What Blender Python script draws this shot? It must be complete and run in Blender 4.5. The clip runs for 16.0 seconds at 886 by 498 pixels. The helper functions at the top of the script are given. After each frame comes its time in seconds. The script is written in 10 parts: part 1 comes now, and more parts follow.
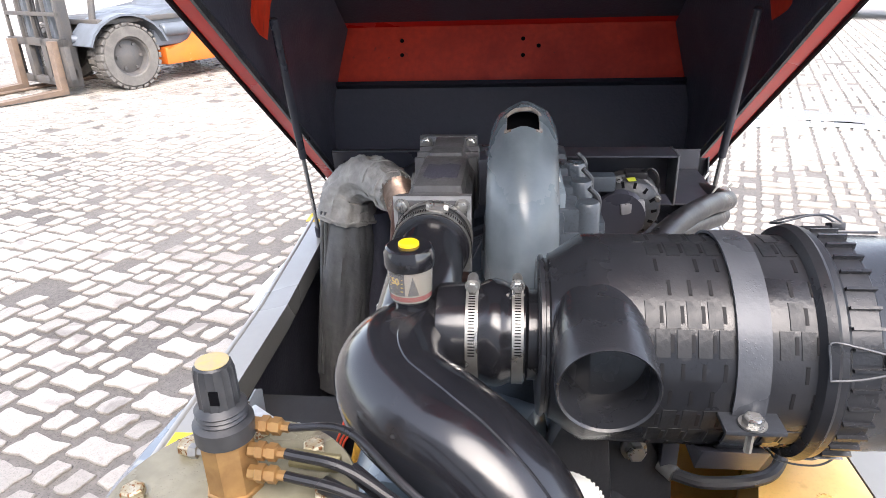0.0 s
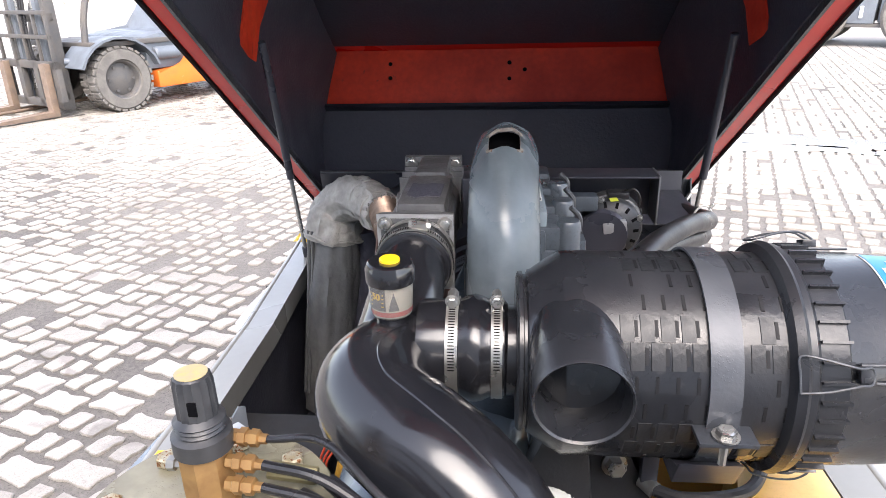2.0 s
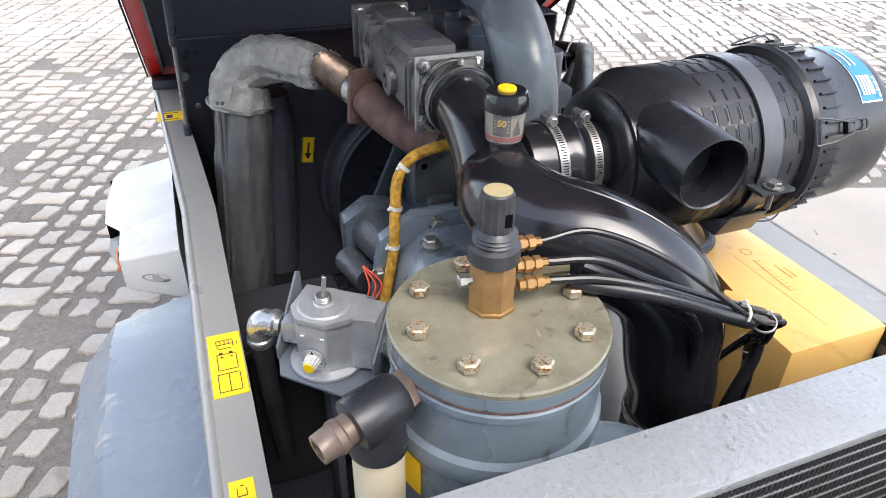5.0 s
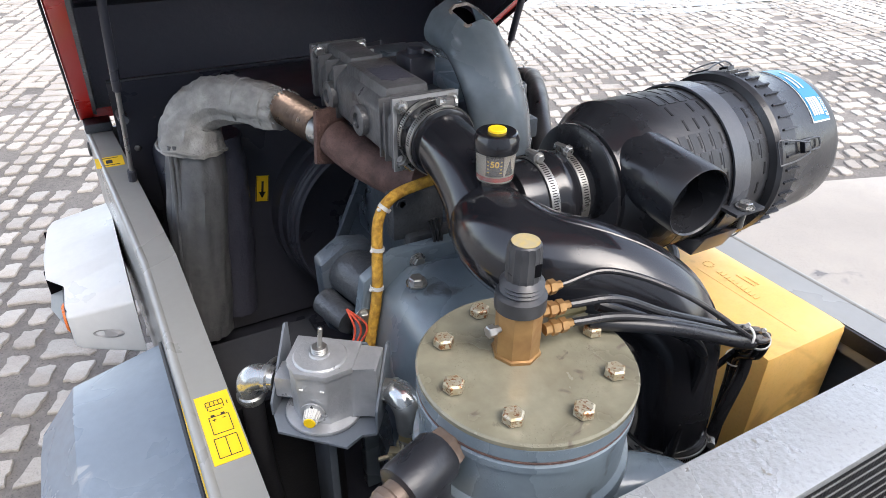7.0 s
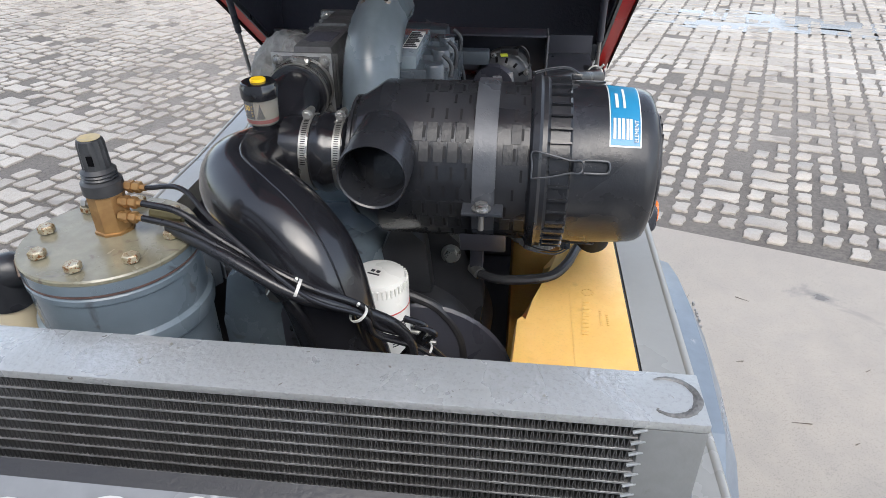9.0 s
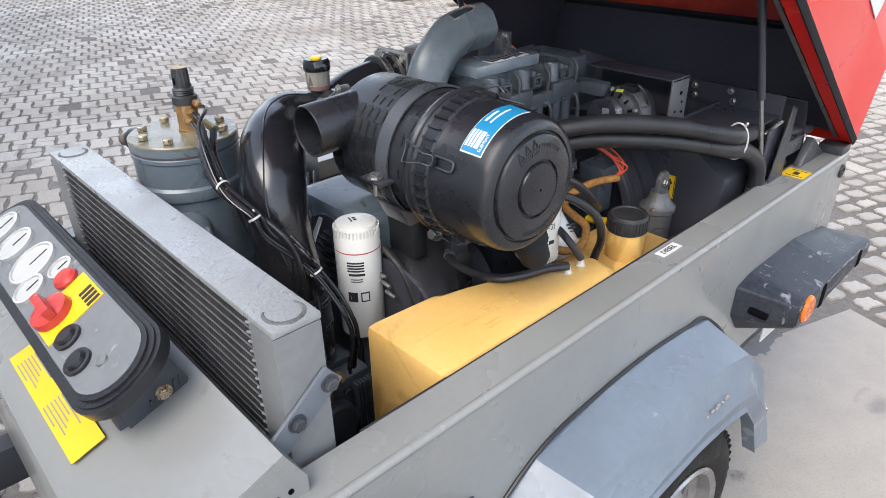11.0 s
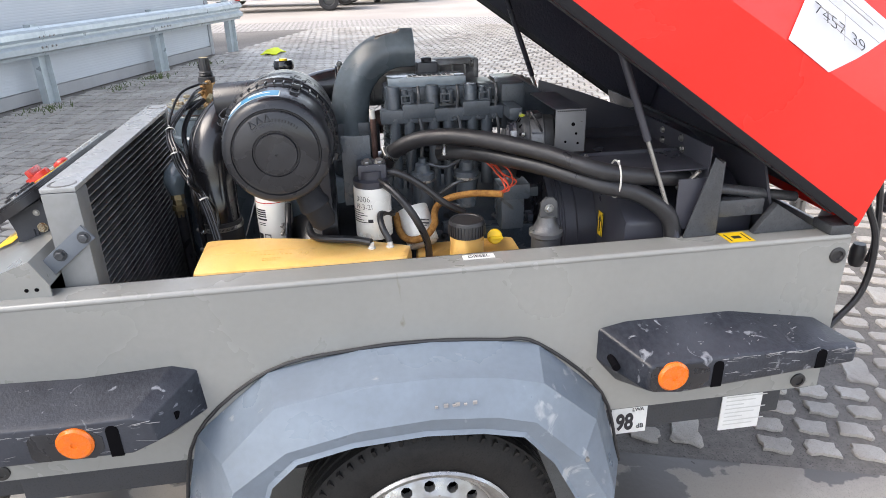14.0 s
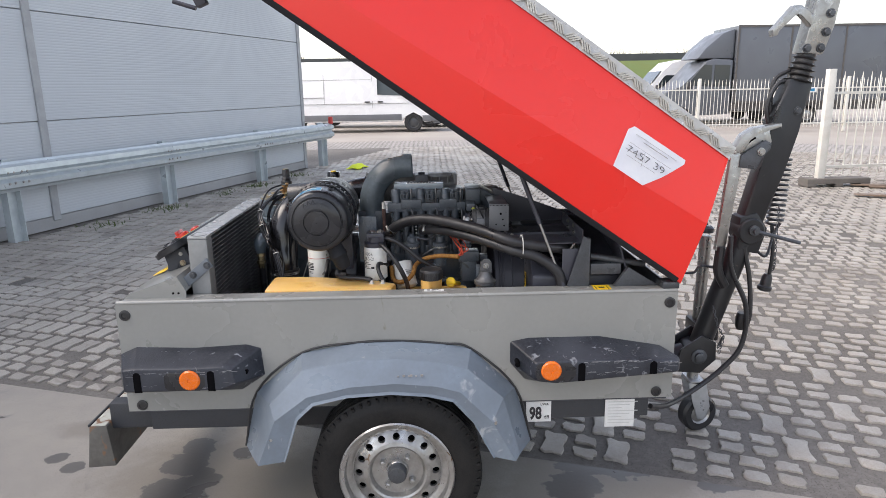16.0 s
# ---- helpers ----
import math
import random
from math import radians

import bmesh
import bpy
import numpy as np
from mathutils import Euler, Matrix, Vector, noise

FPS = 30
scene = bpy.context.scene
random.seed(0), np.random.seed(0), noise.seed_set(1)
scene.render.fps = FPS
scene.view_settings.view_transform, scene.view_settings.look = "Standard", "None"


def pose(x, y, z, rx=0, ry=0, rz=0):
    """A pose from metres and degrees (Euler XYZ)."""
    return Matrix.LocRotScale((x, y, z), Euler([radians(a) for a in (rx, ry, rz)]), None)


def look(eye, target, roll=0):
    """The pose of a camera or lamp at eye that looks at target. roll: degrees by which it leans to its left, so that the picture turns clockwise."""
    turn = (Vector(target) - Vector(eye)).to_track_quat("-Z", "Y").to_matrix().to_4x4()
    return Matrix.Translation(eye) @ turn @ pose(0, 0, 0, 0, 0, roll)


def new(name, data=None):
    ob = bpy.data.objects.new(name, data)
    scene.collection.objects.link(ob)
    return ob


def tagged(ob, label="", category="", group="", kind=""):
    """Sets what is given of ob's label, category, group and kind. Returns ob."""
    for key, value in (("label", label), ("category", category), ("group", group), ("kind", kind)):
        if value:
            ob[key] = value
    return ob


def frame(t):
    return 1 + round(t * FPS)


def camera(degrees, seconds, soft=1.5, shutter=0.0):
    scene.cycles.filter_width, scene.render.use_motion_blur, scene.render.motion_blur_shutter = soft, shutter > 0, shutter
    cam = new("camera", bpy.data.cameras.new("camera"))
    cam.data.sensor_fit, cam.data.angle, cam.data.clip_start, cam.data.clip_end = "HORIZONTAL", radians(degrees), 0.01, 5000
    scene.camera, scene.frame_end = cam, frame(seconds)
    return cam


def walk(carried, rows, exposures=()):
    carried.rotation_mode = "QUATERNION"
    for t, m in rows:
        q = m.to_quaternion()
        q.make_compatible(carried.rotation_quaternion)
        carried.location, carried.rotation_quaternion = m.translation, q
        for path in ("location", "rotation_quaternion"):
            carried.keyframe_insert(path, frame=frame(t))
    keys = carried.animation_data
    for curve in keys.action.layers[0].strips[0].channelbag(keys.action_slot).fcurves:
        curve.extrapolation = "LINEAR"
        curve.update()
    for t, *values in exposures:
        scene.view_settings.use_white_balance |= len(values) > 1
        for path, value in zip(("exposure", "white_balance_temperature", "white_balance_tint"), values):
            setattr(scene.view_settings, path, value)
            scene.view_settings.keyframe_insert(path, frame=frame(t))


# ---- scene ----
cam = camera(67.3, 16.0, soft=0.5)
PATH = [
    (0, (0.001, 0.055, 1.548), (-0.187, 1.877, 0.746), -1.8),
    (0.5, (0.003, 0.055, 1.551), (-0.176, 1.884, 0.763), -1.6),
    (1, (-0.001, 0.052, 1.553), (-0.169, 1.889, 0.782), -1.4),
    (1.5, (0.006, 0.049, 1.552), (-0.164, 1.893, 0.796), -1.3),
    (2, (0.014, 0.042, 1.546), (-0.149, 1.893, 0.806), -1.4),
    (2.5, (0.02, 0.039, 1.54), (-0.133, 1.893, 0.804), -1.3),
    (3, (0.021, 0.039, 1.533), (-0.105, 1.9, 0.81), -0.7),
    (3.5, (-0.022, 0.043, 1.522), (-0.121, 1.849, 0.669), -0.4),
    (4, (-0.158, -0.003, 1.534), (-0.103, 1.673, 0.444), -0.4),
    (4.2, (-0.227, -0.02, 1.532), (-0.029, 1.641, 0.435), 0.1),
    (6.3, (-0.563, 0.098, 1.542), (0.256, 1.585, 0.484), 1.0),
    (6.5, (-0.553, 0.097, 1.55), (0.264, 1.586, 0.494), 1.0),
    (7, (-0.513, 0.072, 1.561), (0.32, 1.563, 0.52), 1.0),
    (7.5, (-0.399, -0.03, 1.576), (0.184, 1.58, 0.541), 1.0),
    (8, (-0.196, -0.183, 1.589), (0.115, 1.498, 0.552), 0.1),
    (8.5, (0.046, -0.23, 1.57), (0.147, 1.467, 0.517), -0.1),
    (9, (0.265, -0.201, 1.564), (0.068, 1.49, 0.514), -0.3),
    (9.2, (0.34, -0.211, 1.557), (0.071, 1.473, 0.511), -0.5),
    (11.3, (1.132, 0.029, 1.566), (-0.255, 1.135, 0.642), -1.2),
    (11.5, (1.18, 0.081, 1.562), (-0.249, 1.15, 0.658), -1.5),
    (12, (1.243, 0.242, 1.552), (-0.283, 1.175, 0.657), -0.9),
    (12.5, (1.403, 0.391, 1.527), (-0.271, 1.046, 0.651), -1.6),
    (13, (1.567, 0.506, 1.531), (-0.124, 1.127, 0.663), -1.3),
    (13.5, (1.617, 0.709, 1.509), (-0.18, 1.006, 0.684), -1.4),
    (14, (1.783, 0.838, 1.508), (-0.034, 1.096, 0.714), -1.5),
    (14.5, (1.988, 0.891, 1.531), (0.098, 1.157, 0.935), -1.2),
    (15, (2.242, 0.902, 1.578), (0.342, 1.112, 0.989), -0.7),
    (15.5, (2.473, 0.985, 1.616), (0.562, 1.032, 1.027), -0.8),
    (16, (2.746, 1.086, 1.611), (0.802, 1.128, 1.142), -1.0),
]
# exposure follows the clip's own camera: brighter over the engine bay, darker outside
LIGHTEN = [(0.0, 2.42, 6800, 15), (3.4, 2.42, 6800, 15), (4.2, 2.25, 6700, 12), (6.4, 2.05, 6650, 13), (7.2, 1.97, 6650, 12), (8.3, 1.6, 6580, 10), (9.2, 1.55, 6560, 10),
           (11.4, 1.76, 6700, 12), (13.0, 1.9, 6900, 13), (14.0, 1.88, 6940, 13), (15.2, 1.45, 6920, 13), (16.0, 1.35, 6950, 14)]
walk(cam, [(t, look(eye, aim, lean)) for t, eye, aim, lean in PATH], LIGHTEN)

from mathutils.bvhtree import BVHTree

# ---- sky and sun: bright overcast day ----
SUN_UP, SUN_ROUND = radians(46), radians(170)
world = bpy.data.worlds.new("overcast_sky")
scene.world = world
world.use_nodes = True
wn, wl = world.node_tree.nodes, world.node_tree.links
sky = wn.new("ShaderNodeTexSky")
sky.sky_type, sky.sun_disc = "NISHITA", False
sky.sun_elevation, sky.sun_rotation = SUN_UP, SUN_ROUND
sky.air_density, sky.dust_density, sky.ozone_density = 1.0, 1.5, 1.0
pale = wn.new("ShaderNodeHueSaturation")
pale.inputs["Saturation"].default_value = 0.62
wl.new(sky.outputs[0], pale.inputs["Color"])
wl.new(pale.outputs[0], wn["Background"].inputs["Color"])
wn["Background"].inputs["Strength"].default_value = 0.15
sun = new("sun", bpy.data.lights.new("sun", "SUN"))
sun.data.energy, sun.data.angle, sun.data.color = 1.3, radians(50), (1.0, 0.965, 0.91)
sun_way = Vector((math.sin(SUN_ROUND) * math.cos(SUN_UP), math.cos(SUN_ROUND) * math.cos(SUN_UP), math.sin(SUN_UP)))
sun.matrix_world = look(sun_way * 30, (0, 0, 0))


# ---- materials ----
def mat(name, col, rough=0.5, metal=0.0, col2=None, amount=0.35, scale=6.0, fine=60.0, bump=0.08, relief=180.0,
        spots=None, drops=0.0, coat=0.0, island=0.0, per_object=0.0, alpha=1.0, trans=0.0, rough_var=0.15, sss=0.0, wet=0.0, grit=0.0, spec=0.5):
    """A procedural surface: two scales of colour change, optional stains (colour, scale, share) and water drops."""
    m = bpy.data.materials.new(name)
    m.use_nodes = True
    n, l = m.node_tree.nodes, m.node_tree.links
    b = n["Principled BSDF"]
    tc = n.new("ShaderNodeTexCoord")
    src = tc.outputs["Object"]

    def noise_at(sc, detail=5.0, dist=0.0):
        t = n.new("ShaderNodeTexNoise")
        t.inputs["Scale"].default_value, t.inputs["Detail"].default_value = sc, detail
        t.inputs["Distortion"].default_value = dist
        l.new(src, t.inputs["Vector"])
        return t.outputs["Fac"]

    def ramp(sock, lo, hi):
        r = n.new("ShaderNodeMapRange")
        r.inputs["From Min"].default_value, r.inputs["From Max"].default_value = lo, hi
        l.new(sock, r.inputs["Value"])
        return r.outputs["Result"]

    def mix(fac, a, c):
        x = n.new("ShaderNodeMix")
        x.data_type = "RGBA"
        if isinstance(fac, float):
            x.inputs[0].default_value = fac
        else:
            l.new(fac, x.inputs[0])
        for i, v in ((6, a), (7, c)):
            if isinstance(v, tuple):
                x.inputs[i].default_value = (*v, 1)
            else:
                l.new(v, x.inputs[i])
        return x.outputs[2]

    def times(sock, k):
        t = n.new("ShaderNodeMath")
        t.operation = "MULTIPLY"
        t.inputs[1].default_value = k
        l.new(sock, t.inputs[0])
        return t.outputs[0]

    c2 = col2 or tuple(v * 0.6 for v in col)
    big, small = noise_at(scale, 6.0, 0.4), noise_at(fine, 3.0)
    c = mix(times(ramp(big, 0.38, 0.68), amount), col, c2)
    c = mix(times(ramp(small, 0.35, 0.75), amount * 0.6), c, c2)
    if grit and bump:
        c = mix(times(ramp(noise_at(230.0, 2.0), 0.55, 0.66), grit), c, tuple(v * 0.42 for v in col))
    if spots:
        sc, ss, share = spots
        s = ramp(noise_at(ss, 8.0, 1.2), 1.0 - share, 1.0 - share + 0.06)
        c = mix(s, c, sc)
        if wet:
            damp = s
    for amt, node_type, out in ((island, "ShaderNodeNewGeometry", "Random Per Island"), (per_object, "ShaderNodeObjectInfo", "Random")):
        if amt:
            o = n.new(node_type)
            hs = n.new("ShaderNodeHueSaturation")
            l.new(ramp(o.outputs[out], 0, 1), hs.inputs["Value"])
            hs.inputs["Value"].links[0].from_node.inputs["To Min"].default_value = 1 - amt
            hs.inputs["Value"].links[0].from_node.inputs["To Max"].default_value = 1 + amt
            l.new(c, hs.inputs["Color"])
            c = hs.outputs[0]
    l.new(c, b.inputs["Base Color"])
    rr = n.new("ShaderNodeMapRange")
    rr.inputs["To Min"].default_value, rr.inputs["To Max"].default_value = max(0.02, rough - rough_var), min(1.0, rough + rough_var)
    rr.inputs["From Min"].default_value, rr.inputs["From Max"].default_value = 0.3, 0.7
    l.new(big, rr.inputs["Value"])
    rough_out = rr.outputs[0]
    if wet and spots:
        dry = n.new("ShaderNodeMix")
        l.new(times(damp, wet), dry.inputs[0])
        l.new(rough_out, dry.inputs[2])
        dry.inputs[3].default_value = 0.12
        rough_out = dry.outputs[0]
    l.new(rough_out, b.inputs["Roughness"])
    b.inputs["Metallic"].default_value = metal
    b.inputs["Specular IOR Level"].default_value = spec
    b.inputs["Coat Weight"].default_value = coat
    b.inputs["Coat Roughness"].default_value = 0.12
    b.inputs["Transmission Weight"].default_value = trans
    b.inputs["Alpha"].default_value = alpha
    if sss:
        b.inputs["Subsurface Weight"].default_value = sss
        b.inputs["Subsurface Radius"].default_value = (0.03, 0.015, 0.004)
        b.inputs["Subsurface Scale"].default_value = 0.6
    if bump:
        bp = n.new("ShaderNodeBump")
        bp.inputs["Strength"].default_value, bp.inputs["Distance"].default_value = bump, 0.004
        l.new(noise_at(relief, 4.0), bp.inputs["Height"])
        last = bp
        if drops:
            v = n.new("ShaderNodeTexVoronoi")
            v.inputs["Scale"].default_value = 380.0
            l.new(src, v.inputs["Vector"])
            bead = ramp(v.outputs["Distance"], 0.33, 0.05)
            where = ramp(noise_at(17.0, 6.0), 0.53, 0.64)
            mm = n.new("ShaderNodeMath")
            mm.operation = "MULTIPLY"
            l.new(bead, mm.inputs[0])
            l.new(where, mm.inputs[1])
            b2 = n.new("ShaderNodeBump")
            b2.inputs["Strength"].default_value, b2.inputs["Distance"].default_value = drops, 0.0022
            l.new(mm.outputs[0], b2.inputs["Height"])
            l.new(bp.outputs[0], b2.inputs["Normal"])
            last = b2
        l.new(last.outputs[0], b.inputs["Normal"])
    return m


GREY_PAINT = mat("grey_green_paint", (0.262, 0.264, 0.25), 0.34, col2=(0.215, 0.217, 0.206), amount=0.5, scale=3, bump=0.03, spots=((0.17, 0.15, 0.12), 7, 0.29), coat=0.5)
DARK_FRAME = mat("dark_chassis_paint", (0.03, 0.034, 0.042), 0.55, col2=(0.05, 0.048, 0.046), spots=((0.1, 0.06, 0.04), 9, 0.3), grit=0.4)
FENDER = mat("blue_grey_fender_plastic", (0.175, 0.215, 0.262), 0.33, col2=(0.125, 0.15, 0.18), amount=0.7, scale=5, bump=0.05, spots=((0.3, 0.32, 0.34), 12, 0.35), coat=0.1)
PALE_PLASTIC = mat("pale_grey_plastic", (0.55, 0.55, 0.53), 0.4, col2=(0.42, 0.42, 0.41), bump=0.05, spots=((0.22, 0.2, 0.18), 10, 0.3))
SCUFF = mat("pale_scuffs", (0.27, 0.275, 0.285), 0.6, col2=(0.12, 0.122, 0.13), amount=0.9, scale=60)
BUMPER = mat("scuffed_black_plastic", (0.012, 0.014, 0.02), 0.4, spec=0.35, col2=(0.05, 0.055, 0.068), amount=0.75, scale=5, fine=90, bump=0.22, spots=((0.2, 0.21, 0.23), 26, 0.36))
RED = mat("red_hood_paint", (0.74, 0.02, 0.013), 0.3, spec=0.45, col2=(0.72, 0.022, 0.014), amount=0.35, scale=2.2, bump=0.012, relief=40, coat=0.2, spots=((0.45, 0.02, 0.015), 30, 0.27))
RED_INNER = mat("worn_red_paint", (0.78, 0.06, 0.022), 0.5, col2=(0.4, 0.02, 0.012), amount=0.6, scale=7, bump=0.05, spots=((0.1, 0.03, 0.03), 14, 0.3))
FOAM = mat("black_lining_foam", (0.046, 0.048, 0.068), 0.5, col2=(0.066, 0.068, 0.09), amount=0.6, scale=5, bump=0.35, relief=120)
SEAL = mat("grey_edge_seal", (0.3, 0.29, 0.28), 0.55, col2=(0.2, 0.19, 0.19), scale=9)
BLACK_SHEET = mat("black_sheet_metal", (0.036, 0.038, 0.05), 0.36, col2=(0.052, 0.053, 0.066), amount=0.5, bump=0.04, spots=((0.1, 0.09, 0.085), 12, 0.29))
FILTER_BLACK = mat("satin_black_filter_plastic", (0.014, 0.015, 0.018), 0.3, spec=0.5, col2=(0.024, 0.025, 0.029), amount=0.7, scale=11, bump=0.07, drops=0.13, spots=((0.05, 0.05, 0.052), 17, 0.32), rough_var=0.2)
DUCT_BLACK = mat("glossy_black_duct_plastic", (0.009, 0.0095, 0.012), 0.19, col2=(0.018, 0.018, 0.021), amount=0.6, scale=12, bump=0.05, relief=26, drops=0.14, spots=((0.035, 0.035, 0.037), 26, 0.31), rough_var=0.12, coat=0.25)
RUBBER = mat("black_rubber", (0.017, 0.017, 0.02), 0.42, col2=(0.032, 0.031, 0.03), amount=0.6, bump=0.15)
THIN_HOSE = mat("glossy_black_tubing", (0.012, 0.012, 0.014), 0.24, col2=(0.022, 0.022, 0.025), bump=0.04)
HOSE = mat("ribbed_black_hose", (0.014, 0.014, 0.016), 0.4, col2=(0.034, 0.034, 0.037), amount=0.6, scale=14, bump=0.12)
ENGINE = mat("blue_grey_engine_paint", (0.072, 0.088, 0.106), 0.36, col2=(0.034, 0.042, 0.053), amount=0.6, scale=9, bump=0.18, relief=90, spots=((0.02, 0.02, 0.022), 11, 0.36), coat=0.1, grit=0.4)
ENGINE_LIGHT = mat("light_blue_grey_paint", (0.145, 0.183, 0.212), 0.3, col2=(0.095, 0.12, 0.142), amount=0.5, scale=9, bump=0.1, relief=70, drops=0.5, spots=((0.07, 0.08, 0.09), 16, 0.37), coat=0.25)
HORN_PAINT = mat("worn_blue_grey_pipe", (0.235, 0.285, 0.325), 0.24, col2=(0.14, 0.17, 0.19), amount=0.6, scale=8, bump=0.06, spots=((0.06, 0.06, 0.06), 14, 0.31), coat=0.5)
CASTING = mat("grey_casting", (0.085, 0.092, 0.102), 0.4, metal=0.35, col2=(0.045, 0.048, 0.053), amount=0.7, scale=14, bump=0.3, relief=150, grit=0.4)
LID = mat("olive_grey_lid", (0.235, 0.222, 0.16), 0.16, col2=(0.14, 0.128, 0.088), amount=0.8, rough_var=0.2, scale=18, fine=70, bump=0.08, drops=0.35, spots=((0.12, 0.105, 0.08), 30, 0.38), coat=0.2)
VALVE_BROWN = mat("grimy_brown_metal", (0.2, 0.155, 0.125), 0.45, metal=0.4, col2=(0.12, 0.085, 0.065), amount=0.8, scale=60, bump=0.06)
KNOB = mat("dusty_black_knob", (0.026, 0.027, 0.03), 0.42, col2=(0.05, 0.051, 0.054), amount=0.6, scale=60, bump=0.06)
BRASS = mat("brass", (0.42, 0.25, 0.1), 0.45, metal=0.65, col2=(0.25, 0.135, 0.06), amount=0.7, scale=40, bump=0.05)
STEEL = mat("zinc_steel", (0.42, 0.42, 0.41), 0.34, metal=0.85, col2=(0.28, 0.27, 0.25), amount=0.6, scale=40, bump=0.05)
BOLT_RUST = mat("rusty_bolt_head", (0.46, 0.43, 0.34), 0.42, metal=0.5, col2=(0.34, 0.27, 0.15), amount=0.8, scale=120, fine=420, bump=0.3, spots=((0.2, 0.075, 0.02), 260, 0.46))
ALU = mat("cast_aluminium", (0.5, 0.51, 0.52), 0.4, metal=0.55, col2=(0.26, 0.27, 0.28), amount=0.5, scale=20, bump=0.2, relief=250)
RAD_ALU = mat("weathered_radiator_aluminium", (0.44, 0.465, 0.48), 0.34, metal=0.4, col2=(0.3, 0.308, 0.31), amount=0.7, scale=7, fine=90, bump=0.2, drops=0.4, wet=0.5, spots=((0.24, 0.225, 0.2), 34, 0.36))
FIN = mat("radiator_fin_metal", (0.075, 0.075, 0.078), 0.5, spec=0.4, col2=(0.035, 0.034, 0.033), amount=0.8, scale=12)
# near-black that paints the shade deep between the cooler's fins
CORE_SHADE = mat("painted_core_shade", (0.02, 0.02, 0.021), 0.7)
SLEEVE = mat("grey_heat_sleeve_cloth", (0.4, 0.392, 0.365), 0.75, col2=(0.17, 0.168, 0.16), amount=0.85, scale=16, bump=0.5, relief=260)
SLEEVE_DARK = mat("dark_heat_sleeve_cloth", (0.125, 0.128, 0.128), 0.42, col2=(0.06, 0.064, 0.072), amount=0.8, scale=12, bump=0.3, relief=120)
RUST = mat("rusty_exhaust_iron", (0.16, 0.09, 0.075), 0.75, metal=0.2, col2=(0.07, 0.045, 0.04), amount=0.8, scale=30, bump=0.5, relief=300, grit=0.4)
BELLOWS = mat("tarnished_bellows_steel", (0.32, 0.24, 0.19), 0.36, metal=0.8, col2=(0.1, 0.07, 0.055), amount=0.7, scale=25)
TANK = mat("amber_plastic_tank", (0.77, 0.49, 0.17), 0.36, col2=(0.66, 0.37, 0.085), amount=0.55, scale=4, bump=0.06, relief=60, spots=((0.5, 0.29, 0.085), 5, 0.4), sss=0.2, grit=0.12)
WHITE_CAN = mat("white_filter_can", (0.74, 0.74, 0.71), 0.28, col2=(0.66, 0.65, 0.6), amount=0.4, scale=12, bump=0.02, coat=0.3)
TIE = mat("yellowed_white_nylon", (0.6, 0.59, 0.56), 0.4, col2=(0.45, 0.44, 0.41), bump=0.02)
INK = mat("black_ink", (0.02, 0.02, 0.025), 0.6, bump=0)
WHITE = mat("white_print", (0.78, 0.78, 0.76), 0.5, bump=0)
BLUE_LABEL = mat("blue_label", (0.008, 0.19, 0.38), 0.3, col2=(0.016, 0.25, 0.44), bump=0.02, coat=0.2, spots=((0.3, 0.45, 0.52), 30, 0.3))
YELLOW = mat("yellow_sticker", (0.86, 0.56, 0.015), 0.42, col2=(0.74, 0.46, 0.02), bump=0.02)
YELLOW_HARNESS = mat("yellow_braided_sleeve", (0.66, 0.37, 0.04), 0.7, col2=(0.28, 0.13, 0.02), amount=0.8, scale=120, bump=0.6, relief=500)
BROWN_HARNESS = mat("brown_braided_sleeve", (0.34, 0.16, 0.03), 0.75, col2=(0.2, 0.085, 0.02), amount=0.8, scale=120, bump=0.6, relief=500)
ORANGE = mat("orange_reflector", (0.8, 0.16, 0.004), 0.25, col2=(0.62, 0.1, 0.004), amount=0.5, scale=120, bump=0.15, relief=500, coat=0.5)
RED_PLASTIC = mat("red_plastic", (0.55, 0.05, 0.04), 0.4)
RED_WIRE = mat("red_wire", (0.6, 0.07, 0.03), 0.5)
CLOUDY = mat("clear_plastic", (0.82, 0.8, 0.76), 0.12, trans=0.85, amount=0.1, bump=0.02)
PANEL_FACE = mat("grey_instrument_face", (0.2, 0.207, 0.212), 0.2, col2=(0.14, 0.145, 0.15), amount=0.5, scale=14, bump=0.03, coat=0.4, spots=((0.38, 0.38, 0.38), 16, 0.36))
DIAL = mat("cream_dial", (0.55, 0.55, 0.52), 0.2, coat=0.5, bump=0.0)
TYRE = mat("worn_tyre_rubber", (0.01, 0.01, 0.0105), 0.6, col2=(0.022, 0.021, 0.02), amount=0.8, scale=12, bump=0.3, relief=120, spec=0.2, grit=0.4)
TYRE_GREY = mat("dusty_tyre_rubber", (0.16, 0.15, 0.135), 0.85, col2=(0.1, 0.095, 0.09), amount=0.7, scale=8, bump=0.3)
RIM = mat("dull_silver_rim", (0.42, 0.42, 0.42), 0.36, metal=0.75, col2=(0.22, 0.21, 0.19), amount=0.7, scale=14, spots=((0.18, 0.12, 0.08), 26, 0.33))
# near-black painting the shade inside the filter's slots
SLOT_SHADE = mat("shaded_slot", (0.009, 0.009, 0.0105), 0.6, bump=0, spec=0.25)
# near-black for added pieces that paint the shade inside holes and recesses
HOLE_SHADE = mat("painted_hole_shade", (0.004, 0.004, 0.005), 0.95, bump=0, spec=0.05)
CHEQUER = mat("aluminium_tread_plate", (0.52, 0.50, 0.46), 0.34, metal=0.55, col2=(0.38, 0.36, 0.33), amount=0.6, scale=15)
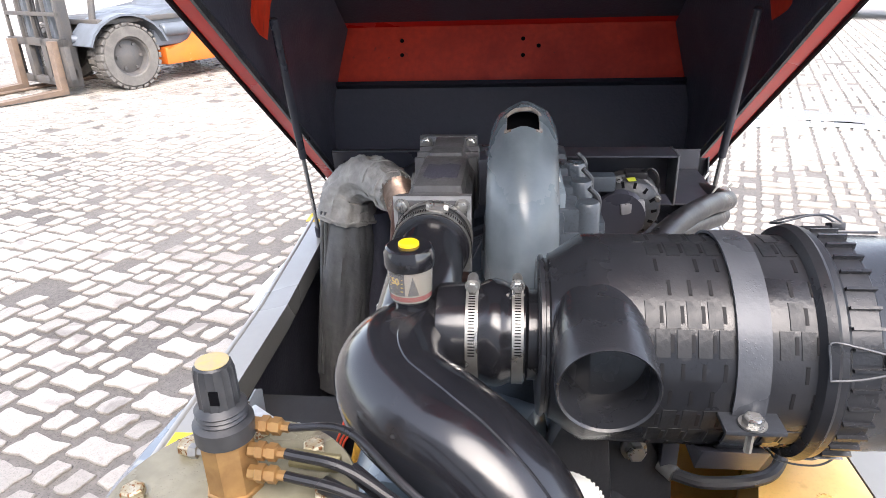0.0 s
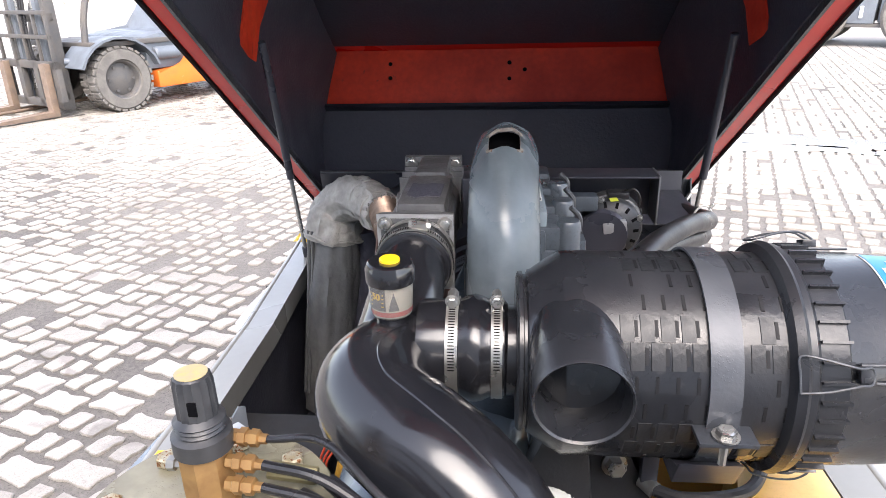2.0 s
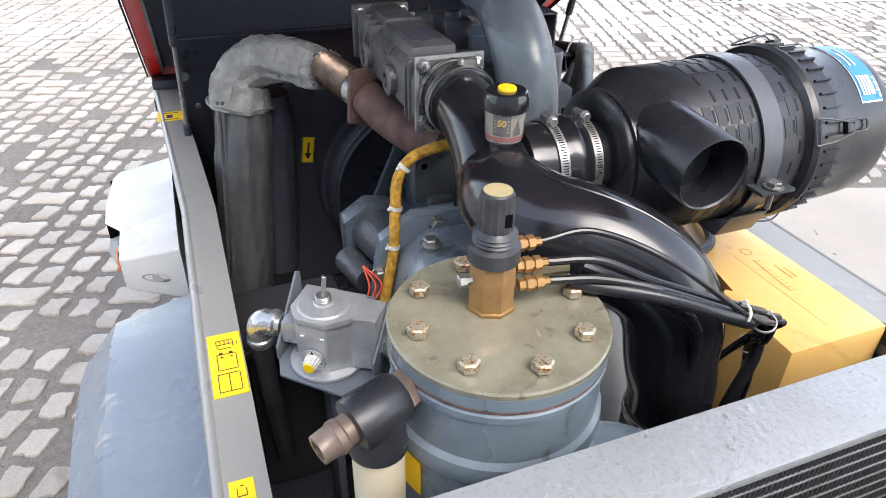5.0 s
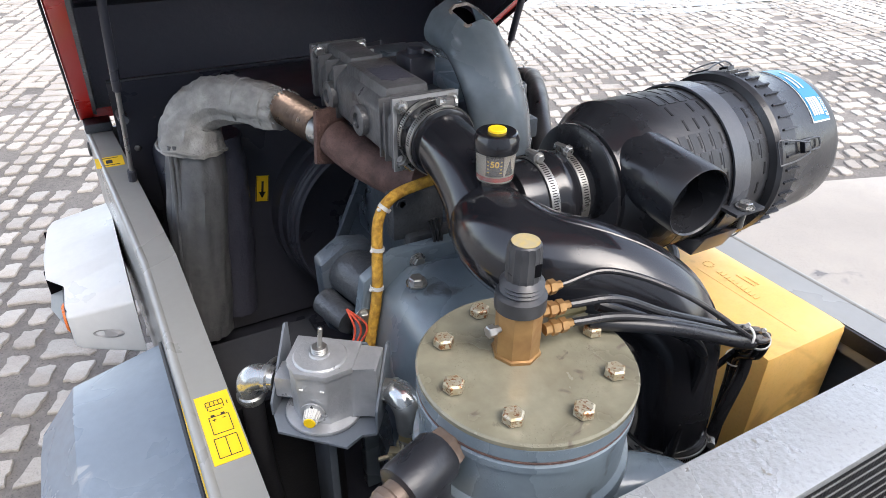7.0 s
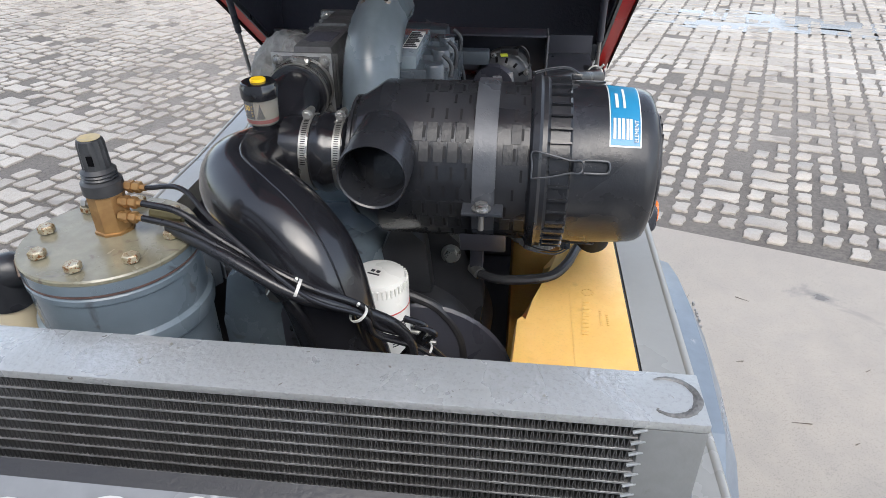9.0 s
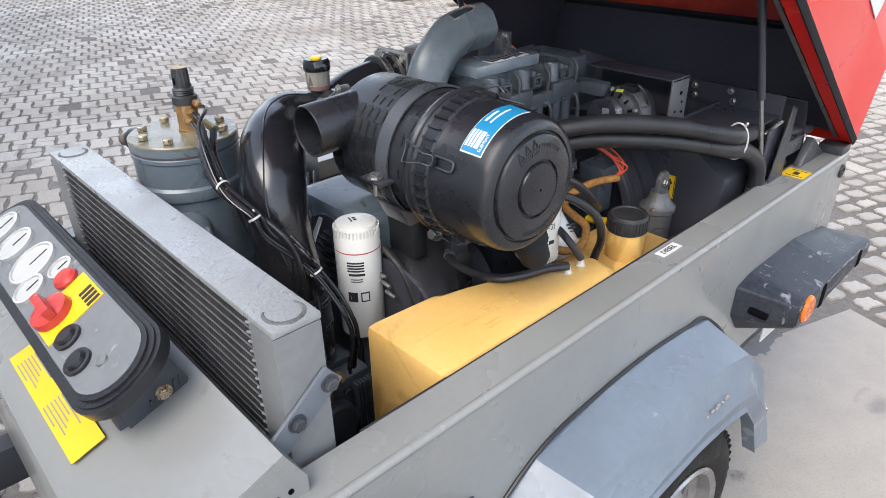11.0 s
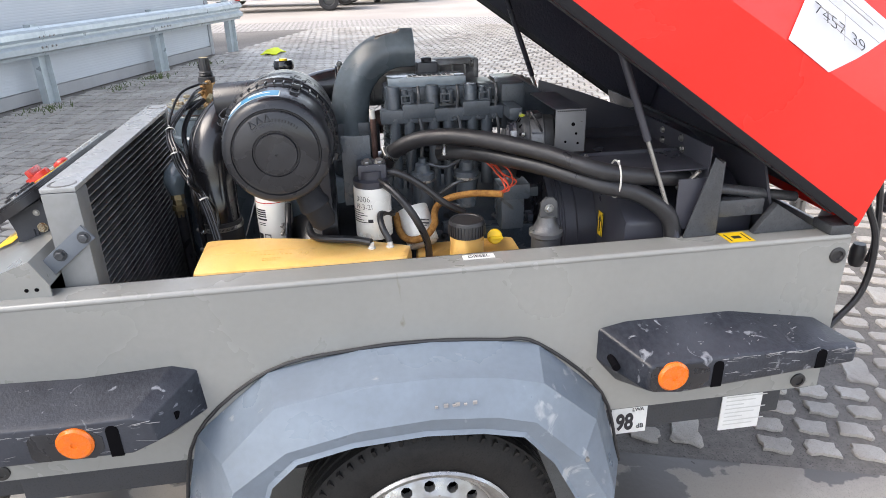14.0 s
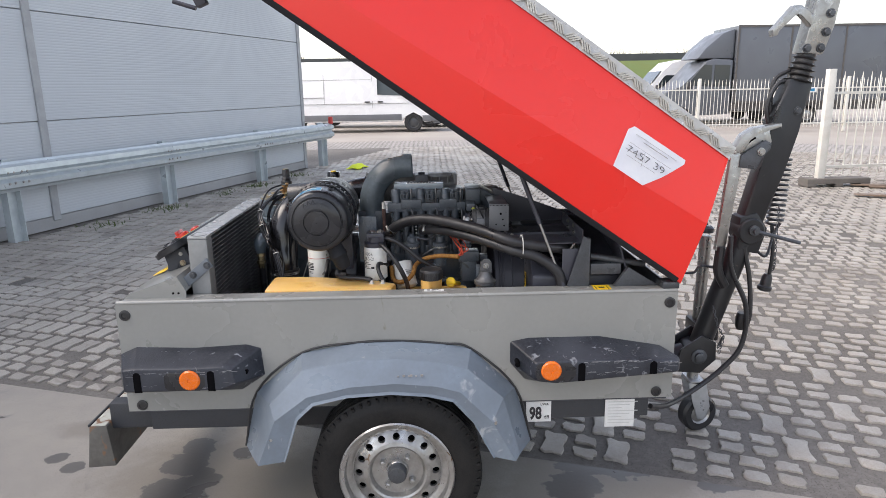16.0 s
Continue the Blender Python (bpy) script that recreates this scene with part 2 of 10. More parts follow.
PAPER = mat("wet_paper", (0.66, 0.67, 0.71), 0.45, col2=(0.55, 0.56, 0.62), amount=0.5, scale=10, bump=0.1, relief=40)
GALV = mat("galvanised_steel", (0.52, 0.57, 0.59), 0.4, metal=0.4, col2=(0.4, 0.44, 0.455), amount=0.6, scale=7, fine=40, bump=0.04, spots=((0.24, 0.23, 0.21), 8, 0.27))
WHITE_PAINT = mat("white_vehicle_paint", (0.8, 0.8, 0.8), 0.28, col2=(0.72, 0.72, 0.71), amount=0.25, scale=2, bump=0, coat=0.4)
FENCE_WHITE = mat("off_white_fence_paint", (0.72, 0.70, 0.64), 0.5, col2=(0.56, 0.53, 0.46), amount=0.6, scale=5, spots=((0.3, 0.2, 0.12), 9, 0.25))
TRUCK_GREY = mat("grey_truck_paint", (0.10, 0.11, 0.125), 0.38, col2=(0.085, 0.09, 0.105), amount=0.3, scale=1.5, bump=0, coat=0.2)
GLASS = mat("dark_vehicle_glass", (0.03, 0.04, 0.045), 0.06, amount=0.2, bump=0, coat=0.5, rough_var=0.02)
LAMP_GLASS = mat("headlamp_glass", (0.35, 0.36, 0.37), 0.1, metal=0.3, bump=0, coat=0.6)
FORK_ORANGE = mat("orange_forklift_paint", (0.78, 0.17, 0.02), 0.45, col2=(0.62, 0.13, 0.03), amount=0.5, scale=4, spots=((0.45, 0.3, 0.2), 7, 0.3))
FORK_GREY = mat("grey_blue_forklift_paint", (0.135, 0.155, 0.18), 0.5, col2=(0.095, 0.107, 0.122), amount=0.5, scale=4)
FORK_DARK = mat("dirty_mast_steel", (0.07, 0.07, 0.072), 0.6, col2=(0.12, 0.105, 0.09), amount=0.7, scale=6)
FORK_RUST = mat("worn_fork_steel", (0.2, 0.14, 0.1), 0.6, col2=(0.13, 0.1, 0.08), amount=0.7, scale=9)
PANEL_GREY = mat("grey_wall_cladding", (0.48, 0.51, 0.535), 0.45, col2=(0.44, 0.465, 0.49), amount=0.3, scale=1.2, fine=8, bump=0)
TRIM_GREY = mat("wall_trim_grey", (0.36, 0.37, 0.38), 0.5, bump=0)
PLINTH = mat("concrete_plinth", (0.33, 0.33, 0.33), 0.8, col2=(0.26, 0.26, 0.25), scale=3)
VEST = mat("yellow_vest_cloth", (0.72, 0.80, 0.02), 0.7, col2=(0.55, 0.62, 0.02))
GRASS = mat("far_grass", (0.09, 0.13, 0.03), 0.9, col2=(0.14, 0.15, 0.05), scale=0.3)
TWIG = mat("bare_twig", (0.10, 0.075, 0.055), 0.85)
WOOD = mat("weathered_pallet_wood", (0.15, 0.135, 0.12), 0.8, col2=(0.1, 0.09, 0.08))
CONCRETE = mat("worn_concrete", (0.355, 0.32, 0.272), 0.6, col2=(0.27, 0.25, 0.225), amount=0.8, scale=0.9, fine=9, bump=0.12, relief=60, spots=((0.15, 0.14, 0.128), 2.2, 0.37), rough_var=0.25, wet=0.75, grit=0.4)
STONE_LOOK = dict(col2=(0.26, 0.233, 0.2), amount=0.75, fine=42, bump=0.6, relief=85, rough_var=0.2, grit=0.55)
STONE = mat("grey_paver_concrete", (0.395, 0.365, 0.322), 0.55, scale=0.7, spots=((0.23, 0.207, 0.18), 3.2, 0.42), island=0.14, **STONE_LOOK)
STONE_ONE = mat("grey_paver_concrete_single", (0.395, 0.365, 0.322), 0.55, scale=3, spots=((0.23, 0.207, 0.18), 6, 0.42), per_object=0.15, **STONE_LOOK)


# ---- mesh helpers ----
def thing(name, base, label, category, group="", kind=""):
    e = new(name)
    e.empty_display_size = 0.1
    e.location = base
    return tagged(e, label, category, group, kind)


def finish(bm, material, sharp=35):
    bmesh.ops.recalc_face_normals(bm, faces=bm.faces)
    me = bpy.data.meshes.new("part")
    bm.to_mesh(me)
    bm.free()
    for one in (material if isinstance(material, (list, tuple)) else [material]):
        me.materials.append(one)
    me.shade_smooth()
    me.set_sharp_from_angle(angle=radians(sharp))
    return me


def part(name, bm, material, parent, label="", sharp=35):
    """One mesh, in world places, under a thing (an Empty) or under a part."""
    ob = new(name, finish(bm, material, sharp))
    ob.parent = parent
    if parent is not None and parent.data is None:
        ob.matrix_parent_inverse = Matrix.Translation(-parent.location)
    if label:
        ob["label"] = label
    return ob


def piece(name, me, m, parent, label=""):
    """One more object on a mesh that is shared, at the pose m."""
    ob = new(name, me)
    ob.parent = parent
    if parent is not None and parent.data is None:
        ob.matrix_parent_inverse = Matrix.Translation(-parent.location)
    ob.matrix_basis = m
    if label:
        ob["label"] = label
    return ob


def solo(name, bm, material, label, category, group="", kind="", sharp=35):
    ob = new(name, finish(bm, material, sharp))
    return tagged(ob, label, category, group, kind)


def box(bm, x0, x1, y0, y1, z0, z1, bev=0.0, m=None, seg=2):
    g = bmesh.ops.create_cube(bm, size=1)["verts"]
    bmesh.ops.scale(bm, vec=(x1 - x0, y1 - y0, z1 - z0), verts=g)
    bmesh.ops.translate(bm, vec=((x0 + x1) / 2, (y0 + y1) / 2, (z0 + z1) / 2), verts=g)
    if m is not None:
        bmesh.ops.transform(bm, matrix=m, verts=g)
    if bev:
        ed = list({e for v in g for e in v.link_edges})
        bmesh.ops.bevel(bm, geom=ed, offset=bev, segments=seg, profile=0.6, affect="EDGES", clamp_overlap=True)
    return bm


def axes(way):
    w = Vector(way).normalized()
    a = w.orthogonal().normalized() if abs(w.z) > 0.99 else w.cross(Vector((0, 0, 1))).normalized()
    return w, a, a.cross(w).normalized()


def lathe(bm, prof, origin, way, seg=32, closed=True):
    """Turn a profile of (distance along way, radius) about way."""
    w, a, c = axes(way)
    o = Vector(origin)
    rings = []
    for d, r in prof:
        if r < 1e-5:
            rings.append([bm.verts.new(o + w * d)])
        else:
            rings.append([bm.verts.new(o + w * d + (a * math.cos(2 * math.pi * k / seg) + c * math.sin(2 * math.pi * k / seg)) * r) for k in range(seg)])
    for p, q in zip(rings, rings[1:]):
        for k in range(seg):
            k2 = (k + 1) % seg
            f = [p[k % len(p)], p[k2 % len(p)], q[k2 % len(q)], q[k % len(q)]]
            f = list(dict.fromkeys(f))
            if len(f) > 2:
                bm.faces.new(f)
    if closed:
        for r in (rings[0], rings[-1]):
            if len(r) > 2:
                bm.faces.new(r)
    return bm


def rod(bm, a, b, r, r2=None, seg=12, bev=0.0):
    a, b = Vector(a), Vector(b)
    n = (b - a).length
    r2 = r if r2 is None else r2
    prof = [(0, r), (n, r2)] if not bev else [(0, r - bev), (bev, r), (n - bev, r2), (n, r2 - bev)]
    return lathe(bm, prof, a, b - a, seg)


def spline(pts, steps=6):
    """Catmull-Rom through points (lists of any length)."""
    p = [np.array(q, float) for q in pts]
    p = [2 * p[0] - p[1], *p, 2 * p[-1] - p[-2]]
    out = []
    for i in range(1, len(p) - 2):
        for k in range(steps):
            t = k / steps
            out.append(0.5 * (2 * p[i] + (p[i + 1] - p[i - 1]) * t + (2 * p[i - 1] - 5 * p[i] + 4 * p[i + 1] - p[i + 2]) * t * t
                              + (3 * p[i] - p[i - 1] - 3 * p[i + 1] + p[i + 2]) * t ** 3))
    out.append(p[-2])
    return out


def tube(bm, pts, r=None, seg=12, steps=6, caps=True, squash=1.0, ripple=0.0, wrinkle=0.0, square=0.0, along=20.0, round_it=1.7):
    """A hose or pipe through points (x, y, z) or (x, y, z, radius)."""
    pts = [tuple(q) if len(q) > 3 else (*q, r) for q in pts]
    line = spline(pts, steps) if steps > 1 else [np.array(q, float) for q in pts]
    c = [Vector(q[:3]) for q in line]
    rings, up = [], None
    for i, q in enumerate(line):
        way = (c[min(i + 1, len(c) - 1)] - c[max(i - 1, 0)]).normalized()
        up = way.orthogonal().normalized() if up is None else (up - way * up.dot(way)).normalized()
        side = way.cross(up)
        rad = q[3] * (1 + ripple * (1 if i % 2 else -1))
        ring = []
        for k in range(seg):
            a = 2 * math.pi * k / seg
            d = up * math.cos(a) * squash + side * math.sin(a)
            rr = rad * (1 + wrinkle * (0.6 * noise.noise(c[i] * along + d * round_it) + 0.9 * (0.25 - abs(noise.noise(c[i] * along * 1.7 + d * round_it * 1.5)))))
            if square:
                rr /= (abs(math.cos(a)) ** square + abs(math.sin(a)) ** square) ** (1 / square)
            ring.append(bm.verts.new(c[i] + d * rr))
        rings.append(ring)
    for p, q in zip(rings, rings[1:]):
        for k in range(seg):
            bm.faces.new((p[k], p[(k + 1) % seg], q[(k + 1) % seg], q[k]))
    if caps:
        bm.faces.new(rings[0])
        bm.faces.new(rings[-1])
    return bm


def prism(bm, poly, lay, a, b, bev=0.0):
    """A flat outline pushed from a to b; lay: 'x' for outlines in (y, z), 'y' for (x, z), 'z' for (x, y)."""
    def at(p, d):
        return {"x": (d, *p), "y": (p[0], d, p[1]), "z": (*p, d)}[lay]
    v0 = [bm.verts.new(at(p, a)) for p in poly]
    v1 = [bm.verts.new(at(p, b)) for p in poly]
    fs = [bm.faces.new(v0), bm.faces.new(v1)]
    n = len(poly)
    for k in range(n):
        fs.append(bm.faces.new((v0[k], v0[(k + 1) % n], v1[(k + 1) % n], v1[k])))
    if bev:
        bmesh.ops.bevel(bm, geom=list({e for f in fs for e in f.edges}), offset=bev, segments=2, profile=0.6, affect="EDGES", clamp_overlap=True)
    return bm


def sheet(bm, grid, thick, way=None):
    """A plate through rows of points, with thickness along its normals or along way."""
    vs = [[bm.verts.new(p) for p in row] for row in grid]
    fs = []
    for i in range(len(vs) - 1):
        for k in range(len(vs[0]) - 1):
            fs.append(bm.faces.new((vs[i][k], vs[i + 1][k], vs[i + 1][k + 1], vs[i][k + 1])))
    bmesh.ops.recalc_face_normals(bm, faces=fs)
    bmesh.ops.solidify(bm, geom=fs, thickness=thick)
    return bm


def nbm():
    return bmesh.new()


def hexbolt(bm, at, way, r=0.009, h=0.006, washer=True):
    w = Vector(way).normalized()
    a = Vector(at)
    if washer:
        lathe(bm, [(0, r * 1.35), (h * 0.25, r * 1.35)], a, w, 16)
    lathe(bm, [(h * 0.2, r), (h * 0.95, r), (h * 1.1, r * 0.8)], a, w, 6)
    return bm


def words(text, size, m, material, parent, name="lettering", thick=0.0006, fat=0.0, slim=1.0):
    cu = bpy.data.curves.new("lettering", "FONT")
    cu.body, cu.size, cu.extrude, cu.align_x, cu.align_y, cu.offset = text, size, thick, "CENTER", "CENTER", fat
    ob = bpy.data.objects.new("lettering", cu)
    me = bpy.data.meshes.new_from_object(ob)
    bpy.data.objects.remove(ob)
    me.materials.clear()
    me.materials.append(material)
    return piece(name, me, m @ Matrix.Diagonal((slim, 1, 1, 1)), parent)


def basis(at, right, up):
    """A pose whose x and y axes lie along right and up."""
    x = Vector(right).normalized()
    z = x.cross(Vector(up)).normalized()
    y = z.cross(x)
    return Matrix((( x.x, y.x, z.x, at[0]), (x.y, y.y, z.y, at[1]), (x.z, y.z, z.z, at[2]), (0, 0, 0, 1)))


def bars(bm, at, right, up, rows, lift=0.0008):
    """Plain bars for print that cannot be read: rows of (x, y, width, height) from the place at."""
    m = basis(at, right, up)
    for x, y, w, h in rows:
        box(bm, x, x + w, y, y + h, 0, lift, 0, m)
    return bm


def clamp_band(name, at, way, r, width, parent, bolt_to):
    """A steel worm clamp with its screw housing."""
    b = nbm()
    w = Vector(way).normalized()
    lathe(b, [(-width / 2, r - 0.002), (-width / 2, r), (width / 2, r), (width / 2, r - 0.002)], at, w, 40, False)
    p = Vector(at) + Vector(bolt_to).normalized() * (r + 0.004)
    side = w.cross(Vector(bolt_to)).normalized()
    rod(b, p - side * 0.013, p + side * 0.009, 0.0055, seg=10)
    box(b, -0.009, 0.009, -width * 0.45, width * 0.45, -0.005, 0.004, 0.001, basis(p, side, w))
    hexbolt(b, p + side * 0.009, side, 0.006, 0.006)
    band = part(name, b, STEEL, parent, "zinc worm-drive clamp")
    b = nbm()
    bt = Vector(bolt_to)
    u1 = (bt - w * bt.dot(w)).normalized()
    u2 = w.cross(u1)
    for k in range(-26, 27):
        if abs(k) < 4:
            continue
        a = k * 0.0033 / r
        d = u1 * math.cos(a) + u2 * math.sin(a)
        box(b, -0.0006, 0.0006, -width * 0.27, width * 0.27, -0.0004, 0.0004, 0, basis(Vector(at) + d * r, w.cross(d), w + w.cross(d) * 0.12))
    tagged(part("worm_perforation", b, HOLE_SHADE, band), kind="stuff")
    return band

# ---- the yard ----
# yard grid: u runs along the building, v away from it
U, V = Vector((0.95, -0.31, 0)).normalized(), Vector((0.31, 0.95, 0)).normalized()
YARD = math.atan2(U.y, U.x)
SLAB_U, SLAB_V = -0.385, 2.79
PITCH_U, PITCH_V = 0.224, 0.143


def uv(u, v, z=0.0):
    return U * u + V * v + Vector((0, 0, z))


def ground_material():
    m = bpy.data.materials.new("dirt_joints_and_far_paving")
    m.use_nodes = True
    n, l = m.node_tree.nodes, m.node_tree.links
    b = n["Principled BSDF"]
    geo = n.new("ShaderNodeNewGeometry")
    turn = n.new("ShaderNodeVectorRotate")
    turn.rotation_type = "Z_AXIS"
    turn.inputs["Angle"].default_value = radians(90) - YARD
    l.new(geo.outputs["Position"], turn.inputs["Vector"])
    brick = n.new("ShaderNodeTexBrick")
    brick.inputs["Scale"].default_value = 1.0
    brick.inputs["Brick Width"].default_value, brick.inputs["Row Height"].default_value = PITCH_V, PITCH_U
    brick.inputs["Mortar Size"].default_value, brick.inputs["Mortar Smooth"].default_value = 0.017, 0.3
    brick.inputs["Color1"].default_value = (0.36, 0.34, 0.318, 1)
    brick.inputs["Color2"].default_value = (0.3, 0.28, 0.262, 1)
    brick.inputs["Mortar"].default_value = (0.13, 0.12, 0.11, 1)
    l.new(turn.outputs[0], brick.inputs["Vector"])

    def fac(sc, lo, hi):
        t = n.new("ShaderNodeTexNoise")
        t.inputs["Scale"].default_value, t.inputs["Detail"].default_value = sc, 7
        l.new(geo.outputs["Position"], t.inputs["Vector"])
        r = n.new("ShaderNodeMapRange")
        r.inputs["From Min"].default_value, r.inputs["From Max"].default_value = lo, hi
        l.new(t.outputs["Fac"], r.inputs["Value"])
        return r.outputs[0]

    def mix(f, a, c):
        x = n.new("ShaderNodeMix")
        x.data_type = "RGBA"
        l.new(f, x.inputs[0])
        for i, v in ((6, a), (7, c)):
            if isinstance(v, tuple):
                x.inputs[i].default_value = (*v, 1)
            else:
                l.new(v, x.inputs[i])
        return x.outputs[2]

    dirt = mix(fac(55, 0.3, 0.7), (0.085, 0.076, 0.067), (0.145, 0.131, 0.116))
    dirt = mix(fac(0.55, 0.4, 0.6), dirt, mix(fac(38, 0.35, 0.7), (0.15, 0.136, 0.121), (0.215, 0.196, 0.174)))
    dirt = mix(fac(160, 0.56, 0.7), dirt, (0.06, 0.054, 0.048))
    far = n.new("ShaderNodeVectorMath")
    far.operation = "LENGTH"
    l.new(geo.outputs["Position"], far.inputs[0])
    step = n.new("ShaderNodeMath")
    step.operation = "GREATER_THAN"
    step.inputs[1].default_value = 16.4
    l.new(far.outputs["Value"], step.inputs[0])
    road = n.new("ShaderNodeMath")
    road.operation = "GREATER_THAN"
    road.inputs[1].default_value = 19.0
    l.new(far.outputs["Value"], road.inputs[0])
    c = mix(step.outputs[0], dirt, brick.outputs["Color"])
    c = mix(road.outputs[0], c, mix(fac(0.35, 0.35, 0.7), (0.29, 0.26, 0.235), (0.37, 0.34, 0.305)))
    l.new(c, b.inputs["Base Color"])
    b.inputs["Roughness"].default_value = 0.8
    bp = n.new("ShaderNodeBump")
    bp.inputs["Strength"].default_value, bp.inputs["Distance"].default_value = 0.4, 0.004
    l.new(fac(120, 0.2, 0.8), bp.inputs["Height"])
    l.new(bp.outputs[0], b.inputs["Normal"])
    return m


b = nbm()
g = bmesh.ops.create_grid(b, x_segments=8, y_segments=8, size=1500)["verts"]
bmesh.ops.translate(b, vec=(0, 0, -0.011), verts=g)
solo("ground", b, ground_material(), "dirt-filled paved yard of grey concrete pavers", "ground", kind="structure")

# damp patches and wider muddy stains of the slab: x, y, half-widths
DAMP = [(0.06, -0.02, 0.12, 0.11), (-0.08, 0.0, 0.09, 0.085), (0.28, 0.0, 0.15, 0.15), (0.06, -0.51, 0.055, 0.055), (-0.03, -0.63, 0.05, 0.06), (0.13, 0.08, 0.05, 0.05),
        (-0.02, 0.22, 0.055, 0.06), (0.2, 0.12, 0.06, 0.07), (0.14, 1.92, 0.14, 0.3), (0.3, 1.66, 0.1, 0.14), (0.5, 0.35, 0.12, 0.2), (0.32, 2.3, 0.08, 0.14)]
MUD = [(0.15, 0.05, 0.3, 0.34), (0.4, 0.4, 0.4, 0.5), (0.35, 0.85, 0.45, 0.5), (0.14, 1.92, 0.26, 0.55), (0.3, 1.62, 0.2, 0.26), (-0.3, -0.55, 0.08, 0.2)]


def stained_slab():
    """The slab's concrete, with ragged damp patches that are darker and smoother."""
    m = CONCRETE.copy()
    m.name = "stained_concrete"
    n, l = m.node_tree.nodes, m.node_tree.links
    b = n["Principled BSDF"]
    tc = n.new("ShaderNodeTexCoord")

    def op(kind, a, c):
        k = n.new("ShaderNodeMath")
        k.operation = kind
        for i, v in enumerate((a, c)):
            if isinstance(v, float):
                k.inputs[i].default_value = v
            else:
                l.new(v, k.inputs[i])
        return k.outputs[0]

    def field(patches, ragged):
        """Distance into the nearest patch, 1 on its rim, made ragged by noise of several sizes."""
        best = None
        for x, y, rx, ry in patches:
            mp = n.new("ShaderNodeMapping")
            mp.vector_type = "TEXTURE"
            mp.inputs["Location"].default_value = (x, y, 0)
            mp.inputs["Scale"].default_value = (rx, ry, 50)
            l.new(tc.outputs["Object"], mp.inputs["Vector"])
            far = n.new("ShaderNodeVectorMath")
            far.operation = "LENGTH"
            l.new(mp.outputs[0], far.inputs[0])
            best = far.outputs["Value"] if best is None else op("MINIMUM", best, far.outputs["Value"])
        for sc, w in ragged:
            t = n.new("ShaderNodeTexNoise")
            t.inputs["Scale"].default_value, t.inputs["Detail"].default_value = sc, 6
            l.new(tc.outputs["Object"], t.inputs["Vector"])
            best = op("ADD", best, op("MULTIPLY", op("SUBTRACT", t.outputs["Fac"], 0.5), w))
        return best

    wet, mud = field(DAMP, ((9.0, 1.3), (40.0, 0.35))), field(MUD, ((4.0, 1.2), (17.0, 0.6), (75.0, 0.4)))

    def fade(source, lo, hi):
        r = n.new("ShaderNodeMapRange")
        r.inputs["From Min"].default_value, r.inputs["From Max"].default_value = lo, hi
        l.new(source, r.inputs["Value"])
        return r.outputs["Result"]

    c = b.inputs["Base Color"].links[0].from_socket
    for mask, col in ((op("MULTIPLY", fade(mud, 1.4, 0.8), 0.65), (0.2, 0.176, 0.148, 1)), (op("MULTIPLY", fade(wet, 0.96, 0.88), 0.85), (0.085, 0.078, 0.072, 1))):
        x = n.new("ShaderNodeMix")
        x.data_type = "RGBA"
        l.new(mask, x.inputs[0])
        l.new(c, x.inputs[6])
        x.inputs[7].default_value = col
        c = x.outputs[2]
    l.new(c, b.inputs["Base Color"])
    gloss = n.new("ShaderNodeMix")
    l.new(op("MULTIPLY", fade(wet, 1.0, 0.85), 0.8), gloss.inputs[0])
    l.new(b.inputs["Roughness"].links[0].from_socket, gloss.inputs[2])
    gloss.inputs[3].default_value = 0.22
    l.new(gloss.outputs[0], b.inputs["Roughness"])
    return m


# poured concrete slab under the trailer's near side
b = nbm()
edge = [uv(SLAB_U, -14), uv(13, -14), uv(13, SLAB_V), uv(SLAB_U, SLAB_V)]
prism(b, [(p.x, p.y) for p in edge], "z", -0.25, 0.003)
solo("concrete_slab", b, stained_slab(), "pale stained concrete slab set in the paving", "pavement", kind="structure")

# shallow puddles lying in the hollows of the paving
film = mat("puddle_water", (0.2, 0.19, 0.175), 0.1, amount=0.5, scale=2, bump=0.0, relief=5, rough_var=0.03)
for k, (u0, v0, a_u, a_v) in enumerate(((2.0, 7.55, 3.4, 0.34), (0.4, 7.15, 1.3, 0.2), (3.9, 7.1, 1.2, 0.16))):
    b = nbm()
    rim = []
    for j in range(90):
        a = 2 * math.pi * j / 90
        d = Vector((math.cos(a), math.sin(a), 0))
        r = 0.85 + 0.4 * noise.noise(d * 1.6 + Vector((9 * k, 0, 4))) + 0.3 * noise.noise(d * 4.5 + Vector((9 * k, 3, 4))) + 0.12 * noise.noise(d * 13)
        rim.append(uv(u0 + a_u * r * d.x, v0 + a_v * r * d.y + 0.08 * math.sin(2.2 * d.x * a_u), -0.0015))
    ring, mid = [b.verts.new(p) for p in rim], b.verts.new(uv(u0, v0, -0.0015))
    for j in range(90):
        b.faces.new((mid, ring[j], ring[(j + 1) % 90]))
    solo("puddle", b, film, "shallow puddle reflecting the white sky among the pavers", "puddle", kind="structure")

# ---- building with guard rail ----
WALL_V, WALL_END, TRIM_U = -5.08, -10.62, -4.15


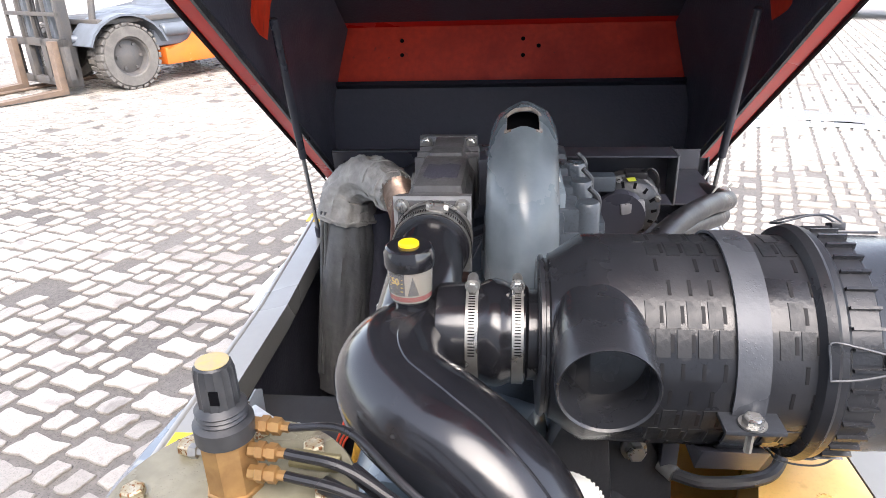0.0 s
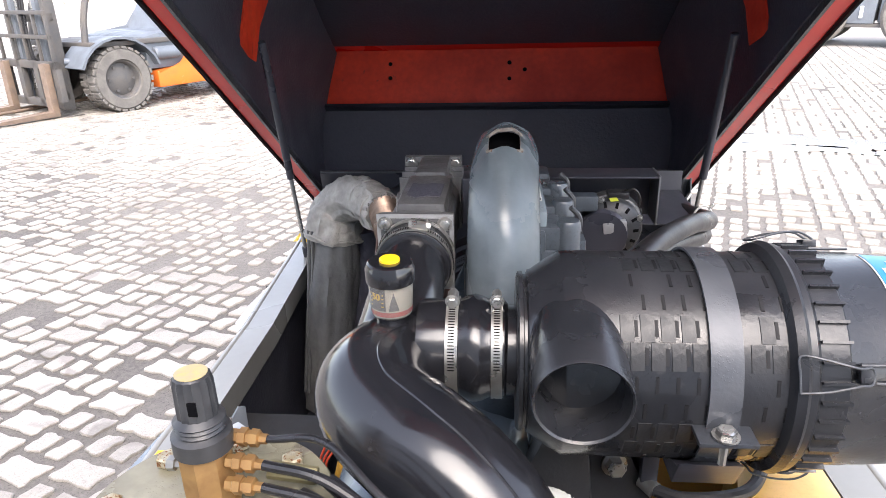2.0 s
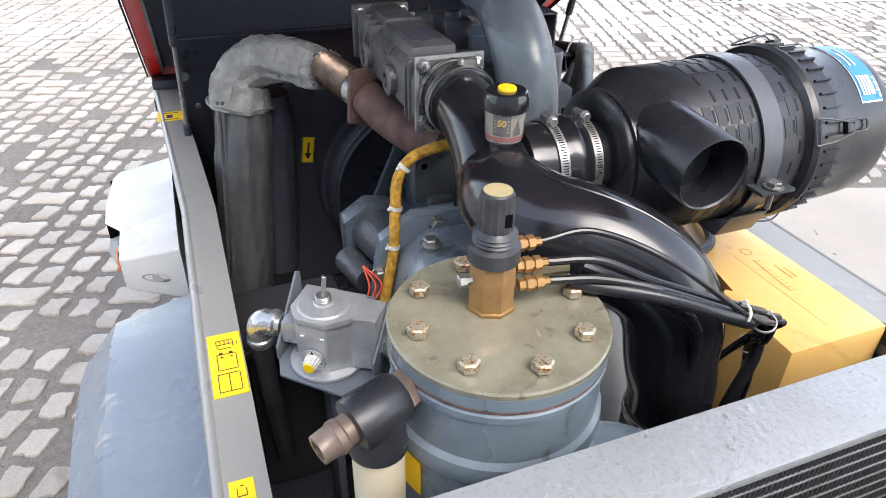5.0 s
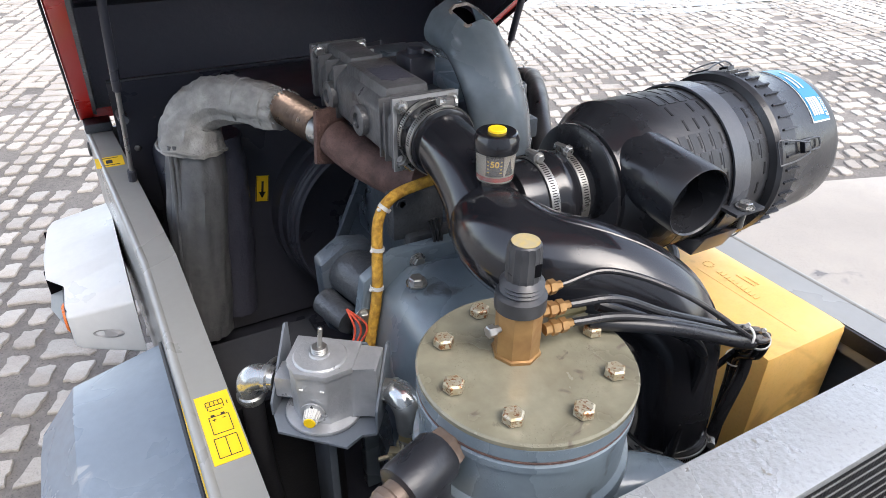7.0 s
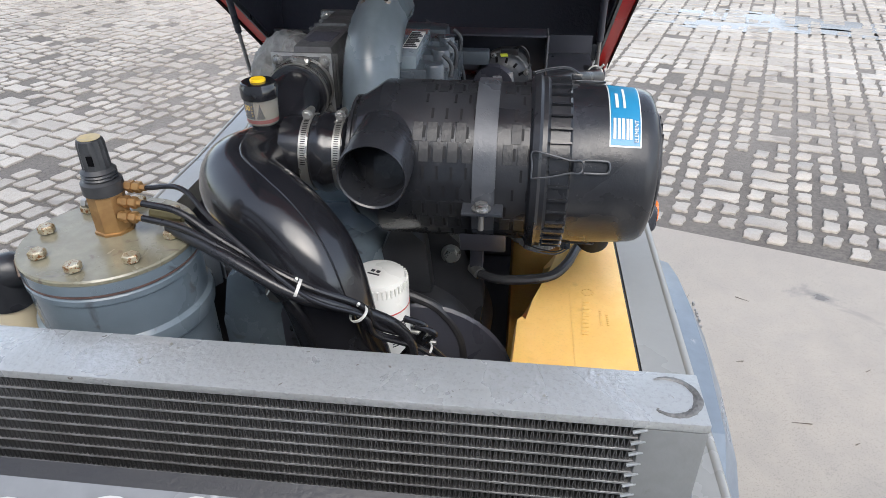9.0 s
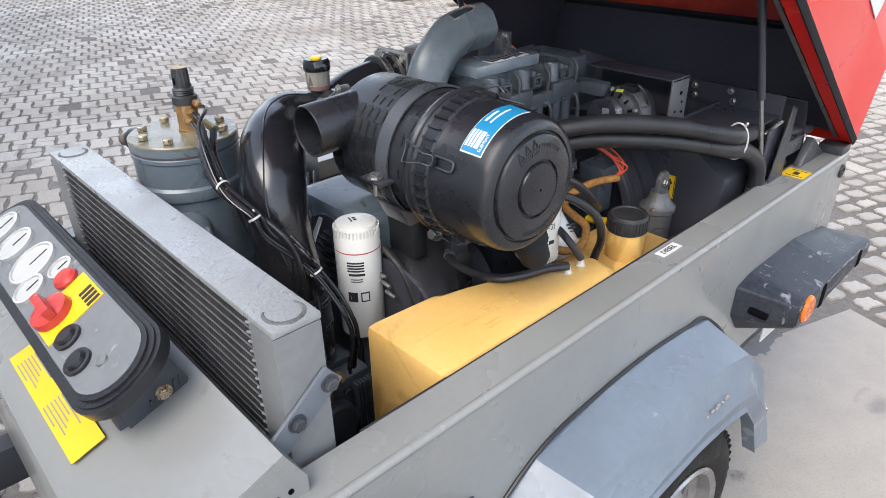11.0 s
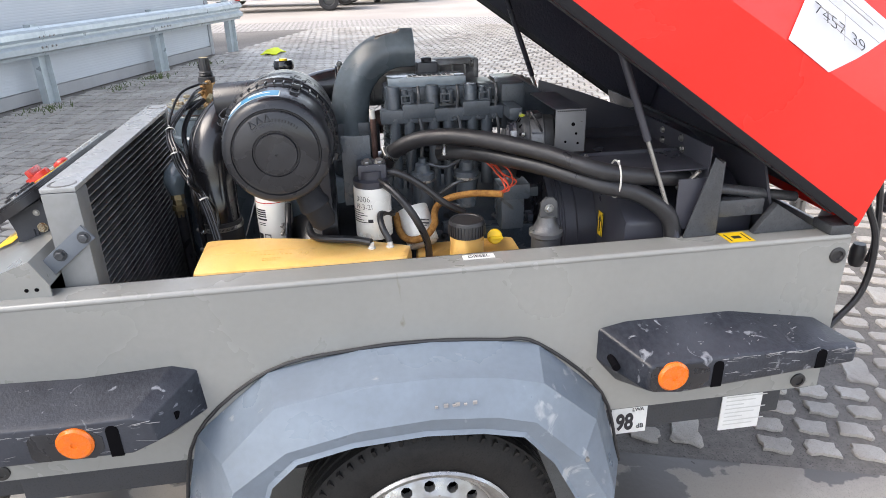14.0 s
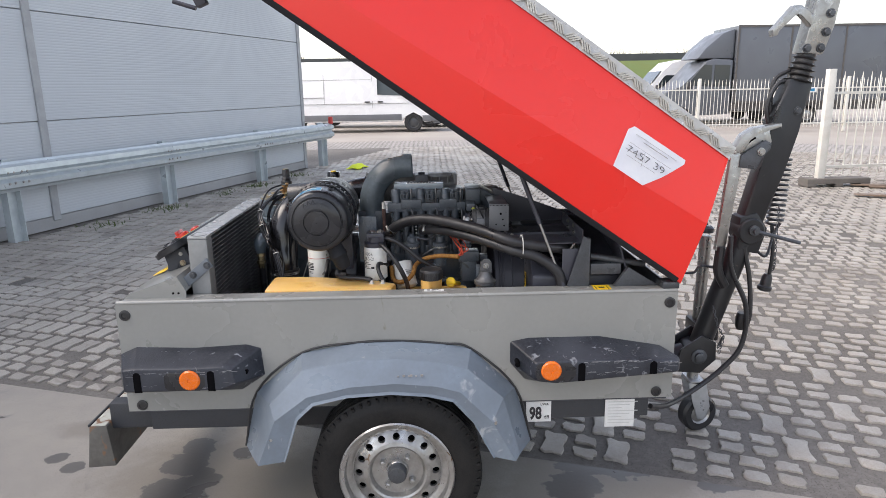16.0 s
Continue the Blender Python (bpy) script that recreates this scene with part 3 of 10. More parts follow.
def ribbed(name, col):
    m = PANEL_GREY.copy()
    m.name = name
    n, l = m.node_tree.nodes, m.node_tree.links
    geo = n.new("ShaderNodeNewGeometry")
    sep = n.new("ShaderNodeSeparateXYZ")
    l.new(geo.outputs["Position"], sep.inputs[0])
    w = n.new("ShaderNodeMath")
    w.operation = "PINGPONG"
    w.inputs[1].default_value = 0.017
    l.new(sep.outputs["Z"], w.inputs[0])
    k = n.new("ShaderNodeMapRange")
    k.inputs["From Min"].default_value, k.inputs["From Max"].default_value = 0.0, 0.009
    l.new(w.outputs[0], k.inputs["Value"])
    bp = n.new("ShaderNodeBump")
    bp.inputs["Strength"].default_value, bp.inputs["Distance"].default_value = 0.35, 0.004
    l.new(k.outputs[0], bp.inputs["Height"])
    l.new(bp.outputs[0], n["Principled BSDF"].inputs["Normal"])
    return m


RIBBED = ribbed("ribbed_grey_cladding", None)
b = nbm()
far_end = uv(WALL_END, WALL_V - 0.03)
foot = [uv(8, WALL_V - 0.03), far_end, uv(WALL_END, WALL_V - 9), uv(8, WALL_V - 9)]
prism(b, [(p.x, p.y) for p in foot], "z", 0, 6.6)
hall = solo("wall_building", b, TRIM_GREY, "grey metal-clad industrial hall", "building", kind="structure")
yard_turn = Matrix.Rotation(YARD, 4, "Z")
for u0, u1 in ((WALL_END, TRIM_U - 0.05), (TRIM_U + 0.05, 1.9), (2.0, 8.0)):
    for z0, z1 in ((0.16, 1.305), (1.315, 2.575), (2.585, 3.9), (3.91, 5.2), (5.21, 6.55)):
        b = nbm()
        box(b, u0, u1, WALL_V - 0.03, WALL_V + 0.005, z0, z1, 0.004, yard_turn, 1)
        part("cladding_panel", b, RIBBED, hall)
for u0 in (TRIM_U, 1.95):
    b = nbm()
    box(b, u0 - 0.055, u0 + 0.055, WALL_V, WALL_V + 0.03, 0.1, 6.6, 0.006, yard_turn, 1)
    part("vertical_trim", b, TRIM_GREY, hall)
b = nbm()
box(b, WALL_END - 0.06, WALL_END + 0.05, WALL_V - 0.1, WALL_V + 0.03, 0.0, 6.6, 0.006, yard_turn, 1)
part("corner_trim", b, TRIM_GREY, hall)
b = nbm()
box(b, WALL_END, 8, WALL_V - 0.02, WALL_V + 0.012, 0.0, 0.15, 0.004, yard_turn, 1)
part("plinth", b, PLINTH, hall)

rail = thing("guard_rail", uv(-6, -4.8), "galvanised steel guard rail on posts along the building", "guard rail")
W_BEAM = [(0.0, 0.0), (0.012, 0.03), (0.065, 0.055), (0.07, 0.11), (0.012, 0.15), (0.012, 0.18), (0.07, 0.22), (0.065, 0.275), (0.012, 0.30), (0.0, 0.33)]
for u0, u1 in ((-11.35, -8.6), (-8.62, -5.98), (-6.0, -3.38), (-3.4, -0.8), (-0.82, 2.0)):
    b = nbm()
    sheet(b, [[uv(u, -4.78 + d + (0.003 if u0 in (-8.62, -3.4) else 0), 0.58 + z) for d, z in W_BEAM] for u in (u0, u1)], 0.004)
    part("rail_beam", b, GALV, rail, sharp=20)
for u0 in (-11.05, -8.55, -6.0, -3.4, -0.9, 1.6):
    b = nbm()
    box(b, u0 - 0.055, u0 + 0.055, -4.95, -4.85, -0.1, 0.93, 0, yard_turn)
    box(b, u0 - 0.06, u0 - 0.05, -4.86, -4.78, -0.1, 0.9, 0, yard_turn)
    box(b, u0 - 0.06, u0 + 0.03, -4.80, -4.775, 0.62, 0.88, 0, yard_turn)
    part("rail_post", b, GALV, rail)
for u0 in (-8.6, -6.0, -3.4):
    for du in (-0.12, -0.05, 0.05, 0.12):
        for z in (0.68, 0.8):
            b = nbm()
            hexbolt(b, uv(u0 + du, -4.703 if z < 0.7 else -4.71, z), V, 0.012, 0.01)
            part("rail_bolt", b, STEEL, rail)
b = nbm()
p = uv(-11.3, -4.76, 0.93)
lathe(b, [(0, 0.05), (0.14, 0.05), (0.15, 0.04)], (p.x, p.y, 0.9), (0, 0, 1), 16)
part("end_cap", b, RED_PLASTIC, rail, "faded red and white post cap")

# yellow vest dropped on the paving
b = nbm()
random.seed(5)
pts = []
for i in range(9):
    row = []
    for k in range(7):
        q = uv(-10.95 + i * 0.062, -4.05 + k * 0.05)
        h = 0.02 + 0.11 * max(0, 1 - ((i - 4) / 4.6) ** 2 - ((k - 3) / 3.6) ** 2) * (0.6 + 0.8 * abs(noise.noise(Vector((i * 0.6, k * 0.7, 3)))))
        row.append(Vector((q.x + 0.03 * noise.noise(Vector((i, k, 0))), q.y, h)))
    pts.append(row)
sheet(b, pts, 0.015)
solo("safety_vest", b, VEST, "crumpled fluorescent yellow safety vest on the paving", "vest", sharp=60)


# ---- fences ----
def fence_run(name, a, way, n_bars, step, label, post_every=12):
    f = thing(name, a, label, "fence", "white spiked fences")
    w = Vector(way).normalized()
    length = n_bars * step
    a = Vector(a)
    side = Vector((-w.y, w.x, 0))
    b = nbm()
    for z in (0.28, 1.42):
        m = basis(a + Vector((0, 0, z)), w, side)
        box(b, 0, length, -0.018, 0.018, -0.02, 0.02, 0, m)
    part("rail_pair", b, FENCE_WHITE, f)
    bar = nbm()
    lathe(bar, [(0.16, 0.011), (1.66, 0.011), (1.74, 0.002)], (0, 0, 0), (0, 0, 1), 6)
    me = finish(bar, FENCE_WHITE)
    for k in range(n_bars):
        piece("fence_bar", me, Matrix.Translation(a + w * (k + 0.5) * step + side * 0.03), f)
    for k in range(0, n_bars + 1, post_every):
        b = nbm()
        box(b, -0.04, 0.04, -0.04, 0.04, 0, 1.78, 0.005, Matrix.Translation(a + w * k * step))
        part("fence_post", b, FENCE_WHITE, f)
    return f


fence_run("site_fence", (-19.5, 7.6, 0), (0, 1, 0), 84, 0.118, "white spiked steel fence beyond the paving", 21)
gate = fence_run("site_gate", (-7.65, 7.34, 0.02), (-0.12, 0.99, 0), 20, 0.155, "white steel gate panel on a post with a dark foot", 15)
b = nbm()
box(b, -0.05, 0.05, -0.055, 0.055, 0.03, 1.8, 0.006, Matrix.Translation((-7.63, 7.3, 0)))
part("gate_post", b, FENCE_WHITE, gate)
b = nbm()
for y0, y1, z0, z1 in ((7.05, 8.05, 0.05, 0.13), (7.05, 7.2, 0.0, 0.06), (7.5, 7.62, 0.0, 0.06), (7.9, 8.05, 0.0, 0.06)):
    box(b, -7.78, -7.5, y0, y1, z0, z1, 0.008)
part("gate_foot", b, WOOD, gate, "dark weathered timber foot")
b = nbm()
box(b, -19.44, -19.43, 13.35, 13.95, 1.28, 1.45, 0)
fence_sign = solo("fence_sign", b, WHITE, "small white sign with blue print on the fence", "sign")
b = nbm()
bars(b, (-19.428, 13.4, 1.32), (0, 1, 0), (0, 0, 1), [(0.02, 0.0, 0.46, 0.09)])
part("print_bar", b, BLUE_LABEL, fence_sign)
fence_run("back_fence", (-9.2, 11.5, 0), (0.94, 0.33, 0), 24, 0.13, "white fence behind the forklift", 12)
b = nbm()
for k, (y, z) in enumerate(((8.5, 0.02), (8.75, 0.02))):
    rod(b, (-7.3 + 0.3 * k, y - 0.6, 0.025), (-6.3 + 0.3 * k, y + 1.9, 0.025), 0.022, seg=8)
solo("loose_bars", b, FORK_RUST, "two rusty steel bars lying on the paving", "bar")


random.seed(19)
weed = nbm()
for u0, n_w in ((-9.4, 10), (-7.9, 16), (-7.0, 8), (-5.6, 12), (-4.4, 7)):
    for k in range(n_w * 7):
        p = uv(u0 + random.gauss(0, 0.16), -4.62 + random.gauss(0, 0.12), 0)
        a, h = random.uniform(0, 6.28), random.uniform(0.02, 0.07)
        w = Vector((math.cos(a), math.sin(a), 0)) * 0.008
        t = p + Vector((random.gauss(0, 0.03), random.gauss(0, 0.03), h))
        weed.faces.new([weed.verts.new(q) for q in (p - w, p + w, t)])
solo("weeds", weed, mat("small_weeds", (0.07, 0.10, 0.025), 0.7, col2=(0.1, 0.12, 0.04)), "small green weeds between the pavers at the wall", "weeds", kind="stuff")


# ---- parked vehicles ----
def road_wheel(name, at, side, r, width, parent, tyre=RUBBER, rim=RIM):
    """Tyre with rim, its axle along side."""
    at, s = Vector(at), Vector(side)
    b = nbm()
    lathe(b, [(-width / 2, r * 0.62), (-width / 2, r * 0.9), (-width * 0.36, r * 0.99), (width * 0.36, r * 0.99), (width / 2, r * 0.9), (width / 2, r * 0.62), (width * 0.4, r * 0.6)], at, s, 40, False)
    t = part(name, b, tyre, parent)
    b = nbm()
    lathe(b, [(width * 0.42, r * 0.63), (width * 0.38, r * 0.56), (width * 0.2, r * 0.5), (width * 0.3, r * 0.3), (width * 0.34, r * 0.16), (width * 0.36, 0.0001)], at, s, 32, False)
    for k in range(6):
        a = k * math.pi / 3
        _, p, q = axes(s)
        c = at + s * width * 0.26 + (p * math.cos(a) + q * math.sin(a)) * r * 0.4
        lathe(b, [(0, r * 0.05), (width * 0.05, r * 0.05)], c, s, 10)
    part("rim", b, rim, t)
    return t


VAN_SIDE = [(1.55, 0.42), (1.62, 0.75), (1.56, 1.02), (1.3, 1.16), (0.72, 1.28), (0.0, 2.2), (-0.35, 2.55), (-1.0, 2.66), (-5.3, 2.66), (-5.4, 2.5), (-5.42, 0.4), (-4.55, 0.4), (-4.5, 0.62), (-4.2, 0.78), (-3.85, 0.62), (-3.8, 0.4), (0.2, 0.4), (0.25, 0.62), (0.6, 0.8), (0.95, 0.62), (1.0, 0.36)]


VAN_TRIM = mat("grey_van_moulding", (0.16, 0.165, 0.175), 0.6, col2=(0.12, 0.122, 0.13), scale=3, bump=0.02)
VAN_RIM = mat("dark_steel_rim", (0.08, 0.082, 0.085), 0.5, metal=0.3, col2=(0.05, 0.05, 0.05), scale=10)


def build_van(at, heading, label, plate=False):
    """A panel van that looks along heading; at: the ground under its front axle, on its near side."""
    v = thing("panel_van", at, label, "van", "parked vans")
    m = Matrix.Translation(at) @ Matrix.Rotation(heading, 4, "Z")
    # local x: ahead, local y: across, from the near side (0) to the far side
    b = nbm()
    prism(b, [(x - 0.6, z) for x, z in VAN_SIDE], "y", -1.0, 1.0, 0.05)
    bmesh.ops.translate(b, vec=(0, 1.0, 0), verts=b.verts)
    for q in b.verts:
        if q.co.z > 1.25:
            k = (q.co.z - 1.25) / 1.4
            q.co.y = 1.0 + (q.co.y - 1.0) * (1 - 0.12 * k)
    bmesh.ops.transform(b, matrix=m, verts=b.verts)
    part("van_body", b, WHITE_PAINT, v)

    def put(name, fn, material):
        q = nbm()
        fn(q)
        bmesh.ops.transform(q, matrix=m, verts=q.verts)
        return part(name, q, material, v)

    for y in (0.0, 2.0):
        s = -1 if y < 1 else 1
        def side_glass(q, y=y, s=s):
            prism(q, [(-1.36, 1.42), (-0.22, 1.36), (-0.3, 1.5), (-0.62, 1.94), (-0.72, 2.0), (-1.36, 2.0)], "y", y - s * 0.10, y + s * 0.004)
            for w in q.verts:
                k = (w.co.z - 1.25) / 1.4
                w.co.y -= s * 0.105 * k
        put("side_window", side_glass, GLASS)
        def strip(q, y=y, s=s):
            box(q, -4.3, -0.45, y - s * 0.02, y + s * 0.02, 0.45, 0.68, 0.01)
            box(q, 0.35, 1.0, y - s * 0.05, y + s * 0.015, 0.4, 0.62, 0.01)
        put("side_moulding", strip, VAN_TRIM)
        for name, (x0, x1, out, z0, z1, bev) in (("door_handle", (-1.35, -1.15, 0.03, 1.13, 1.18, 0.01)), ("door_handle", (-1.85, -1.65, 0.03, 1.13, 1.18, 0.01)), ("wing_mirror", (-0.45, -0.25, 0.2, 1.36, 1.6, 0.03))):
            put(name, lambda q: box(q, x0, x1, min(y - s * 0.02, y + s * out), max(y - s * 0.02, y + s * out), z0, z1, bev), RUBBER)
        # grey strips: door seams, rail slot, and the painted shadow of body creases
        def seam_and_crease_strips(q, y=y, s=s):
            for x0, x1, z0, z1 in ((-5.9, -1.6, 1.985, 1.995), (-5.9, 0.4, 1.085, 1.097), (-5.9, -3.4, 1.32, 1.345), (-1.56, -1.545, 0.7, 2.1), (-0.02, -0.005, 0.75, 1.3), (-3.4, -3.385, 0.7, 2.2)):
                box(q, x0, x1, y - s * 0.02, y + s * (0.003 if z1 < 1.3 else -0.01), z0, z1)
            for w in q.verts:
                w.co.y -= s * 0.105 * max(0, (w.co.z - 1.25) / 1.4) * 0.85
        put("panel_seams", seam_and_crease_strips, SEAL)
        def lamp(q, y=y, s=s):
            box(q, 0.5, 0.93, y - s * 0.42, y - s * 0.01, 0.9, 1.08, 0.04)
        put("headlamp", lamp, LAMP_GLASS)
        for x in (0.0, -4.78):
            p = m @ Vector((x, y + (0.13 if s < 0 else -0.13), 0.36))
            road_wheel("wheel", p, m.to_3x3() @ Vector((0, s, 0)), 0.36, 0.22, v, rim=VAN_RIM)
    put("windscreen", lambda q: prism(q, [(0.12, 1.33), (0.17, 1.33), (-0.5, 2.18), (-0.56, 2.18)], "y", 0.2, 1.8), GLASS)
    put("front_bumper", lambda q: box(q, 0.75, 1.03, 0.05, 1.95, 0.3, 0.66, 0.05), VAN_TRIM)
    put("grille", lambda q: [box(q, 0.9, 1.02, 0.45, 1.55, z, z + 0.05, 0.005) for z in (0.72, 0.8, 0.88)], RUBBER)
    put("emblem", lambda q: lathe(q, [(0, 0.11), (0.03, 0.09)], (1.0, 1.0, 0.9), (1, 0, 0), 20), STEEL)
    if plate:
        put("number_plate", lambda q: box(q, 1.02, 1.04, 0.74, 1.26, 0.46, 0.58, 0.003), YELLOW)
        put("plate_bar", lambda q: box(q, 1.04, 1.044, 0.84, 1.2, 0.49, 0.55, 0.0), INK)
    return v


build_van((-23.4, 0.6, 0), radians(90), "white high-roof panel van seen from the side beyond the hall")
build_van((-26.3, 1.2, 0), radians(80), "white panel van parked behind another van")
build_van((-28.4, 10.7, 0), radians(-90), "white panel van parked beside the dark truck")
build_van((-27.6, 2.4, 0), radians(12), "white van facing the yard with a yellow plate", plate=True)


def build_truck():
    v = thing("box_truck", (-23.5, 14, 0), "dark grey box truck with silver roof fairing behind the fence", "truck")
    X = -23.5
    b = nbm()
    box(b, X - 2.3, X, 13.05, 19.2, 0.85, 3.75, 0.04)
    part("cargo_box", b, TRUCK_GREY, v)
    b = nbm()
    for y in (13.05, 15.1, 17.2, 19.15):
        box(b, X - 0.01, X + 0.02, y, y + 0.06, 0.85, 3.75, 0)
    for z in (0.85, 3.68):
        box(b, X - 0.012, X + 0.022, 13.05, 19.2, z, z + 0.08, 0)
    part("box_trim", b, FORK_DARK, v)
    b = nbm()
    prism(b, [(12.95, 0.45), (12.95, 2.5), (12.2, 2.55), (11.9, 2.45), (11.05, 1.5), (10.25, 1.25), (10.0, 1.0), (9.95, 0.45), (10.6, 0.4), (10.68, 0.7), (11.0, 0.85), (11.35, 0.7), (11.45, 0.4)], "x", X - 2.1, X - 0.05, 0.05)
    part("cab", b, TRUCK_GREY, v)
    b = nbm()
    prism(b, [(12.15, 1.5), (12.15, 2.3), (11.85, 2.34), (11.22, 1.56)], "x", X - 0.1, X - 0.03)
    prism(b, [(12.85, 1.5), (12.85, 2.3), (12.25, 2.32), (12.25, 1.5)], "x", X - 0.1, X - 0.03)
    part("side_window", b, GLASS, v)
    b = nbm()
    prism(b, [(13.0, 2.54), (13.0, 3.65), (12.55, 3.5), (11.9, 2.95), (11.6, 2.56)], "x", X - 2.0, X - 0.15, 0.06)
    part("roof_fairing", b, TRUCK_GREY, v)
    b = nbm()
    box(b, X - 2.0, X - 0.1, 11.5, 19.0, 0.55, 0.85, 0.02)
    part("chassis", b, FORK_DARK, v)
    for y in (10.98, 16.1):
        road_wheel("wheel", (X - 0.22, y, 0.38), (1, 0, 0), 0.38, 0.24, v)
    b = nbm()
    box(b, X + 0.0, X + 0.2, 11.2, 11.35, 1.35, 1.7, 0.03)
    part("mirror", b, RUBBER, v)


build_truck()


# ---- forklift ----
def build_forklift():
    # local x: towards the forks, y: left of the driver, origin under the near front wheel
    o = Vector((-5.25, 9.1, 0))
    ahead = Vector((-0.5, -0.87, 0)).normalized()
    m = Matrix.Translation(o) @ Matrix.Rotation(math.atan2(ahead.y, ahead.x), 4, "Z")
    f = thing("forklift", o, "grey and orange counterbalance forklift parked with lowered forks", "forklift")

    def put(name, fn, material, label=""):
        q = nbm()
        fn(q)
        bmesh.ops.transform(q, matrix=m, verts=q.verts)
        return part(name, q, material, f, label)

    for y, s in ((0.16, 1), (-1.75, -1)):
        t = road_wheel("drive_wheel", m @ Vector((0, y - s * 0.16, 0.43)), m.to_3x3() @ Vector((0, s, 0)), 0.43, 0.34, f, TYRE_GREY, FORK_DARK)
        for k in range(26):
            a = k * 2 * math.pi / 26
            for w in (-1, 1):
                lug = nbm()
                box(lug, -0.035, 0.035, -0.08 + w * 0.09, 0.08 + w * 0.09, 0.405, 0.44, 0.004,
                    m @ Matrix.Translation((0, y - s * 0.16, 0.43)) @ Matrix.Rotation(a + w * 0.06, 4, "Y"), 1)
                part("tread_lug", lug, TYRE_GREY, t)
    for y, s in ((0.05, 1), (-1.6, -1)):
        road_wheel("steer_wheel", m @ Vector((-1.98, y - s * 0.12, 0.3)), m.to_3x3() @ Vector((0, s, 0)), 0.3, 0.22, f, TYRE_GREY, FORK_DARK)
    put("counterweight", lambda q: prism(q, [(-0.55, 0.24), (-0.55, 0.48), (-0.95, 0.52), (-1.35, 0.95), (-1.6, 1.15), (-2.6, 1.15), (-2.75, 0.9), (-2.7, 0.3), (-2.3, 0.28), (-2.2, 0.6), (-1.75, 0.6), (-1.66, 0.24)], "y", -1.6, 0.12, 0.04), FORK_ORANGE)
    put("bonnet", lambda q: prism(q, [(-0.45, 0.5), (-0.45, 0.95), (-0.7, 1.0), (-1.2, 1.0), (-1.5, 1.5), (-2.4, 1.5), (-2.5, 1.1), (-1.5, 1.1), (-1.2, 0.5)], "y", -1.5, 0.06, 0.05), FORK_GREY)
    put("fender", lambda q: sheet(q, [[(0.6 * math.cos(a) - 0.0, y, 0.43 + 0.56 * math.sin(a)) for y in (-0.35, 0.2)] for a in [radians(20 + 16 * k) for k in range(10)]], 0.03), FORK_GREY)
    put("floor_step", lambda q: box(q, -0.9, 0.35, -1.5, 0.1, 0.86, 0.93, 0.02), FORK_DARK)
    put("fuel_can", lambda q: rod(q, (-0.95, 0.1, 0.72), (-0.55, 0.1, 0.72), 0.09, seg=16, bev=0.02), FORK_GREY)
    for y in (-0.1, -1.5):
        put("guard_post", lambda q: tube(q, [(0.3, y, 0.9), (0.2, y, 1.4), (-0.2, y, 2.2)], 0.045, 8, 3), FORK_DARK)
    put("mast_rail", lambda q: [box(q, 0.52, 0.66, y, y + 0.1, 0.08, 2.3, 0.01) for y in (-0.35, -1.3)], FORK_DARK)
    put("inner_mast_rail", lambda q: [box(q, 0.55, 0.68, y, y + 0.09, 0.1, 2.25, 0.01) for y in (-0.5, -1.15)], FORK_GREY)
    put("lift_cylinder", lambda q: [rod(q, (0.6, y, 0.15), (0.6, y, 2.1), 0.045, seg=14) for y in (-0.62, -1.02)], STEEL)
    for z in (0.2, 1.2, 2.1):
        put("mast_crossbar", lambda q: box(q, 0.56, 0.64, -1.3, -0.25, z, z + 0.12, 0.01), FORK_DARK)
    put("carriage", lambda q: [box(q, 0.7, 0.78, -1.55, -0.05, z, z + 0.1, 0.01) for z in (0.12, 0.62)] + [box(q, 0.7, 0.78, y, y + 0.12, 0.12, 0.72, 0.01) for y in (-1.5, -1.1, -0.65, -0.17)], FORK_DARK)
    put("load_guard", lambda q: [box(q, 0.72, 0.76, -1.5, -0.1, z, z + 0.05, 0.005) for z in (1.0, 1.3)] + [box(q, 0.72, 0.76, y, y + 0.04, 0.7, 1.3, 0.005) for y in (-1.5, -1.15, -0.8, -0.45, -0.14)], FORK_DARK)
    for y in (-0.32, -1.42):
        put("fork", lambda q: prism(q, [(0.78, 0.02), (2.3, 0.02), (2.3, 0.035), (0.86, 0.085), (0.86, 0.7), (0.78, 0.7)], "y", y, y + 0.14, 0.005), FORK_RUST)
    put("mast_hose", lambda q: [tube(q, [(0.68, y, 0.4), (0.72, y, 1.0), (0.68, y + 0.05, 1.8)], 0.016, 6, 4) for y in (-0.7, -0.76, -0.82)], RUBBER)
    put("tilt_cylinder", lambda q: rod(q, (0.1, 0.02, 0.62), (0.55, -0.25, 0.7), 0.05, seg=12), FORK_GREY)


build_forklift()

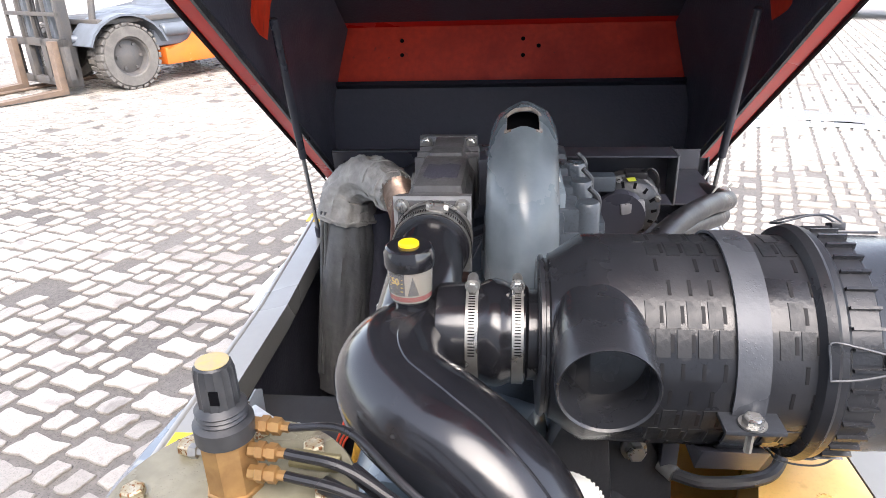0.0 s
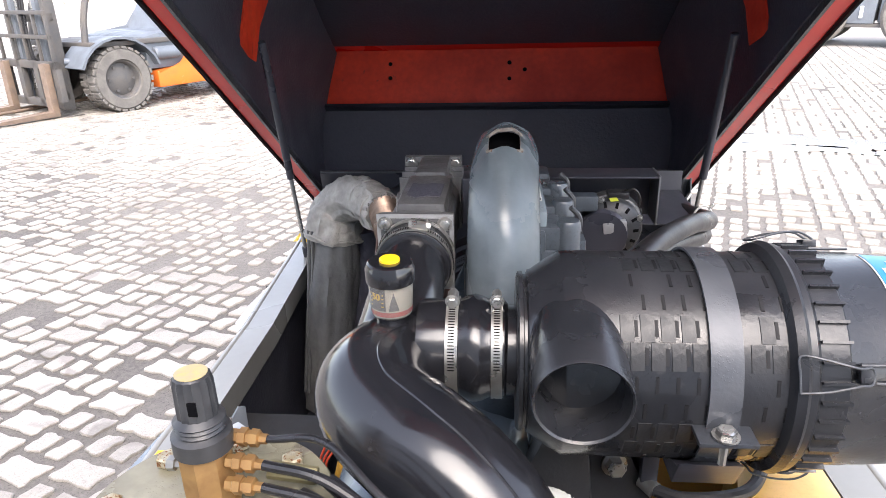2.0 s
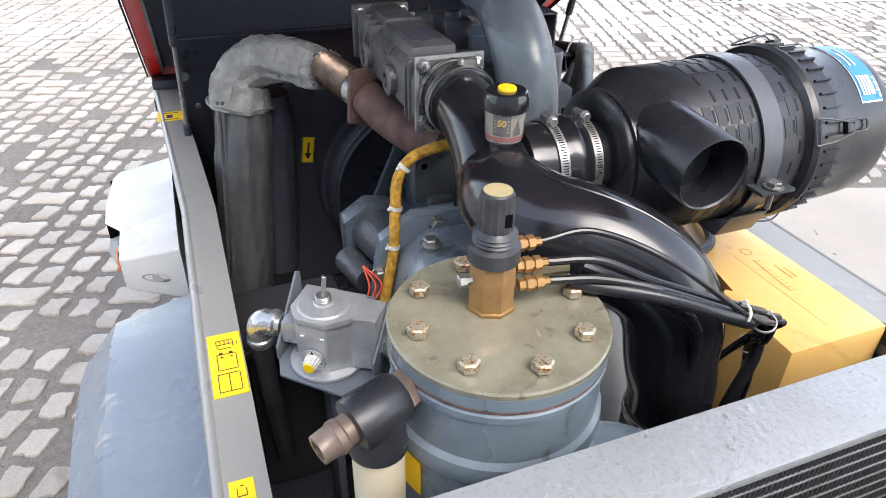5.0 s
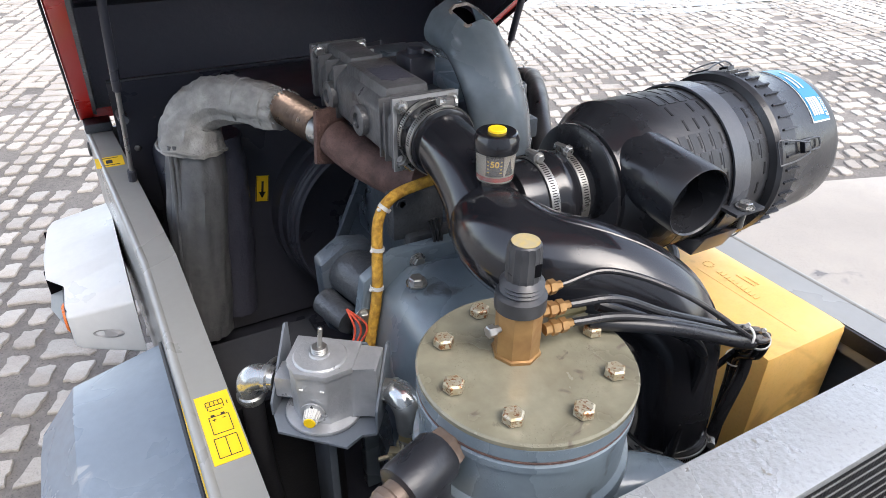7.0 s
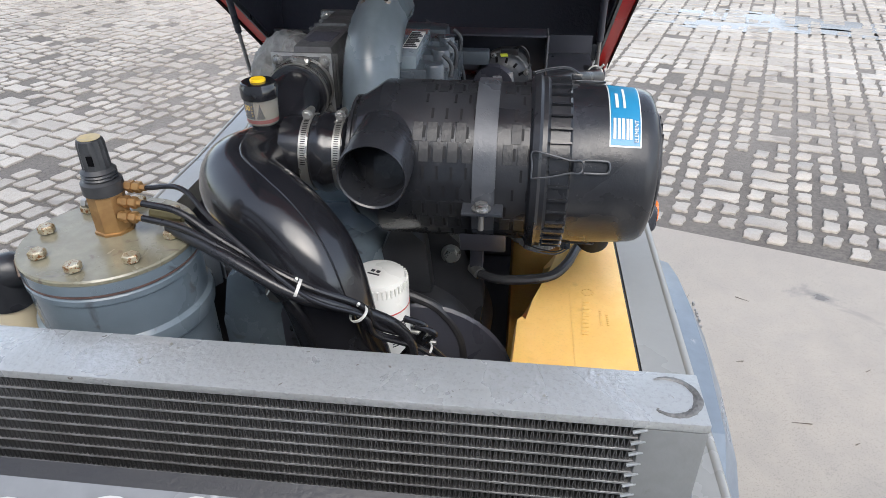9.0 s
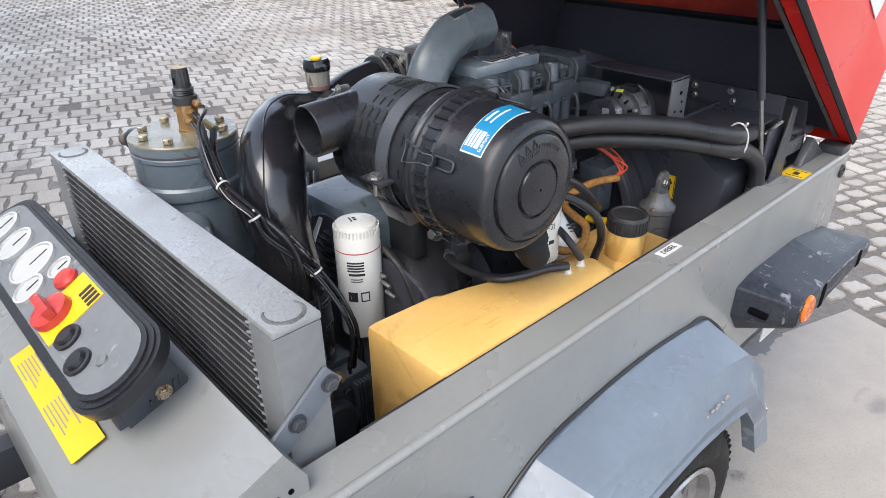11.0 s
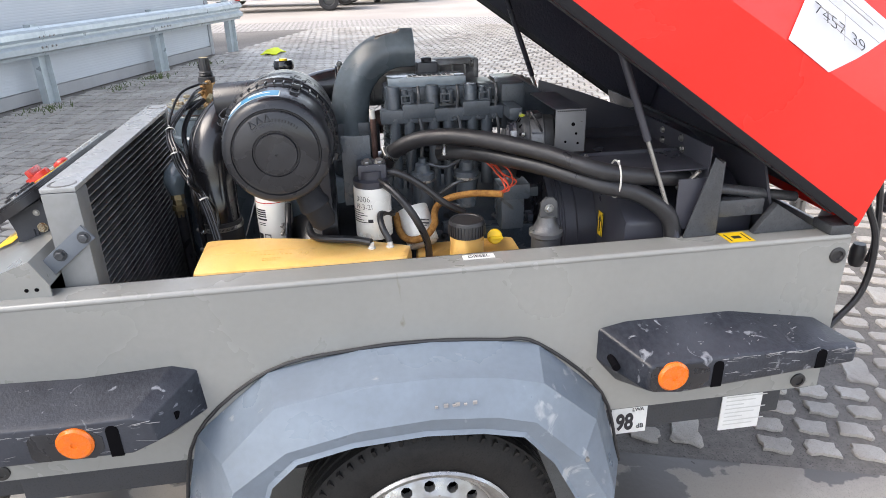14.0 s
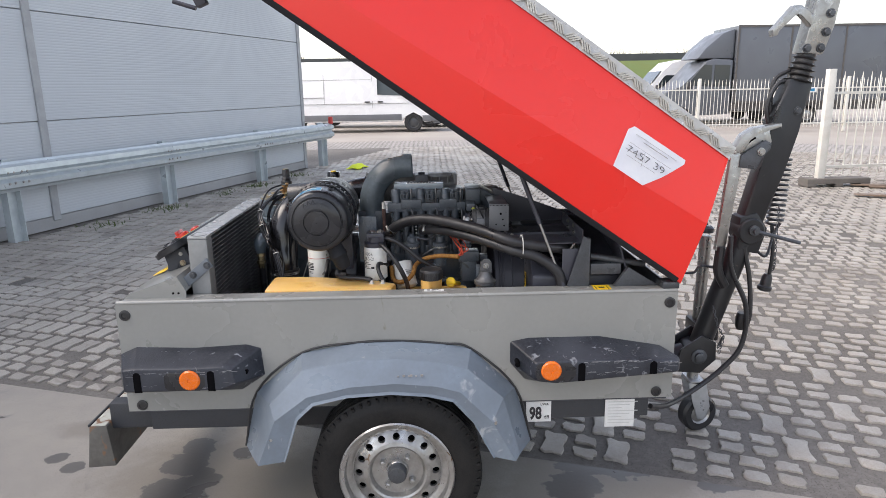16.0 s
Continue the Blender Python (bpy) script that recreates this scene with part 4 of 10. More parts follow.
# heavy grey machine on big wheels, far across the yard
def build_loader():
    at, way = Vector((8.07, 16.37, 0)), Vector((1.44, -0.91, 0)).normalized()
    m = basis(at, way, Vector((-way.y, way.x, 0)))
    f = thing("wheel_loader", at, "grey heavy machine on large grey tyres across the yard", "machine")

    def put(name, fn, material, label=""):
        q = nbm()
        fn(q)
        bmesh.ops.transform(q, matrix=m, verts=q.verts)
        return part(name, q, material, f, label)

    for x in (-1.0, 1.0):
        for y, s in ((0.25, -1), (1.95, 1)):
            road_wheel("wheel", m @ Vector((x, y, 0.7)), m.to_3x3() @ Vector((0, s, 0)), 0.7, 0.46, f, TYRE_GREY, PALE_PLASTIC)
    put("chassis", lambda q: box(q, -1.9, 1.9, 0.5, 1.7, 0.55, 1.1, 0.03), FORK_DARK)
    put("side_panel", lambda q: prism(q, [(-0.42, 0.5), (0.2, 0.5), (0.24, 1.9), (-0.3, 1.9)], "y", 0.12, 0.5, 0.03), FORK_GREY)
    put("side_panel", lambda q: prism(q, [(0.26, 0.52), (0.45, 0.52), (0.75, 1.5), (0.75, 1.9), (0.3, 1.9)], "y", 0.2, 0.5, 0.03), FORK_GREY)
    put("lower_sill", lambda q: box(q, -0.55, 0.4, 0.15, 0.5, 0.42, 0.5, 0.01), FORK_DARK)
    put("hood_box", lambda q: box(q, -1.9, 2.0, 0.5, 1.7, 1.1, 2.3, 0.06), FORK_GREY)
    put("marker_lamp", lambda q: box(q, 0.06, 0.13, 0.1, 0.13, 1.05, 1.22, 0.01), ORANGE, "orange marker lamp")
    put("grab_handle", lambda q: box(q, -0.1, -0.03, 0.08, 0.13, 0.62, 0.88, 0.01), WHITE_PAINT)


build_loader()

# ---- far distance ----
b = nbm()
for k in range(40):
    y0 = -120 + k * 14
    prism(b, [(-190, -0.1), (-160, -0.1), (-176, 7.9 + 0.15 * math.sin(k)), (-190, 8.0)], "y", y0, y0 + 14.01)
solo("far_dyke", b, GRASS, "low green grass bank on the horizon", "bank", kind="structure")
b = nbm()
box(b, -184, -183, -120, 440, 7.5, 9.9)
solo("far_quay_wall", b, mat("far_dark_wall", (0.07, 0.075, 0.08), 0.8, scale=0.2, fine=2), "long dark wall on top of the grass bank", "wall", kind="structure")
b = nbm()
random.seed(11)
for k in range(240):
    y0 = random.uniform(-60, 260)
    base = Vector((-186 - random.uniform(0, 10), y0, 8))
    h = random.uniform(1.5, 5.5)
    for j in range(9):
        d = Vector((random.uniform(-0.5, 0.5), random.uniform(-0.8, 0.8), 1)).normalized()
        rod(b, base, base + d * h * random.uniform(0.6, 1.0), 0.07, 0.02, 4)
solo("far_bare_trees", b, TWIG, "row of bare winter trees far off", "trees", kind="stuff")

# ---- compressor trailer: y runs from the rear (0) to the drawbar, x to the kerb side ----
PX, TOP, LEN = 0.536, 0.915, 1.955
trailer = thing("compressor_trailer", (0, 0.95, 0), "grey compressor trailer body on one axle with open hood", "trailer")
# plan line of the wall on each side: straight on the kerb side, slightly waisted on the other
WALL = {1: [(PX, 0.0), (PX, LEN)], -1: [(-0.497, 0.0), (-0.497, 1.2), (-0.512, 1.5), (-0.536, LEN)]}


def wall_strip(bm, s, out, inn, z0, z1, y0=0.0, y1=LEN):
    """An upright strip along the wall line, from out to inn metres inside it."""
    line = [(x, min(max(y, y0), y1)) for x, y in WALL[s]]
    prism(bm, [(x - s * out, y) for x, y in line] + [(x - s * inn, y) for x, y in reversed(line)], "z", z0, z1)


for s in (1, -1):
    LIP = 0.072 if s > 0 else 0.06
    b = nbm()
    wall_strip(b, s, 0.0, 0.01, 0.505, TOP - 0.004)
    side = part("side_panel", b, GREY_PAINT, trailer)
    b = nbm()
    wall_strip(b, s, 0.0005, LIP, TOP - 0.006, TOP, 0.02, LEN - 0.01)
    wall_strip(b, s, LIP - 0.004, LIP, TOP - 0.05, TOP - 0.006, 0.02, LEN - 0.01)
    part("rim_lip", b, GREY_PAINT, side)
    if s < 0:
        b = nbm()
        wall_strip(b, s, 0.011, 0.035, 0.512, TOP - 0.03, 0.33, LEN - 0.06)
        part("wall_lining", b, FOAM, side, "black foam lining inside the wall")
    if s > 0:
        b = nbm()
        box(b, PX - LIP - 0.006, PX - LIP - 0.001, 0.34, LEN - 0.03, TOP - 0.03, TOP - 0.001, 0.002)
        part("rubber_seal", b, RUBBER, side)
    for y, z in ((0.03, 0.867), (LEN - 0.027, 0.867), (0.05, 0.529), (LEN - 0.057, 0.529)):
        b = nbm()
        lathe(b, [(0, 0.019), (0.004, 0.019), (0.006, 0.015), (0.006, 0.011), (0.003, 0.01), (0.003, 0.0001)], (WALL[s][0 if y < 1 else -1][0] + (0.002 if s < 0 < y - 1 else 0), y, z), (s, 0, 0), 24)
        part("rubber_plug", b, RUBBER, side)
    b = nbm()
    a, c = (0.44, 0.505) if s > 0 else (-0.485, -0.43)
    box(b, a, c, 0.06, 1.885, 0.415, 0.5, 0.006)
    part("chassis_rail", b, DARK_FRAME, trailer)
b = nbm()
box(b, -PX + 0.01, PX - 0.01, LEN - 0.012, LEN - 0.002, 0.505, TOP - 0.004, 0.003)
part("front_panel", b, GREY_PAINT, trailer)
b = nbm()
box(b, -0.4865, PX - 0.011, 0.017, LEN - 0.013, 0.495, 0.51)
part("floor_pan", b, BLACK_SHEET, trailer, "oily black floor pan")
b = nbm()
box(b, -0.4865, PX - 0.012, 0.004, 0.016, 0.505, 0.90, 0.002)
part("rear_panel", b, GREY_PAINT, trailer)
for s in (1, -1):
    b = nbm()
    line = [(x - s * 0.006, min(max(y, 0.004), LEN - 0.004)) for x, y in WALL[s]]
    for p, q in zip(line, line[1:]):
        rod(b, (*p, TOP - 0.0055), (*q, TOP - 0.0055), 0.0078, seg=14)
    part("rim_edge", b, GREY_PAINT, trailer)
# sloped rear deck with cheeks
b = nbm()
sheet(b, [[(x, y, z) for y, z in ((0.006, 0.905), (0.03, 0.928), (0.12, 0.9605), (0.207, 0.992), (0.235, 0.938))] for x in (-0.485, 0.5)], 0.004)
for s in (1, -1):
    prism(b, [(0.012, 0.912), (0.234, 0.912), (0.2335, 0.936), (0.2065, 0.9895), (0.03, 0.926)], "x", *((0.4955, 0.5005) if s > 0 else (-0.4855, -0.4805)))
deck = part("rear_deck", b, GREY_PAINT, trailer)
for y in (0.19, 0.209):
    b = nbm()
    lathe(b, [(0, 0.004), (0.0015, 0.004)], (0.5005, y, 0.932), (1, 0, 0), 10)
    part("deck_hole", b, HOLE_SHADE, deck)
# rear cross beam, worn pale on top
BEAM = mat("worn_beam_paint", (0.12, 0.115, 0.105), 0.5, col2=(0.07, 0.064, 0.058), amount=0.8, scale=9, spots=((0.2, 0.1, 0.05), 12, 0.4))
b = nbm()
prism(b, [(-0.171, 0.43), (-0.108, 0.43), (-0.093, 0.269), (-0.196, 0.263)], "x", -0.5, 0.5, 0.004)
beam = part("rear_beam", b, BEAM, trailer, "rust-stained rear cross beam")
b = nbm()
box(b, -0.497, 0.497, -0.165, -0.113, 0.4302, 0.4335, 0.001)
part("beam_top", b, mat("flaking_pale_paint", (0.46, 0.48, 0.43), 0.5, col2=(0.3, 0.3, 0.26), amount=0.8, scale=14, spots=((0.16, 0.08, 0.04), 22, 0.42)), beam, "flaking pale paint on top of the beam")
b = nbm()
box(b, -0.5, 0.5, -0.176, -0.168, 0.428, 0.437, 0.002)
part("beam_lip", b, DARK_FRAME, beam)
for s in (1, -1):
    b = nbm()
    box(b, min(s * 0.40, s * 0.46), max(s * 0.40, s * 0.46), -0.11, 0.07, 0.40, 0.5, 0.006)
    part("beam_bracket", b, DARK_FRAME, beam)
b = nbm()
box(b, -0.45, 0.45, 0.9, 1.0, 0.25, 0.33, 0.01)
part("axle_beam", b, DARK_FRAME, trailer)

# fenders: three facetted bands
FA = [(0.405, 0.36), (0.46, 0.57), (0.63, 0.714), (0.828, 0.747), (0.985, 0.749), (1.13, 0.735), (1.226, 0.714), (1.385, 0.56), (1.445, 0.35)]
FB = [(0.46, 0.37), (0.53, 0.575), (0.65, 0.696), (0.82, 0.726), (0.975, 0.727), (1.11, 0.712), (1.207, 0.686), (1.33, 0.575), (1.39, 0.36)]
FC = [(0.485, 0.365), (0.552, 0.53), (0.666, 0.615), (0.81, 0.647), (0.965, 0.656), (1.1, 0.642), (1.181, 0.618), (1.29, 0.505), (1.37, 0.355)]
FD = [(0.57, 0.375), (0.622, 0.538), (0.68, 0.592), (0.8, 0.618), (0.95, 0.626), (1.07, 0.615), (1.162, 0.592), (1.232, 0.51), (1.3, 0.37)]
FE = [(0.577, 0.375), (0.63, 0.532), (0.686, 0.584), (0.8, 0.609), (0.95, 0.617), (1.07, 0.606), (1.156, 0.584), (1.225, 0.504), (1.292, 0.37)]
for s in (1, -1):
    b = nbm()
    sheet(b, [[(s * x, *p[k]) for x, p in zip((PX + 0.001, 0.65, 0.69, 0.685, 0.691, 0.66) if s > 0 else (0.498, 0.662, 0.73, 0.725, 0.731, 0.7), (FA, FB, FC, FD, FE, FE))] for k in range(9)], 0.004)
    f = part("fender", b, FENDER, trailer, "scuffed blue-grey plastic fender", sharp=17)
    b = nbm()
    tube(b, [(s * ((PX if s > 0 else 0.497) + 0.003), *p) for p in FA], 0.0042, 8, 5)
    part("fender_piping", b, RUBBER, f, "black rubber piping along the fender")
    if s < 0:
        continue
    b = nbm()
    for k in range(6):
        a = 0.97 + 0.014 * k + 0.004 * (k % 3)
        box(b, min(s * 0.684, s * 0.688), max(s * 0.684, s * 0.688), a, a + 0.006 + 0.003 * (k % 2), 0.676, 0.680 + 0.003 * (k % 2), 0.0, Matrix.Translation((-s * 0.006, 0, 0)))
    part("scuff_mark", b, SEAL, f)
    for y, z in ((0.535, 0.46), (1.30, 0.5)):
        b = nbm()
        lathe(b, [(0, 0.006), (0.006, 0.005)], (s * 0.684, y, z), (s, 0, 0), 10)
        part("fender_rivet", b, STEEL, f)

# corner bumpers
BF = [(1.366, 0.655), (1.366, 0.735), (1.43, 0.748), (1.68, 0.748), (1.90, 0.708), (1.975, 0.66), (1.975, 0.61), (1.5, 0.575), (1.42, 0.59)]
BFO = [(1.43, 0.64), (1.43, 0.705), (1.47, 0.712), (1.68, 0.712), (1.86, 0.705), (1.935, 0.70), (1.935, 0.655), (1.51, 0.622), (1.45, 0.63)]
BR = [(-0.012, 0.63), (0.0, 0.725), (0.056, 0.75), (0.26, 0.742), (0.44, 0.75), (0.487, 0.735), (0.494, 0.635), (0.41, 0.58), (0.0, 0.578)]
BRO = [(0.045, 0.64), (0.047, 0.715), (0.09, 0.722), (0.25, 0.718), (0.385, 0.722), (0.425, 0.712), (0.432, 0.655), (0.378, 0.63), (0.045, 0.632)]


BL = [(1.366, 0.6), (1.366, 0.735), (1.43, 0.748), (1.53, 0.748), (1.59, 0.748), (1.72, 0.745), (1.92, 0.715), (1.975, 0.66), (1.975, 0.61), (1.59, 0.58), (1.53, 0.577), (1.42, 0.572)]
BLO = [(1.42, 0.612), (1.42, 0.7), (1.46, 0.712), (1.535, 0.712), (1.585, 0.712), (1.7, 0.712), (1.86, 0.705), (1.925, 0.69), (1.925, 0.655), (1.585, 0.625), (1.535, 0.618), (1.46, 0.61)]


def swell(y, s, front):
    """How far the pale bumper stands out past its reflector."""
    return 0.034 * min(1, max(0, (y - 1.535) / 0.05)) - 0.02 * max(0, (y - 1.8) / 0.125) if front and s < 0 else 0.0


def bumper_block(inner, outer, s, slots, lamp, material, label):
    b = nbm()
    n = len(inner)
    joint = PX + 0.001 if s > 0 else 0.527 if lamp[0] > 1 else 0.498
    v0 = [b.verts.new((s * joint, *p)) for p in inner]
    v1 = [b.verts.new((s * (0.645 + swell(p[0], s, lamp[0] > 1)), *p)) for p in outer]
    c = (sum(p[0] for p in outer) / n, sum(p[1] for p in outer) / n)
    v2 = [b.verts.new((s * (0.66 + swell(p[0], s, lamp[0] > 1)), p[0] + (c[0] - p[0]) * 0.04, p[1] + (c[1] - p[1]) * 0.12)) for p in outer]
    for p, q in ((v0, v1), (v1, v2)):
        for k in range(n):
            b.faces.new((p[k], p[(k + 1) % n], q[(k + 1) % n], q[k]))
    b.faces.new(v0)
    b.faces.new(v2)
    bmesh.ops.recalc_face_normals(b, faces=b.faces)
    bmesh.ops.bevel(b, geom=[e for e in b.edges if not all(abs(abs(v.co.x) - joint) < 1e-4 for v in e.verts)], offset=0.007, segments=3, profile=0.5, affect="EDGES", clamp_overlap=True)
    blk = part("corner_bumper", b, material, trailer, label, sharp=25)
    for y in slots:
        # strap cutout drawn as a solid near-black block, its shade in the colour
        b = nbm()
        z1 = 0.7 if lamp[0] > 1 else 0.706
        e = 0.006 if material is PALE_PLASTIC else 0.012
        lo = 0.628 + (max(0.0, y - 1.51) * 0.078 if lamp[0] > 1 else 0.006)
        prism(b, [(y - e, lo), (y + e, lo), (y + e, z1 - 0.01), (y + e * 0.75, z1 - 0.003), (y + e * 0.25, z1), (y - e * 0.25, z1), (y - e * 0.75, z1 - 0.003), (y - e, z1 - 0.01)], "x", s * 0.625, s * (0.6615 + swell(y, s, lamp[0] > 1)))
        part("strap_slot", b, HOLE_SHADE, blk)
    # slightly raised dark plate in place of the shaded recess round the lamp
    b = nbm()
    y0, y1 = (lamp[0] - 0.05, lamp[0] + 0.085) if lamp[0] > 1 else (lamp[0] - 0.085, lamp[0] + 0.05)
    prism(b, [(y0 + 0.01, 0.64), (y1 - 0.02, 0.636), (y1, 0.655), (y1, 0.683), (y1 - 0.02, 0.7), (y0 + 0.01, 0.702), (y0, 0.69), (y0, 0.65)], "x", s * 0.65, s * 0.6612, 0.0008)
    part("reflector_seat", b, FILTER_BLACK, blk, "dark plate painting the recess shade round the reflector")
    b = nbm()
    lathe(b, [(0, 0.035), (0.006, 0.035), (0.009, 0.0315), (0.0105, 0.03), (0.0105, 0.007), (0.008, 0.006), (0.008, 0.0001)], (s * 0.658, *lamp), (s, 0, 0), 28)
    part("side_reflector", b, ORANGE, blk, "round orange side reflector")
    if material is not PALE_PLASTIC:
        b = nbm()
        rod(b, (s * 0.57, lamp[0] - 0.105 if lamp[0] > 1 else lamp[0] + 0.17, 0.678), (s * 0.612, lamp[0] - 0.108 if lamp[0] > 1 else lamp[0] + 0.173, 0.678), 0.009, seg=14)
        part("bolt_recess", b, HOLE_SHADE, blk)
    if material is PALE_PLASTIC:
        # nearly flat grey oval: the recess's shade given as colour
        b = nbm()
        ring = [(0.59 + 0.03 * math.cos(0.2618 * k), 0.655 + 0.011 * math.sin(0.2618 * k)) for k in range(24)]
        v = [[b.verts.new((s * (0.59 + (x - 0.59) * g), 1.366 + (abs(x) - joint) * 0.458 + d, 0.655 + (z - 0.655) * g)) for x, z in ring] for g, d in ((1.0, -0.0022), (0.85, -0.0026), (0.6, -0.0024))]
        for p, q in zip(v, v[1:]):
            for k in range(24):
                b.faces.new((p[k], p[(k + 1) % 24], q[(k + 1) % 24], q[k]))
        b.faces.new(v[2])
        part("oval_recess", b, SEAL, blk, "oval recess with its shade painted grey")
        return
    # pale scuffs: along both edges of the outer face and scattered over the slope above it
    b = nbm()
    random.seed(8 if lamp[0] > 1 else 9)
    ya, yb = (1.58, 1.925) if lamp[0] > 1 else (0.06, 0.42)
    for k in range(64):
        y, n_y = random.uniform(ya, yb), random.uniform(0.004, 0.045) * random.random() + 0.003
        if k % 3:
            z = (0.7035 if y < 1.75 else 0.7035 - (y - 1.75) * 0.05) - abs(random.gauss(0, 0.004))
        else:
            z = 0.642 + (max(0, y - 1.51) * 0.075 if lamp[0] > 1 else 0) + abs(random.gauss(0, 0.01))
        box(b, 0.6585, 0.6606, 0, n_y, 0, random.uniform(0.0003, 0.0013), 0,
            Matrix.Diagonal((s, 1, 1, 1)) @ Matrix.Translation((0, y, z)) @ Matrix.Rotation(random.gauss(0, 0.12), 4, "X"))
    for k in range(26):
        f, y = random.random() ** 0.7, random.uniform(ya - 0.08, yb - 0.12)
        x, z = joint + 0.012 + (0.628 - joint) * f, 0.7478 - 0.004 - 0.028 * f
        lay = Matrix.Translation((s * x, y, z)) @ Matrix.Rotation(s * radians(17), 4, "Y") @ Matrix.Rotation(random.uniform(-0.6, 0.6), 4, "Z")
        box(b, -0.0003, 0.0003, 0, 0.001 + 0.009 * random.random() ** 3, -0.0015, 0.0013, 0, lay)
    tagged(part("scuffing", b, SCUFF, blk), kind="stuff")


for s in (1, -1):
    if s > 0:
        bumper_block(BF, BFO, s, (1.595, 1.84), (1.491, 0.675), BUMPER, "scuffed black plastic corner bumper")
    else:
        bumper_block(BL, BLO, s, (1.64, 1.84), (1.485, 0.66), PALE_PLASTIC, "pale grey plastic corner bumper")
    bumper_block(BR, BRO, s, (0.1, 0.345), (0.275, 0.675), BUMPER, "scuffed black plastic corner bumper")


# road wheels
def trailer_wheel(s):
    x = s * 0.575
    R = 0.30
    b = nbm()
    prof = [(-0.085, 0.195), (-0.095, 0.235), (-0.088, 0.272), (-0.07, 0.292)]
    for k in range(5):
        d = -0.06 + k * 0.03
        prof += [(d - 0.012, R), (d + 0.009, R), (d + 0.012, R - 0.008), (d + 0.016, R - 0.008)]
    prof = prof[:-2] + [(0.07, 0.292), (0.088, 0.272), (0.095, 0.235), (0.085, 0.2), (0.07, 0.19)]
    lathe(b, prof, (x, 0.957, 0.296), (s, 0, 0), 72, False)
    for k in range(60):
        a = k * 2 * math.pi / 60
        box(b, -0.004, 0.004, 0.062, 0.082, R - 0.02, R - 0.006, 0, Matrix.Translation((x, 0.957, 0.296)) @ (Matrix.Rotation(a, 4, "X")) @ Matrix.Rotation(radians(90 * s - 90), 4, "Z") @ Matrix.Rotation(radians(-90), 4, "Z"))
    t = part("tyre", b, TYRE, trailer, "worn muddy trailer tyre")
    b = nbm()
    o, w = Vector((x, 0.957, 0.296)), Vector((s, 0, 0))
    _, p, q = axes(w)
    lathe(b, [(0.06, 0.18), (0.088, 0.185), (0.095, 0.198), (0.09, 0.203), (0.083, 0.2)], o, w, 64, False)
    lathe(b, [(0.062, 0.185), (0.058, 0.168), (0.05, 0.160), (0.05, 0.155)], o, w, 64, False)
    # dished disc with sixteen round vents
    n_h = 16
    for k in range(n_h):
        a0 = 2 * math.pi * k / n_h
        def at(r, a, d):
            return o + w * d + (p * math.cos(a) + q * math.sin(a)) * r
        st = math.pi / n_h
        outer = [(0.155, -st), (0.155, 0), (0.155, st), (0.136, st), (0.117, st), (0.117, 0), (0.117, -st), (0.136, -st)]
        ring, hole, deep = [], [], []
        for i, (r, da) in enumerate(outer):
            ring.append(b.verts.new(at(r, a0 + da, 0.05 + 0.02 * (0.155 - r) / 0.038)))
        for i, (dr, dt) in enumerate([(0.0095, -0.0095), (0.0134, 0), (0.0095, 0.0095), (0, 0.0134), (-0.0095, 0.0095), (-0.0134, 0), (-0.0095, -0.0095), (0, -0.0134)]):
            r = 0.136 + dr
            hole.append(b.verts.new(at(r, a0 + dt / r, 0.06 - 0.3 * dr)))
            deep.append(b.verts.new(at(r, a0 + dt / r, 0.045)))
        for i in range(8):
            j = (i + 1) % 8
            b.faces.new((ring[i], ring[j], hole[j], hole[i]))
            b.faces.new((hole[i], hole[j], deep[j], deep[i]))
    bmesh.ops.remove_doubles(b, verts=b.verts, dist=0.0005)
    lathe(b, [(0.07, 0.117), (0.074, 0.105), (0.07, 0.098), (0.052, 0.09), (0.05, 0.04), (0.058, 0.036), (0.06, 0.034)], o, w, 48, False)
    rim = part("rim", b, RIM, t, "dull silver steel rim with round vents")
    # near-black disc painting the shade behind the rim's vents
    b = nbm()
    lathe(b, [(0.03, 0.165), (0.03, 0.03)], o, w, 40, False)
    part("brake_backing", b, HOLE_SHADE, t)
    b = nbm()
    lathe(b, [(0.055, 0.034), (0.085, 0.033), (0.092, 0.029), (0.094, 0.0001)], o, w, 28)
    part("hub_cap", b, CASTING, rim)
    for k in range(4):
        a = radians(35 + 90 * k)
        b = nbm()
        c = o + w * 0.05 + (p * math.cos(a) + q * math.sin(a)) * 0.062
        lathe(b, [(0, 0.012), (0.008, 0.012), (0.02, 0.0095), (0.023, 0.006)], c, w, 6)
        part("wheel_bolt", b, STEEL, rim)


trailer_wheel(1)
trailer_wheel(-1)

# plates and stickers on the body
b = nbm()
box(b, 0.5055, 0.5085, 1.43, 1.523, 0.405, 0.487, 0.001)
noise_plate = part("noise_plate", b, WHITE, trailer, "white noise plate with black print")
words("98", 0.066, basis((0.5095, 1.465, 0.438), (0, 1, 0), (0, 0, 1)), INK, noise_plate, fat=0.0022, slim=0.68)
words("dB", 0.019, basis((0.5095, 1.506, 0.424), (0, 1, 0), (0, 0, 1)), INK, noise_plate)
words("LWA", 0.014, basis((0.5095, 1.498, 0.475), (0, 1, 0), (0, 0, 1)), INK, noise_plate)
b = nbm()
box(b, 0.5055, 0.5095, 1.723, 1.832, 0.377, 0.488, 0.001)
type_plate = part("type_plate", b, WHITE, trailer, "weathered white type plate with unreadable print")
b = nbm()
